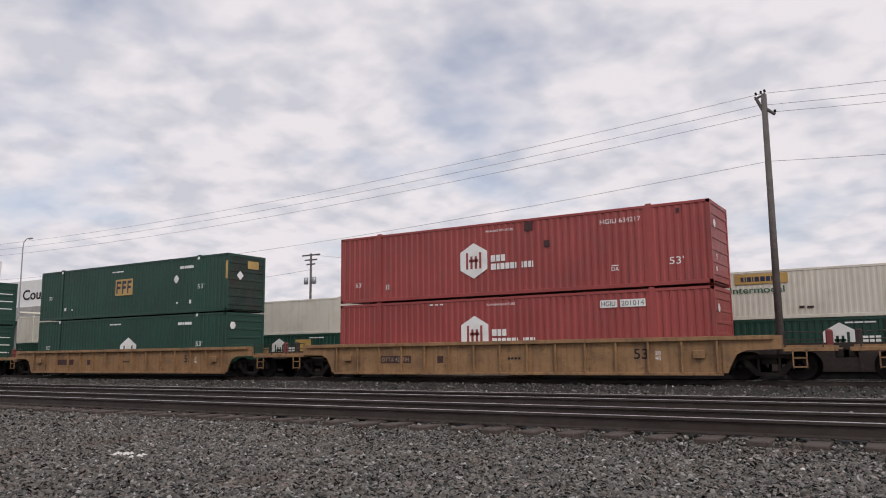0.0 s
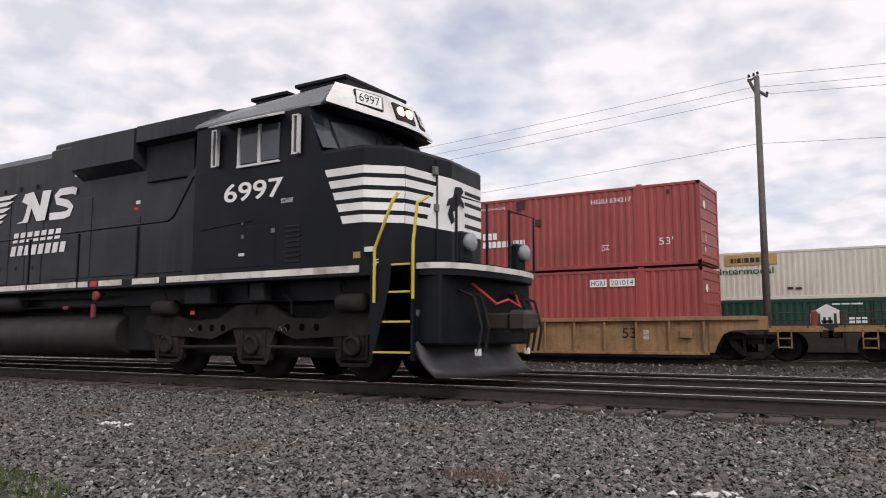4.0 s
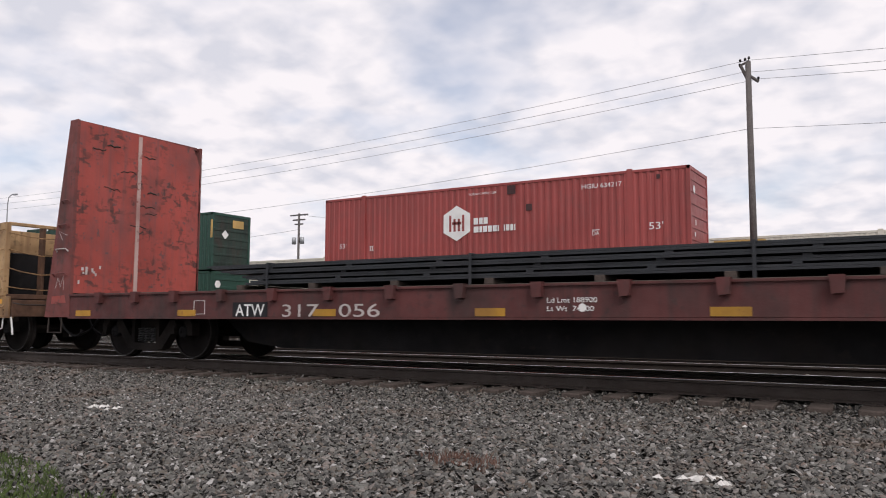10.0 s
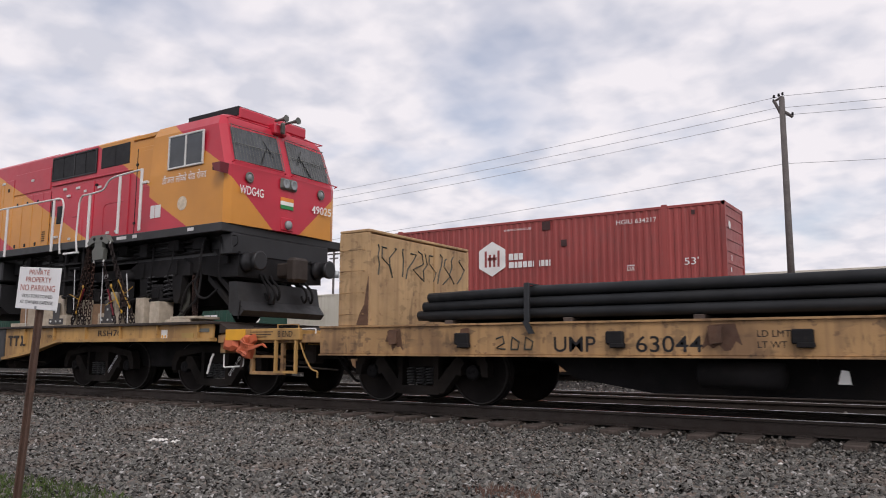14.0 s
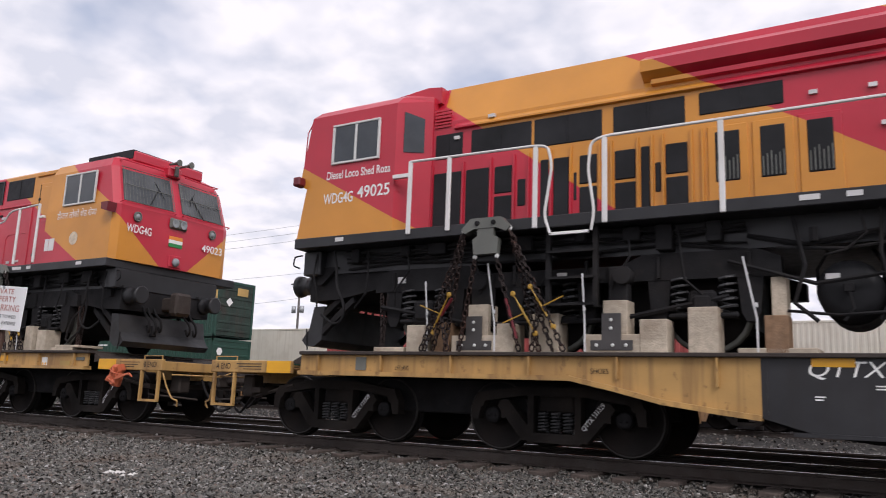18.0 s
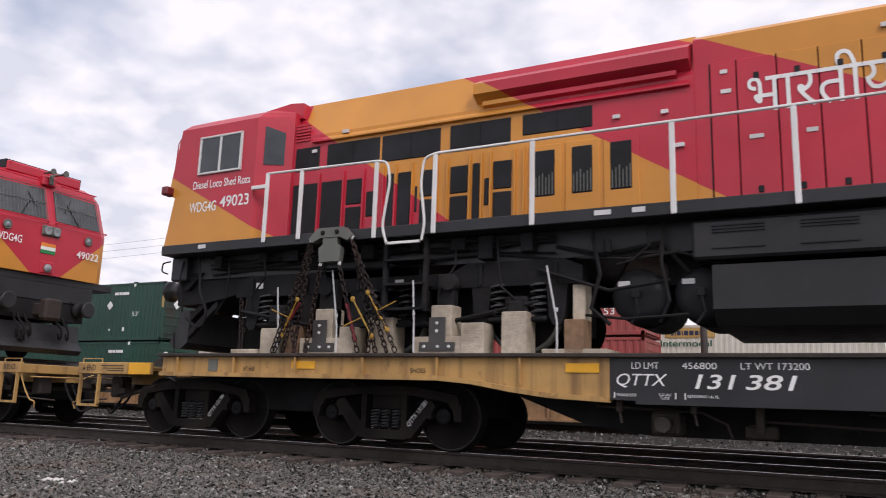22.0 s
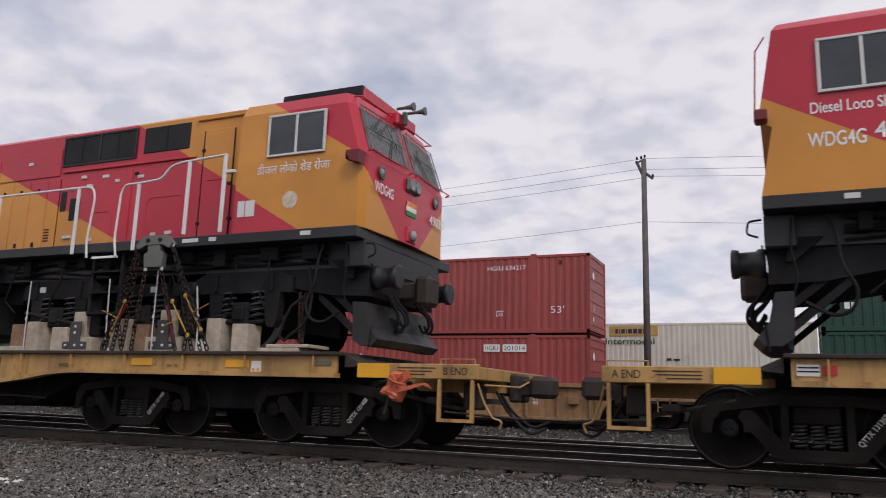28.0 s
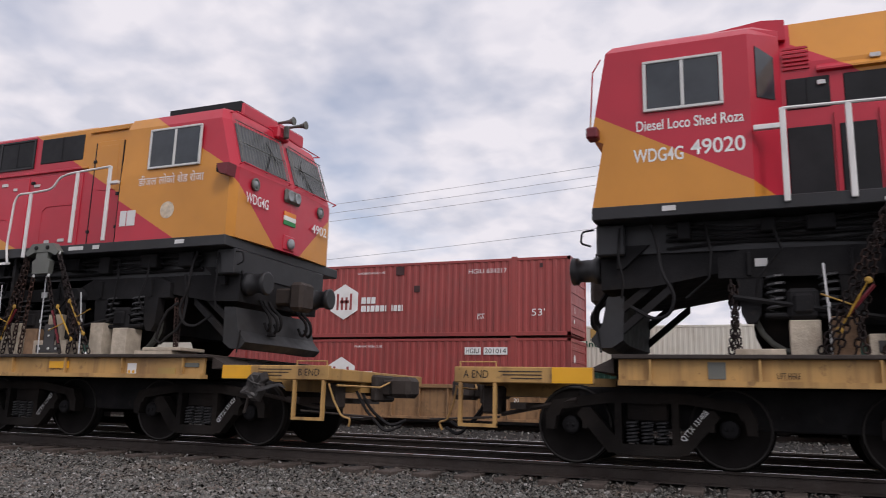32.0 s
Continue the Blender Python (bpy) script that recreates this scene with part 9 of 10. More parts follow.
    for z, sag in ((1.24, 0.03), (1.62, 0.05), (2.02, 0.02), (2.42, 0.04)):
        part("ladder_rung", Shape().pipe(rounded([(7.74, -1.42, z), (7.74, -1.475, z - 0.01), (7.95, -1.48, z - sag), (8.17, -1.475, z + 0.01), (8.18, -1.42, z + 0.02)], 0.03), 0.011, 5), M_OCHRE, b, "bent ladder rung")
    for z, sag in ((1.30, 0.05), (1.68, 0.12), (2.05, 0.10), (2.38, 0.07)):
        part("ladder_rung", Shape().pipe([(8.24, -1.36, z), (8.27, -1.1, z - sag * 0.6), (8.28, -0.7, z - sag), (8.27, 0.2, z - sag * 0.4), (8.27, 0.9, z - sag * 0.7), (8.24, 1.4, z)], 0.011, 5), M_OCHRE, b, "long bent cross rung")
    # trailing bulkhead: a sheeted wall
    b2 = part("bulkhead", Shape().box(-6.46, -6.40, -1.36, 1.36, 1.13, 2.52, 0.01), M_BLEACHED, c, "sheeted yellow bulkhead with sprayed marks")
    for y in (-1.42, 1.36):
        part("side_plate", Shape().box(-6.98, -6.40, y, y + 0.06, 1.13, 2.54, 0.01), M_BLEACHED, b2, "rusting yellow side plate")
        part("corner_rust", Shape().prism([(-6.62, 1.135), (-6.39, 1.135), (-6.392, 1.9), (-6.43, 1.7), (-6.47, 1.45), (-6.56, 1.3)], "y", y - 0.003, y + 0.001), M_RUST, b2, "rust eating up the corner")
    part("top_rail", Shape().box(-6.98, -6.40, -1.42, 1.42, 2.545, 2.59, 0.01), M_BLEACHED, b2, "yellow top rail")
    part("sheet_seam", Shape().box(-6.40, -6.392, 0.30, 0.34, 1.15, 2.50), M_OCHRE, b2, "welded seam in the sheet")
    for z in (1.3, 1.62, 1.95, 2.27):
        part("ladder_rung", Shape().pipe([(-6.90, -1.42, z), (-6.90, -1.48, z), (-6.48, -1.48, z), (-6.48, -1.42, z)], 0.011, 5), M_OCHRE, b2, "ladder rung")
    rnd = random.Random(11)
    for k in range(12):
        y = -1.2 + 0.21 * k
        pts = [(-6.397, y, 2.42 - rnd.uniform(0, 0.1))]
        for q in range(4):
            pts.append((-6.397, y + rnd.uniform(-0.14, 0.16), 2.36 - 0.14 * q - rnd.uniform(0, 0.05)))
        part("sprayed_mark", Shape().pipe(pts, 0.014, 4), M_INK, b2, "loose dark sprayed stroke")
    # sprayed letters on the sill
    for strokes, m in ((([(2.82, 0.74), (2.85, 1.0), (2.97, 0.75), (3.02, 1.02)], [(3.10, 0.76), (3.12, 1.0)], [(3.18, 0.75), (3.36, 1.02)], [(3.20, 1.0), (3.34, 0.74)]), M_SPRAY),
                       (([(1.72, 0.76), (1.76, 0.94), (1.83, 0.80), (1.90, 0.95)], [(1.98, 0.77), (2.0, 0.94)], [(2.06, 0.78), (2.08, 0.95), (2.16, 0.90), (2.10, 0.85), (2.18, 0.77)], [(2.32, 0.93), (2.24, 0.90), (2.31, 0.83), (2.24, 0.78)]), M_BLEACHED),
                       (([(-4.2, 0.92), (-4.1, 0.95), (-4.08, 0.86), (-4.2, 0.80), (-4.06, 0.78)], [(-3.98, 0.78), (-3.96, 0.94), (-3.86, 0.88), (-3.88, 0.78), (-3.98, 0.78)], [(-3.78, 0.78), (-3.76, 0.94), (-3.66, 0.88), (-3.68, 0.78), (-3.78, 0.78)]), M_INK)):
        for pts in strokes:
            part("sprayed_mark", Shape().pipe([(x, S - 0.001, z) for x, z in pts], 0.013, 4), m, sill, "loose sprayed stroke")
    write("UMP", -3.36, S - 0.004, 0.75, 0.19, M_GRILLE, c, width=0.56, bold=0.006)
    write("63044", -2.29, S - 0.004, 0.75, 0.19, M_GRILLE, c, width=0.78, bold=0.004)
    write("NO", 4.73, S - 0.004, 0.74, 0.16, M_WORN, c, width=0.27)
    write("LD LMT", -0.92, S - 0.004, 0.92, 0.07, M_GRILLE, c, width=0.34); write("LT WT", -0.92, S - 0.004, 0.80, 0.07, M_GRILLE, c, width=0.30)
    write("2 INCH HF COMP SHOES", 7.08, S - 0.004, 0.785, 0.045, M_GRILLE, c, width=0.54)
    part("data_panel", Shape().box(5.33, 5.72, S - 0.004, S + 0.01, 0.745, 1.02), M_GRILLE, sill, "black data panel")
    part("data_frame", Shape().box(5.33, 5.72, S - 0.008, S, 0.745, 0.757).box(5.33, 5.72, S - 0.008, S, 1.008, 1.02).box(5.33, 5.342, S - 0.008, S, 0.757, 1.008).box(5.708, 5.72, S - 0.008, S, 0.757, 1.008).box(5.53, 5.54, S - 0.008, S, 0.80, 1.008).box(5.342, 5.708, S - 0.008, S, 0.80, 0.808), M_LETTER, sill, "white frame of the data panel")
    for z in (0.95, 0.90):
        part("stencil_mark", Shape().box(5.40, 5.48, S - 0.007, S, z, z + 0.014), M_LETTER, sill, "unreadable small lettering")
    # dark oval plate; the shade inside the hand hole is painted
    part("hand_hole", Shape().prism([(6.18 + 0.27 * abs(math.cos(a)) ** 0.6 * (1 if math.cos(a) > 0 else -1), 0.94 + 0.085 * math.sin(a)) for a in (2 * math.pi * k / 18 for k in range(18))], "y", S - 0.003, S + 0.02), M_GRILLE, sill, "dark oval hand hole")
    part("reflector", Shape().box(7.74, 8.21, S - 0.004, S + 0.01, 0.965, 1.05), M_YELLOW, sill, "worn orange-yellow reflective patch")
    part("grab_iron", Shape().pipe(rounded([(7.66, S, 0.94), (7.66, S - 0.06, 0.90), (8.28, S - 0.06, 0.89), (8.28, S, 0.94)], 0.03), 0.012, 5), M_OCHRE, sill, "grab iron on the sill")
    for z in (0.84, 0.76):
        for x in (7.86, 8.28):
            part("bolt", Shape().lathe([(0, 0.018), (-0.012, 0.014)], (x, S - 0.001, z), "y", 8), M_RUST, sill, "rusty bolt")
    part("stencil_mark", Shape().box(0.72, 1.05, S - 0.004, S, 0.765, 0.785), M_GRILLE, sill, "unreadable small lettering")
    part("yellow_tag", Shape().box(1.80, 2.20, -1.26, -1.20, 0.55, 0.59, 0.006), M_OCHRE, c, "small yellow bracket under the sill")
    part("hanging_card", Shape().prism([(-0.18, 0.42), (-0.05, 0.42), (-0.07, 0.56), (-0.14, 0.57)], "y", -1.21, -1.2), M_LETTER, c, "pale tag hanging under the sill")
    part("air_reservoir", Shape().lathe([(0, 0.08), (0.05, 0.17), (0.95, 0.17), (1.0, 0.08)], (-1.7, -1.0, 0.50), "x", 14), M_UNDER, c, "dark air reservoir", smooth=True)
    for xe, d in ((x1, 1), (-9.7, -1)):
        part("end_sill", Shape().box(xe - d * 0.12, xe + d * 0.01, -1.35, 1.4, 0.71, 1.04, 0.01), M_OCHRE if d < 0 else M_RUST, c, "rusty end sill")
        part("draft_casting", Shape().box(xe, xe + d * 0.25, -0.32, 0.32, 0.70, 1.0, 0.03), M_RAIL, c, "rusty draft casting")
        part("coupler", Shape().box(xe + d * 0.2, xe + d * 0.75, -0.11, 0.11, 0.76, 0.98, 0.03).box(xe + d * 0.65, xe + d * 0.95, -0.2, 0.2, 0.72, 1.02, 0.06), M_RAIL, c, "rusty knuckle coupler")
        part("stirrup", Shape().pipe(rounded([(xe - d * 0.65, -1.41, 0.69), (xe - d * 0.66, -1.42, 0.50), (xe - d * 0.18, -1.42, 0.47), (xe - d * 0.17, -1.41, 0.69)], 0.04), 0.014, 5), M_RAILING, c, "pale stirrup step")
        part("hand_lever", Shape().pipe([(xe + d * 0.10, -1.41, 0.70), (xe + d * 0.14, -1.42, 0.62), (xe + d * 0.22, -1.43, 0.36)], 0.018, 5), M_RAILING, c, "white lever at the corner")
        part("uncoupling_lever", Shape().pipe(rounded([(xe + d * 0.05, -1.36, 0.98), (xe + d * 0.3, -1.3, 0.94), (xe + d * 0.34, -0.4, 0.94), (xe + d * 0.5, -0.15, 1.02)], 0.06), 0.014, 5), M_RAIL, c, "rusty uncoupling lever")
        for y in (-0.35, 0.3):
            part("air_hose", Shape().pipe(rounded([(xe, y, 0.74), (xe + d * 0.25, y - 0.02, 0.45), (xe + d * 0.5, y + 0.05, 0.30), (xe + d * 0.72, y + 0.1, 0.42)], 0.1), 0.024, 6), M_UNDER, c, "hanging air hose")
    for xc in (6.86, -5.70):
        truck(c, xc, 1.79)
    MOVERS.append((c, PIPE_AT))
    for xk in (-5.0, -3.2, -1.56, 0.40, 2.5, 4.47, 6.2):
        ob = solid("cross_timber", Shape().box(xk - 0.06, xk + 0.06, -1.36, 1.35, 1.11, 1.185, 0.006), M_RUST if xk in (0.40, 4.47) else M_TIE, "dark cross timber under the pipes", "timber", group="cross timbers")
        MOVERS.append((ob, PIPE_AT))
    for layer in range(3):
        for k in range(14):
            y, z = -1.28 + 0.195 * k, 1.255 + 0.145 * layer
            a, b_ = -5.55 + 0.09 * layer + 0.1 * math.sin(k * 2.1), 7.58 - 0.06 * layer + 0.06 * math.sin(k * 1.3 + layer)
            drop = 0.02 + 0.07 * layer
            pts = [(a, y, z - 0.02 * layer), (a + 1.8, y, z), (6.1, y, z), (6.7, y, z - drop * 0.35), (b_, y, z - drop)]
            ob = solid("steel_pipe", Shape().pipe(pts, 0.072, 10), M_PIPE, "long black coated pipe in a strapped stack", "pipe", group="stack of pipes", smooth=True)
            MOVERS.append((ob, PIPE_AT))
    for xk in (-3.74, 1.33, 5.58):
        ob = solid("stake", Shape().box(xk - 0.04, xk + 0.04, -1.44, -1.40, 1.13, 1.645, 0.008).prism([(xk - 0.04, 1.14), (xk + 0.04, 1.14), (xk + 0.13, 0.98), (xk + 0.05, 0.98)], "y", -1.485, -1.455).box(xk - 0.035, xk + 0.035, -1.44, 1.4, 1.624, 1.64), M_STEEL, "dark strap and bar holding the pipes", "strap", group="straps over the pipes")
        MOVERS.append((ob, PIPE_AT))
    ob = solid("loose_plank", Shape().prism([(6.74, 1.19), (6.74, 1.28), (7.2, 1.25), (7.66, 1.19), (7.66, 1.132), (7.1, 1.132)], "y", -1.415, -1.365), M_PLANK, "reddish plank wedged against the bulkhead", "plank")
    MOVERS.append((ob, PIPE_AT))




yellow_flat()


# ---- the waiting stack train ----
M_WELL = material("tan_well_car_paint", (0.29, 0.165, 0.075), 0.65, vary=0.18, dirt=(0.12, 0.07, 0.04), dirt_amount=0.6, streak=0.6, spot=0.5, bump=0.08, scrape=0.25)
M_RUSTEND = material("rusted_container_end", (0.016, 0.035, 0.026), 0.7, vary=0.3, dirt=(0.05, 0.028, 0.022), dirt_amount=0.6, streak=0.4)
M_AMBER = material("amber_logo_panel", (0.5, 0.32, 0.1), 0.5, vary=0.15, dirt=(0.3, 0.2, 0.09), dirt_amount=0.5)
M_BLUE = material("dark_blue_mark", (0.02, 0.03, 0.07), 0.5)
M_DKGREEN = material("dark_green_mark", (0.01, 0.10, 0.06), 0.5)
M_PATCH = material("dark_repair_patch", (0.05, 0.02, 0.02), 0.7)


def container(x0, yf, z0, mat, label, group="stacked containers", length=16.15, height=2.89, end_mat=None, ribs=0.28, depth=0.032, end=1):
    """A 53-foot box: corner posts, rails, corrugated side sheets, ribbed ends with bars. Its near lower corner is at x0, yf, z0."""
    c = thing("container", label, "shipping container", pose(x0, yf, z0), group=group)
    L, W, Hh = length, 2.6, height
    part("roof", Shape().box(0.05, L - 0.05, 0.03, W - 0.03, Hh - 0.06, Hh - 0.01), mat, c, "container roof")
    for z, n in ((0.0, "bottom_rail"), (Hh - 0.10, "top_rail")):
        part(n, Shape().box(0, L, 0, 0.06, z, z + (0.14 if z == 0 else 0.10), 0.008), mat, c)
        part(n, Shape().box(0, L, W - 0.06, W, z, z + 0.10, 0.008), mat, c)
    for x in (0, L - 0.14):
        for y in (0, W - 0.14):
            part("corner_post", Shape().box(x, x + 0.14, y, y + 0.14, 0, Hh, 0.008), mat, c)
    # lifting posts at the 40-foot marks
    for x in (2.03, L - 2.03 - 0.2):
        part("lift_post", Shape().box(x, x + 0.2, -0.006, 0.05, 0, Hh + 0.02, 0.008), mat, c, "proud lifting post")
        part("lift_casting", Shape().box(x, x + 0.2, -0.008, 0.12, Hh - 0.02, Hh + 0.05, 0.008), mat, c, "corner casting")
    # corrugated near side
    v, f = [], []
    x = 0.10
    prof = []
    while x < L - 0.1:
        a = ribs * 0.34
        prof += [(x, 0.012), (x + a, 0.012), (x + a + ribs * 0.16, 0.012 + depth), (x + a * 2 + ribs * 0.16, 0.012 + depth)]
        x += ribs
    prof = [p for p in prof if p[0] < L - 0.12] + [(L - 0.12, 0.012)]
    for (px_, py_) in prof:
        v += [(px_, py_, 0.12), (px_, py_, Hh - 0.09)]
    f = [(2 * i, 2 * i + 2, 2 * i + 3, 2 * i + 1) for i in range(len(prof) - 1)]
    part("side_sheet", Shape().add(v, f), mat, c, "corrugated side sheet")
    part("far_sheet", Shape().box(0.1, L - 0.1, W - 0.05, W - 0.02, 0.1, Hh - 0.08), mat, c, "far side sheet")
    part("floor_sheet", Shape().box(0.1, L - 0.1, 0.05, W - 0.05, 0.04, 0.08), mat, c, "underside")
    # ends
    em = end_mat or mat
    for xe, d in ((0.0, -1), (L, 1)):
        e = part("end_sheet", Shape().box(xe - d * 0.07, xe - d * 0.03, 0.1, W - 0.1, 0.1, Hh - 0.08), em, c, "ribbed end sheet")
        for k in range(6):
            z = 0.3 + 0.42 * k
            part("end_rib", Shape().box(xe - d * 0.035, xe - d * 0.005, 0.14, W - 0.14, z, z + 0.12, 0.01), em, e, "raised end rib")
        part("end_header", Shape().box(xe - d * 0.1, xe - d * 0.004, 0, W, Hh - 0.14, Hh, 0.008), mat, e, "end header")
    return c, L, Hh


def hex_logo(c, x, z, r, mat, inner):
    pts = [(x + r * math.sin(math.pi / 3 * k), z + r * math.cos(math.pi / 3 * k)) for k in range(6)]
    lg = part("logo_hexagon", Shape().add([(a, -0.010, b) for a, b in pts], [tuple(range(6))]), mat, c, "plain white hexagon mark")
    for dx in (-0.42, -0.14, 0.14, 0.42):
        part("logo_bar", Shape().box(x + dx * r - 0.07 * r, x + dx * r + 0.07 * r, -0.014, -0.009, z - 0.46 * r, z + 0.46 * r if abs(dx) > 0.2 else z + 0.25 * r), inner, lg, "plain bar in the mark")
    part("logo_bar", Shape().box(x - 0.3 * r, x + 0.3 * r, -0.014, -0.009, z - 0.08 * r, z + 0.08 * r), inner, lg, "plain cross bar in the mark")


def name_bars(c, rows, mat, y=-0.008, name="name_bar"):
    """Plain bars in place of a trade name: rows of (x, z, height, widths)."""
    for x, z, h, widths in rows:
        for w in widths:
            part(name, Shape().box(x, x + w, y - 0.002, y + 0.004, z, z + h), mat, c, "plain bar in place of a name")
            x += w + 0.045


HUB = ((0.0, 0.32, 0.26, (0.20, 0.16, 0.18)), (0.0, 0.0, 0.24, (0.22, 0.12, 0.17, 0.17, 0.17, 0.05)), (1.35, 0.0, 0.24, (0.05, 0.14, 0.12, 0.05)))


def hub_marks(c, x, z, mat, inner, r=0.72):
    hex_logo(c, x, z, r, mat, inner)
    name_bars(c, [(x + 0.78 + a, z - 0.42 + b, h, w) for a, b, h, w in HUB], mat)


RED_X = -22.62
YF3 = 27.18
Z_LOW, Z_UP = Z3 + 0.33, Z3 + 0.33 + 2.90 + 0.02
red_low, L, _ = container(RED_X, YF3, Z_LOW, M_REDBOX, "red corrugated container in the well of the car", height=2.83)
red_up, _, Hh = container(RED_X, YF3, Z_UP, M_REDBOX, "red corrugated container stacked on another")
for c in (red_low, red_up):
    hub_marks(c, 6.87, 1.42, M_LETTER, M_REDBOX)
    write("WARNING HIGH CUBE", 7.42, -0.009, 2.5, 0.09, M_LETTER, c, width=1.25)
    write("53'", 14.7, -0.009, 0.72, 0.26, M_LETTER, c, width=0.5); write("53'", 0.85, -0.009, 0.66, 0.2, M_LETTER, c, width=0.38)
    write("DA", 12.6, -0.009, 0.62, 0.15, M_LETTER, c, width=0.28); part("small_mark", Shape().box(12.6, 12.88, -0.01, 0, 0.80, 0.83), M_LETTER, c, "white overline")
    part("small_mark", Shape().box(2.5, 2.72, -0.01, 0, 0.68, 0.70).box(2.5, 2.72, -0.01, 0, 0.5, 0.52).box(2.52, 2.56, -0.01, 0, 0.52, 0.68).box(2.64, 2.68, -0.01, 0, 0.52, 0.68), M_LETTER, c, "small white mark")
    write("53", L + 0.004, 0.55, 0.85, 0.18, M_LETTER, c, turn=90)
    part("end_mark", Shape().lathe([(0.0, 0.16), (0.006, 0.16)], (L, 0.55, 2.1), "x", 6), M_LETTER, c, "plain white mark on the end")
    part("end_mark", Shape().box(L, L + 0.006, 0.48, 0.62, 0.45, 0.6), M_LETTER, c, "small white mark on the end")
write("HGIU 634217", 12.22, -0.009, 2.36, 0.17, M_LETTER, red_up, width=1.52)
write("HGIU", 12.17, -0.014, 2.28, 0.17, M_GRILLE, red_low, width=0.52); write("201014", 12.92, -0.014, 2.28, 0.17, M_GRILLE, red_low, width=0.82)
part("number_panel", Shape().box(12.12, 12.76, -0.010, 0, 2.23, 2.50), M_LETTER, red_low, "white panel behind the letters")
part("number_panel", Shape().box(12.87, 13.79, -0.010, 0, 2.23, 2.50), M_LETTER, red_low, "white panel behind the number")
part("white_chevrons", Shape().box(4.75, 4.9, -0.01, 0, 2.62, 2.68).box(5.0, 5.15, -0.01, 0, 2.62, 2.68).box(5.25, 5.4, -0.01, 0, 2.62, 2.68), M_LETTER, red_low, "three small white dashes")
part("repair_patch", Shape().box(9.15, 9.5, -0.012, 0, 2.42, 2.76), M_PATCH, red_up, "dark repair patch")
part("repair_patch", Shape().box(9.95, 10.2, -0.012, 0, 1.72, 1.98, 0.01), M_PATCH, red_up, "dark round scuff")
part("repair_patch", Shape().box(15.0, 15.12, -0.012, 0, 2.5, 2.66), M_PATCH, red_up, "dark scuff")

GRN_X = -46.05
gl, _, _ = container(GRN_X, YF3, Z_LOW, M_GREENBOX, "dark green container in the well of the car", height=2.84)
gu, _, _ = container(GRN_X, YF3, Z_UP, M_GREENBOX, "dark green container stacked on another with a rusted end", end_mat=M_RUSTEND)
hub_marks(gl, 8.6, 0.95, M_LETTER, M_GREENBOX, 0.8)
part("logo_panel", Shape().box(7.25, 8.75, -0.012, 0, 1.15, 2.05), M_AMBER, gu, "amber logo panel")
for a, b in ((7.35, 7.75), (7.85, 8.2), (8.3, 8.65)):
    part("logo_bar", Shape().box(a, a + 0.1, -0.016, -0.01, 1.25, 1.95).box(a, b, -0.016, -0.01, 1.8, 1.95).box(a, b - 0.05, -0.016, -0.01, 1.52, 1.66), M_BLUE, gu, "plain dark shape on the panel")
for c in (gl, gu):
    write("53'", 14.0, -0.009, 1.2, 0.24, M_LETTER, c, width=0.5); write("53'", 0.9, -0.009, 1.2, 0.2, M_LETTER, c, width=0.4)
    name_bars(c, [(12.6, 2.3, 0.14, (0.3, 0.16, 0.5)), (6.9, 2.45, 0.07, (0.3, 0.3, 0.3))], M_LETTER)
    part("small_mark", Shape().box(2.5, 2.68, -0.01, 0, 0.5, 0.68).box(3.2, 3.32, -0.01, 0, 0.5, 0.58).box(12.4, 12.52, -0.01, 0, 0.5, 0.58).box(13.4, 13.55, -0.01, 0, 0.46, 0.66), M_LETTER, c, "small white mark")
    part("post_mark", Shape().box(2.06, 2.2, -0.012, 0, 2.7, 2.84).box(13.95, 14.1, -0.012, 0, 2.7, 2.84), M_LETTER, c, "white mark on the lifting post")
part("hazard_diamond", Shape().add([(12.35, -0.012, 2.02), (12.58, -0.012, 1.78), (12.35, -0.012, 1.54), (12.12, -0.012, 1.78)], [(0, 1, 2, 3)]), M_LETTER, gu, "white diamond placard")
part("hazard_diamond", Shape().add([(L + 0.006, 0.85, 2.05), (L + 0.006, 1.08, 1.81), (L + 0.006, 0.85, 1.57), (L + 0.006, 0.62, 1.81)], [(0, 1, 2, 3)]), M_LETTER, gu, "white diamond placard on the end")
part("corner_stripe", Shape().box(L - 0.12, L + 0.004, -0.006, 0.02, 1.6, 2.5), M_AMBER, gu, "yellow corner stripe")
part("end_panel", Shape().box(L, L + 0.006, 1.35, 2.1, 2.2, 2.6), M_AMBER, gu, "amber panel on the end")
part("end_mark", Shape().lathe([(0.0, 0.2), (0.006, 0.2)], (L, 0.45, 2.2), "x", 6), M_LETTER, gl, "plain white mark on the end")
for x0, mt, lab in ((0.92, M_GREENBOX, "dark green container beyond the coupling"), (-69.5, M_GREENBOX, "dark green container farther along the train")):
    a, _, _ = container(x0, YF3, Z_LOW, mt, lab)
    b, _, _ = container(x0, YF3, Z_UP, mt, lab)
    for c in (a, b):
        name_bars(c, [(0.7, 0.7, 0.2, (0.15, 0.12)), (12.3, 2.2, 0.14, (0.3, 0.2, 0.5))], M_LETTER)
        part("end_bars", Shape().box(L, L + 0.005, 0.3, 2.3, 2.1, 2.16).box(L, L + 0.005, 0.3, 2.3, 1.6, 1.66).box(L, L + 0.005, 0.3, 2.3, 1.1, 1.16), M_LETTER, c, "pale bars on the end")


M_DULLRED = material("dull_red_housing", (0.16, 0.03, 0.028), 0.6, vary=0.2)


M_WORNTAN = material("worn_tan_lettering", (0.42, 0.33, 0.22), 0.6, vary=0.2, spot=0.5, dirt=(0.08, 0.05, 0.03))


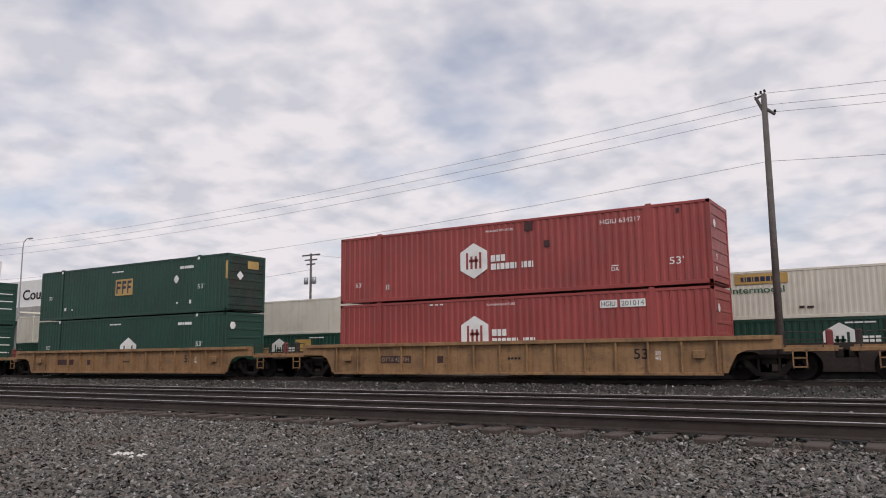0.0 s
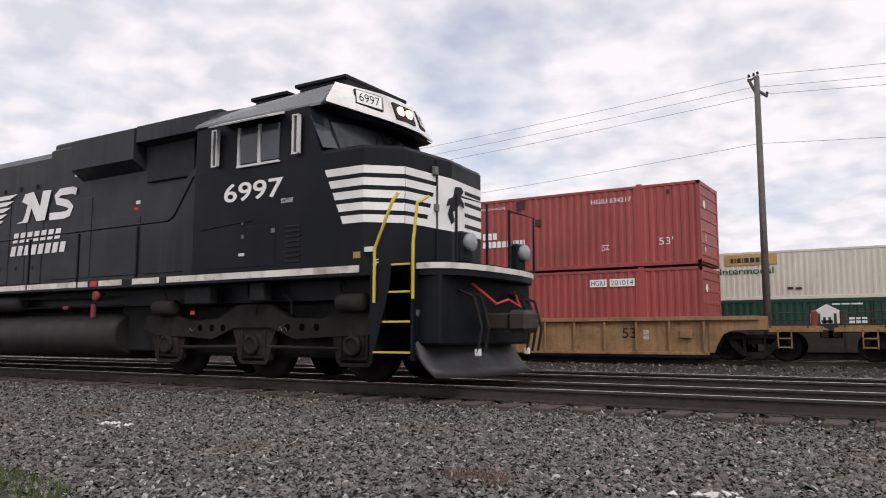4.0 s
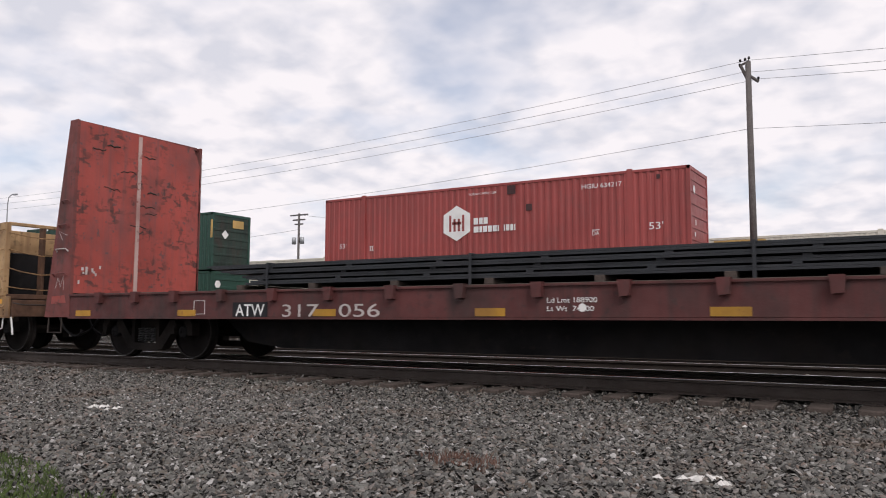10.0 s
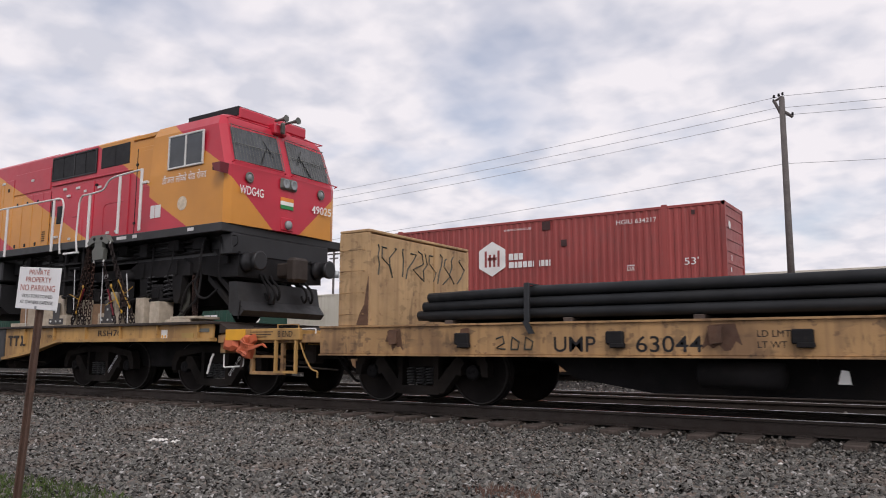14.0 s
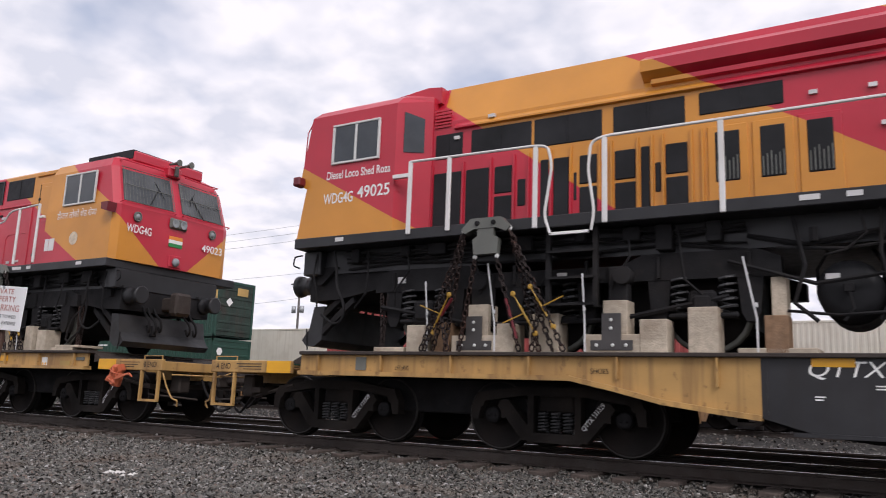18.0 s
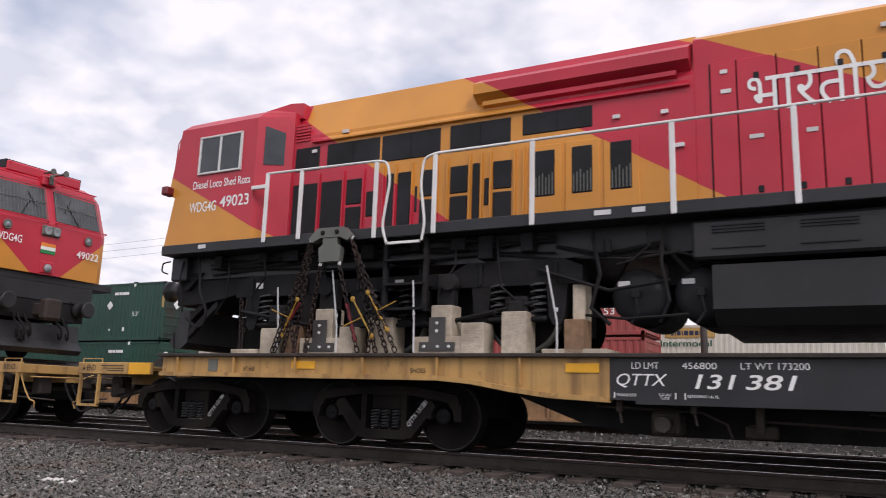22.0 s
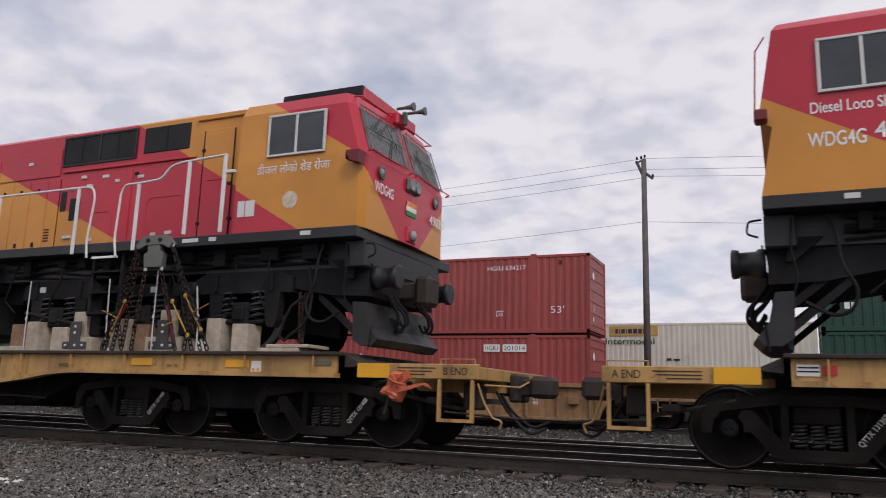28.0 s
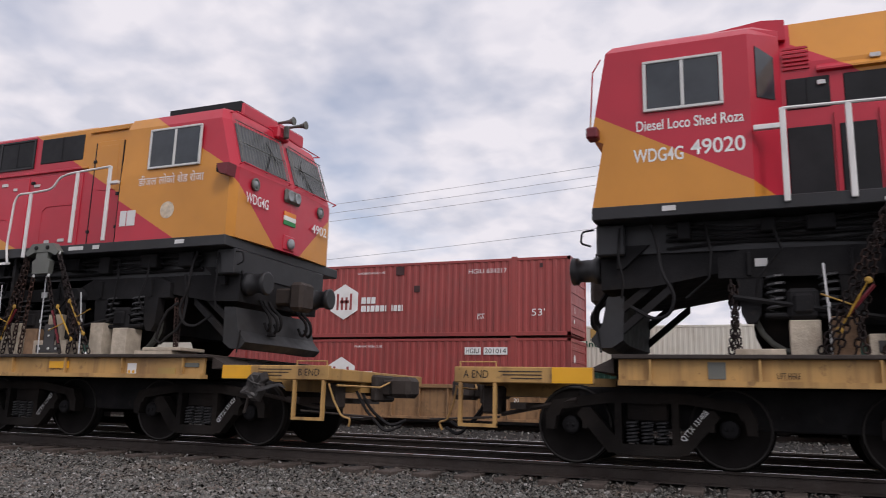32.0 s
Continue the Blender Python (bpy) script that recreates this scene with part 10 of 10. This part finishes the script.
def well_car(xc, label, mark=""):
    c = thing("well_car", label, "well car", pose(xc, CY3, Z3), group="well cars")
    hx = 8.25
    side = part("side_sill", Shape().box(-hx, hx, -1.42, -1.37, 0.22, 1.34, 0.01), M_WELL, c, "tan well side with a top chord")
    part("top_chord", Shape().box(-hx - 1.6, hx + 1.6, -1.56, -1.36, 1.31, 1.45, 0.01), M_WELL, side, "tan top chord")
    part("bottom_chord", Shape().box(-hx, hx, -1.52, -1.38, 0.16, 0.26, 0.01), M_WELL, side, "tan bottom chord")
    part("far_side", Shape().box(-hx, hx, 1.42, 1.47, 0.22, 1.44), M_WELL, c, "far well side")
    part("well_floor", Shape().box(-hx, hx, -1.4, 1.4, 0.2, 0.28), M_UNDER, c, "dark well floor")
    for k in range(15):
        x = -hx + 0.15 + (2 * hx - 0.3) * k / 14
        part("rib", Shape().box(x - 0.035, x + 0.035, -1.54, -1.41, 0.24, 1.34, 0.008), M_WELL, side, "upright well rib")
    for d in (-1, 1):
        e = part("end_frame", Shape().prism([(d * hx, 0.24), (d * hx, 1.44), (d * (hx + 1.85), 1.44), (d * (hx + 1.85), 1.0), (d * (hx + 0.75), 0.98), (d * (hx + 0.45), 0.85), (d * (hx + 0.25), 0.5), (d * (hx + 0.15), 0.24)], "y", -1.46, -1.38), M_WELL, c, "tan end frame arched over the truck")
        part("end_deck", Shape().box(d * (hx + 0.1), d * (hx + 3.2), -1.2, 1.2, 1.0, 1.12, 0.01).box(d * (hx + 1.85), d * (hx + 3.3), -1.4, 1.4, 0.92, 1.05, 0.01), M_WELL, c, "end platform")
        part("end_rail", Shape().pipe([(d * (hx + 1.9), -1.35, 1.05), (d * (hx + 1.9), -1.35, 1.55), (d * (hx + 3.0), -1.35, 1.5), (d * (hx + 3.0), -1.35, 1.05)], 0.025, 5).pipe([(d * (hx + 1.9), -1.35, 1.3), (d * (hx + 3.0), -1.35, 1.28)], 0.02, 5), M_RAIL, c, "rusty platform rail")
        part("brake_post", Shape().box(d * (hx + 3.0), d * (hx + 3.2), -0.62, -0.38, 1.05, 1.62, 0.05), M_RAIL if d < 0 else M_DULLRED, c, "rust-red brake housing")
        part("ladder", Shape().box(d * (hx + 2.1), d * (hx + 2.14), -1.4, -1.36, 0.4, 1.0).box(d * (hx + 2.5), d * (hx + 2.54), -1.4, -1.36, 0.4, 1.0).box(d * (hx + 2.1), d * (hx + 2.54), -1.4, -1.36, 0.42, 0.46).box(d * (hx + 2.1), d * (hx + 2.54), -1.4, -1.36, 0.7, 0.74), M_WELL, c, "stirrup ladder")
        part("coupler", Shape().box(d * (hx + 3.2), d * (hx + 3.62), -0.15, 0.15, 0.72, 1.0, 0.03), M_RAIL, c, "rusty coupler")
        part("grab_box", Shape().box(d * (hx - 0.75) - 0.2, d * (hx - 0.75) + 0.2, -1.56, -1.46, 0.72, 1.0, 0.02), M_WELL, c, "small box on the side")
        t = part("truck", _frame_mesh, M_UNDER, c, "dark truck in shade", (d * (hx + 1.35), 0, 0))
        for dx in (-0.9, 0.9):
            part("wheelset", _wheelset, M_WHEEL, t, "dark steel wheelset", (dx, 0, WHEEL_R))
    write("53", 5.25, -1.428, 0.72, 0.36, M_GRILLE, c, width=0.5, bold=0.01)
    write("20", 6.0, -1.428, 0.86, 0.13, M_LETTER, c, width=0.2); write("40", 6.0, -1.428, 0.68, 0.13, M_LETTER, c, width=0.2)
    part("number_patch", Shape().box(-5.75, -4.2, -1.428, -1.42, 0.62, 0.92), M_PATCH, c, "dark patch under the car's number")
    if mark:
        write(mark, -5.68, -1.432, 0.69, 0.17, M_WORNTAN, c, width=1.4)
    name_bars(c, [(0.3, 0.74, 0.08, (0.1, 0.1, 0.1, 0.1))], M_GRILLE, -1.428)
    part("panel_outline", Shape().box(-2.9, -2.62, -1.428, -1.42, 0.62, 0.9), M_PATCH, c, "dark square mark")
    return c


for xc, lab in ((-14.54, "tan well car with the figures 53, holding two red containers"), (-37.97, "tan well car holding two green containers"), (9.0, "tan well car holding green containers beyond the coupling"), (-61.4, "tan well car farther along the waiting train")):
    well_car(xc, lab, "DTTX 420784" if xc == -14.54 else "")

# ---- the farther stack train ----
YF4 = 34.75
# the plain box at -43 is a container put in for a white building
for x0, upm, lab in ((-15.1, M_WHITEBOX, "off-white corrugated container with a yellow sign stacked on a green one"), (1.35, None, ""), (-43.0, M_WHITEBOX, "plain off-white container standing in for a white building"), (-62.0, M_WHITEBOX, "off-white container farther along the line")):
    lo, _, _ = container(x0, YF4, Z4 + 0.33 - 0.9, M_GREENBOX, "green container low in a well car of the farther train", group="containers of the farther train")
    if upm is not None:
        up_, _, _ = container(x0, YF4, Z4 + 0.33 + 2.02, upm, lab, group="containers of the farther train", height=1.98 + 0.05, ribs=0.22 if x0 > -20 else 3.0, depth=0.014)
    else:
        up_ = None
    if x0 > -20 and up_:
        part("sign_panel", Shape().box(7.75, 9.85, -0.014, 0, 1.48, 1.90), M_AMBER, up_, "yellow sign panel")
        name_bars(up_, [(8.0, 1.58, 0.2, (0.12, 0.05, 0.16, 0.05, 0.18, 0.18, 0.16, 0.16))], M_BLUE, -0.018)
        write("Intermodal", 7.55, -0.014, 1.10, 0.27, M_DKGREEN, up_, width=2.15, bold=0.01)
        part("small_mark", Shape().box(10.2, 10.4, -0.012, 0, 0.4, 0.5).box(10.5, 10.75, -0.012, 0, 0.4, 0.48), M_PATCH, up_, "small dark mark")
    hub_marks(lo, 11.6 if x0 > -20 else 9.4, 2.0, M_LETTER, M_GREENBOX, 0.7)
    if x0 < -20:
        part("logo_panel", Shape().box(10.7, 11.9, -0.012, 0, 1.9, 2.6), M_AMBER, lo, "amber logo panel")
    name_bars(lo, [(11.8, 2.66, 0.06, (0.3, 0.3, 0.4))], M_LETTER)
for xc in (-7.0, -34.9, 9.4, -54.0):
    well_car_far = thing("well_car", "dark well car under the farther containers", "well car", pose(xc, CY4, Z4), group="well cars of the farther train")
    part("side_sill", Shape().box(-9.5, 9.5, -1.5, -1.42, 0.2, 1.35, 0.01), M_RAIL, well_car_far, "rusty well side")
    for k in range(12):
        part("rib", Shape().box(-9.3 + 1.68 * k, -9.2 + 1.68 * k, -1.55, -1.49, 0.22, 1.33), M_RAIL, well_car_far, "well rib")
    part("floor", Shape().box(-9.5, 9.5, -1.4, 1.4, -0.65, 0.25), M_UNDER, well_car_far, "dark well floor and gear")
    for d in (-1, 1):
        t = part("truck", _frame_mesh, M_UNDER, well_car_far, "dark truck in shade", (d * 10.3, 0, 0))
        for dx in (-0.9, 0.9):
            part("wheelset", _wheelset, M_WHEEL, t, "dark steel wheelset", (dx, 0, WHEEL_R))
        part("end_platform", Shape().box(d * 9.5, d * 11.6, -1.35, 1.35, 0.9, 1.05), M_RAIL, well_car_far, "rusty end platform")
        part("end_post", Shape().rod((d * 11.3, -1.3, 1.0), (d * 11.3, -1.3, 2.2), 0.03, 6), M_RAIL, well_car_far, "thin rusty post")

# ---- poles, wires, buildings, sign ----
M_WIRE = material("dark_wire", (0.36, 0.36, 0.38), 0.7)
M_CONC = material("weathered_concrete", (0.34, 0.33, 0.31), 0.85, vary=0.12, size=0.4, dirt=(0.2, 0.19, 0.18), dirt_amount=0.5, streak=0.4, bump=0.2)
M_FASCIA = material("white_fascia_panel", (0.72, 0.72, 0.7), 0.5, vary=0.05)
M_GALV = material("galvanised_post", (0.35, 0.36, 0.37), 0.45, metal=0.6, vary=0.1)
M_SIGN = material("white_sign_sheet", (0.74, 0.74, 0.74), 0.45, vary=0.05, dirt=(0.5, 0.48, 0.45), dirt_amount=0.3)
M_SIGNRED = material("faded_red_print", (0.42, 0.13, 0.10), 0.5, vary=0.2)
M_SIGNPOST = material("rusty_sign_post", (0.09, 0.05, 0.035), 0.7, vary=0.3, grain=0.4, spot=0.4, dirt=(0.14, 0.07, 0.04))


def utility_pole(x, y, h, lean, label, wires_up=True, transformer=False):
    p = thing("utility_pole", label, "utility pole", pose(x, y, -0.5, 0, lean, 0), group="utility poles")
    part("pole", Shape().rod((0, 0, 0), (0, 0, h), 0.15 if not transformer else 0.34, 12, 0.105 if not transformer else 0.24), M_POLE, p, "weathered timber pole", smooth=True)
    if not transformer:
        part("pole_stub", Shape().rod((0.05, 0, h - 0.9), (-0.28, 0, h - 0.1), 0.06, 8).rod((0.02, 0, h - 0.55), (0.36, 0, h - 0.85), 0.06, 8).rod((-0.3, 0, h - 0.12), (0.06, 0, h + 0.02), 0.045, 8), M_POLE, p, "short slanting arm at the pole top")
        for dx, z in ((-0.28, h + 0.02), (-0.1, h + 0.05), (0.04, h + 0.08), (0.36, h - 0.78), (-0.3, h - 0.15)):
            part("insulator", Shape().lathe([(0, 0.03), (0.03, 0.055), (0.06, 0.035), (0.09, 0.05), (0.12, 0.02)], (dx, 0, z), "z", 8), M_UNDER, p, "dark insulator")
    else:
        for z, w in ((h - 0.5, 2.6), (h - 1.6, 1.8), (h - 2.6, 1.2)):
            part("crossarm", Shape().box(-w, w, -0.15, 0.15, z, z + 0.3, 0.01), M_POLE, p, "timber crossarm")
        for dx in (-1.2, -0.7, 0.7, 1.2):
            part("insulator", Shape().lathe([(0, 0.05), (0.1, 0.08), (0.2, 0.03)], (dx, 0, h - 0.36), "z", 8), M_UNDER, p, "insulator")
        for dx in (-0.75, 0.75):
            part("transformer", Shape().lathe([(0, 0.4), (0.05, 0.5), (1.5, 0.5), (1.55, 0.4)], (dx * 1.6, -0.2, h - 7.0), "z", 14), M_GALV, p, "grey transformer can", smooth=True)
    return p


utility_pole(-5.18, 31.44, 11.2, 0.0, "weathered timber utility pole standing between the tracks")
utility_pole(-119.0, 132.7, 25.2, 0.0, "distant pole with crossarms and transformer cans", transformer=True)


def wire(a, b, sag, label, r=0.012):
    a, b = Vector(a), Vector(b)
    pts = []
    for k in range(33):
        t = k / 32
        p = a.lerp(b, t)
        p.z -= sag * 4 * t * (1 - t)
        pts.append(tuple(p))
    s = Shape().pipe(pts, r, 5)
    return solid("overhead_wire", s, M_WIRE, label, "overhead wire", group="overhead wires")


for dx, dz in ((0.0, 10.75), (-0.28, 10.3), (0.36, 9.95), (0.0, 8.05)):
    wire((-5.18 + dx, 31.44, dz), (-80, 31.6 + dx, dz - 0.4), 1.2, "thin grey wire sagging along the line", 0.0095)
    wire((-5.18 + dx, 31.44, dz), (70, 31.3 + dx, dz - 0.3), 1.5, "thin grey wire sagging along the line", 0.0095)
wire((-119, 132.5, 24.4), (-60, 160, 22), 1.5, "faint wire at the distant pole", 0.04)
wire((-119, 132.5, 21.0), (-190, 120, 19), 1.5, "faint wire at the distant pole", 0.04)

# building by the overpass, far along the line
bld = thing("commercial_building", "pale concrete building with a white lettered fascia", "building", pose(-118, 66, -0.6))
part("wall", Shape().box(-60, 12, 0, 20, 0, 9.2), M_CONC, bld, "concrete wall")
fa = part("fascia", Shape().box(-60, 14.5, -2.0, 0.5, 9.2, 13.2, 0.05), M_FASCIA, bld, "white fascia")
part("canopy", Shape().box(-60, 15, -3.0, 0.5, 7.2, 9.2, 0.05), M_CONC, bld, "concrete canopy")
write("Cou", 4.6, -2.03, 10.3, 1.5, M_UNDER, bld, width=4.6, bold=0.02)
part("column", Shape().box(9.5, 11, -2.5, -1.0, 0, 7.3, 0.05), M_CONC, bld, "concrete column")
# dark slab on the wall paints the shade of the opening
part("doorway", Shape().box(2, 9, -0.2, 0.1, 0, 6.6), M_UNDER, bld, "dark slab for the shaded opening under the canopy")
part("window", Shape().box(11.05, 11.9, -0.1, 0.05, 3, 6), M_GLASS, bld, "tall window")
lamp = thing("street_lamp", "thin grey lamp post with a curved arm", "street lamp", pose(-100, 56, -0.6))
part("post", Shape().rod((0, 0, 0), (0, 0, 16.2), 0.12, 8, 0.07), M_GALV, lamp)
part("arm", Shape().pipe([(0, 0, 16.2), (0.2, 0, 16.9), (0.8, 0, 17.2), (1.4, 0, 17.2)], 0.06, 6), M_GALV, lamp)
part("lamp_head", Shape().box(1.2, 2.0, -0.18, 0.18, 17.08, 17.26, 0.04), M_GALV, lamp, "lamp head")
for k, (x, y, w, h) in enumerate(((-75, 90, 30, 6.5), (-20, 110, 40, 5.0), (30, 100, 30, 6.0), (-140, 150, 50, 9))):
    b_ = thing("warehouse", "low pale warehouse beyond the railway yard", "warehouse", pose(x, y, -0.6), group="far warehouses")
    part("wall", Shape().box(0, w, 0, 20, 0, h, 0.05), M_FASCIA if k % 2 else M_CONC, b_, "plain wall")
    part("roof_edge", Shape().box(-0.3, w + 0.3, -0.3, 20.3, h, h + 0.4), M_GALV, b_, "roof edge")

# parking sign
sg = thing("warning_sign", "white parking warning sign on a leaning rusty post", "sign", pose(-5.64, 2.94, -0.50, 0, 4.0, 8))
part("post", Shape().box(-0.03, 0.03, 0.004, 0.035, 0, 1.80, 0.006).box(-0.006, 0.006, -0.012, 0.004, 0, 1.78), M_SIGNPOST, sg, "rusty steel post")
pl = part("sign_plate", Shape().box(-0.23, 0.23, -0.018, -0.012, 1.53, 1.84, 0.004), M_SIGN, sg, "white sign plate")
for body, z, h, w, mt in (("PRIVATE", 1.785, 0.036, 0.22, M_SIGNRED), ("PROPERTY", 1.73, 0.038, 0.28, M_SIGNRED), ("NO PARKING", 1.665, 0.045, 0.38, M_SIGNRED), ("VIOLATORS TOWED", 1.615, 0.024, 0.34, M_GRILLE), ("AT OWNERS EXPENSE", 1.57, 0.024, 0.36, M_GRILLE)):
    write(body, -w / 2, -0.021, z, h, mt, sg, width=w)
for z in (1.828, 1.545):
    part("bolt", Shape().lathe([(0, 0.012), (-0.006, 0.01)], (0, -0.018, z), "y", 8), M_GALV, pl, "bolt head")


# grass and weeds on the verge
def grass(name, label, spots, mat, seed, hmax):
    rs = random.Random(seed)
    s = Shape()
    for cx, cy, rx, ry, n in spots:
        for _ in range(n):
            a, q = rs.uniform(0, 2 * math.pi), math.sqrt(rs.random())
            x, y = cx + rx * q * math.cos(a), cy + ry * q * math.sin(a)
            h = hmax * rs.uniform(0.35, 1.0)
            b = rs.uniform(0, 2 * math.pi)
            w = 0.006
            dx, dy = math.cos(b) * w, math.sin(b) * w
            lx, ly = rs.uniform(-0.5, 0.5) * h, rs.uniform(-0.5, 0.5) * h
            z = ground_height(y)
            s.add([(x - dx, y - dy, z), (x + dx, y + dy, z), (x + lx * 0.4 + dx * 0.7, y + ly * 0.4 + dy * 0.7, z + h * 0.6), (x + lx, y + ly, z + h)], [(0, 1, 2), (0, 2, 3)])
    me = bpy.data.meshes.new(name)
    me.from_pydata(s.v, [], s.f)
    me.materials.append(mat)
    return tagged(new(name, me), label, "grass", kind="stuff")


M_GRASS = material("green_grass", (0.06, 0.092, 0.02), 0.8, vary=0.4, size=3)
M_DRY = material("dry_red_weed", (0.115, 0.064, 0.048), 0.9, vary=0.3, size=3)
grass("grass", "short green grass at the edge of the ballast", [(-6.4, 2.95, 1.9, 0.85, 9000), (-9.5, 2.7, 2.5, 0.95, 5000), (-4.4, 2.9, 0.9, 0.55, 2500)], M_GRASS, 21, 0.10)
grass("dry_weed", "small patch of dry reddish weed in the ballast", [(-2.84, 5.20, 0.27, 0.2, 380), (-3.1, 5.25, 0.2, 0.16, 70), (-2.6, 5.12, 0.15, 0.14, 50)], M_DRY, 22, 0.09)
# pale broken lumps in the ballast
M_PALE = material("pale_concrete_lump", (0.6, 0.58, 0.55), 0.8, vary=0.15)
rs = random.Random(5)
for cx, cy, n in ((-7.82, 5.87, 12), (-1.24, 5.41, 12), (-1.43, 8.02, 1)):
    for k in range(n):
        r = rs.uniform(0.02, 0.045)
        x, y = cx + rs.uniform(-0.24, 0.24) * (n > 1), cy + rs.uniform(-0.1, 0.1) * (n > 1)
        s = Shape().add([(p[0] * r * 1.4, p[1] * r, p[2] * r) for p in ((1, 0, 0), (0.2, 0.9, 0), (-0.9, 0.4, 0), (-0.5, -0.8, 0), (0.6, -0.7, 0), (0.2, 0.1, 0.8), (0, 0, -0.5))], [(0, 1, 5), (1, 2, 5), (2, 3, 5), (3, 4, 5), (4, 0, 5), (1, 0, 6), (2, 1, 6), (3, 2, 6), (4, 3, 6), (0, 4, 6)])
        solid("pale_stone", s, M_PALE, "pale broken lump lying in the grey ballast", "stone", pose(x, y, ground_height(y) + 0.035, rs.uniform(-20, 20), 0, rs.uniform(0, 360)), group="pale stones")


def motions():
    for ob, x in MOVERS:
        walk(ob, [(t, pose(x + s, CY, 0)) for t, s in GONE])
    ts, ss = [t for t, s in GONE], [s for t, s in GONE]
    steps = [k * 0.1 for k in range(321)]
    gone = np.interp(steps, ts, ss)
    for ob, x, r in SPINNERS:
        walk(ob, [(t, pose(x, 0, r, 0, math.degrees(s / r))) for t, s in zip(steps, gone)])


motions()
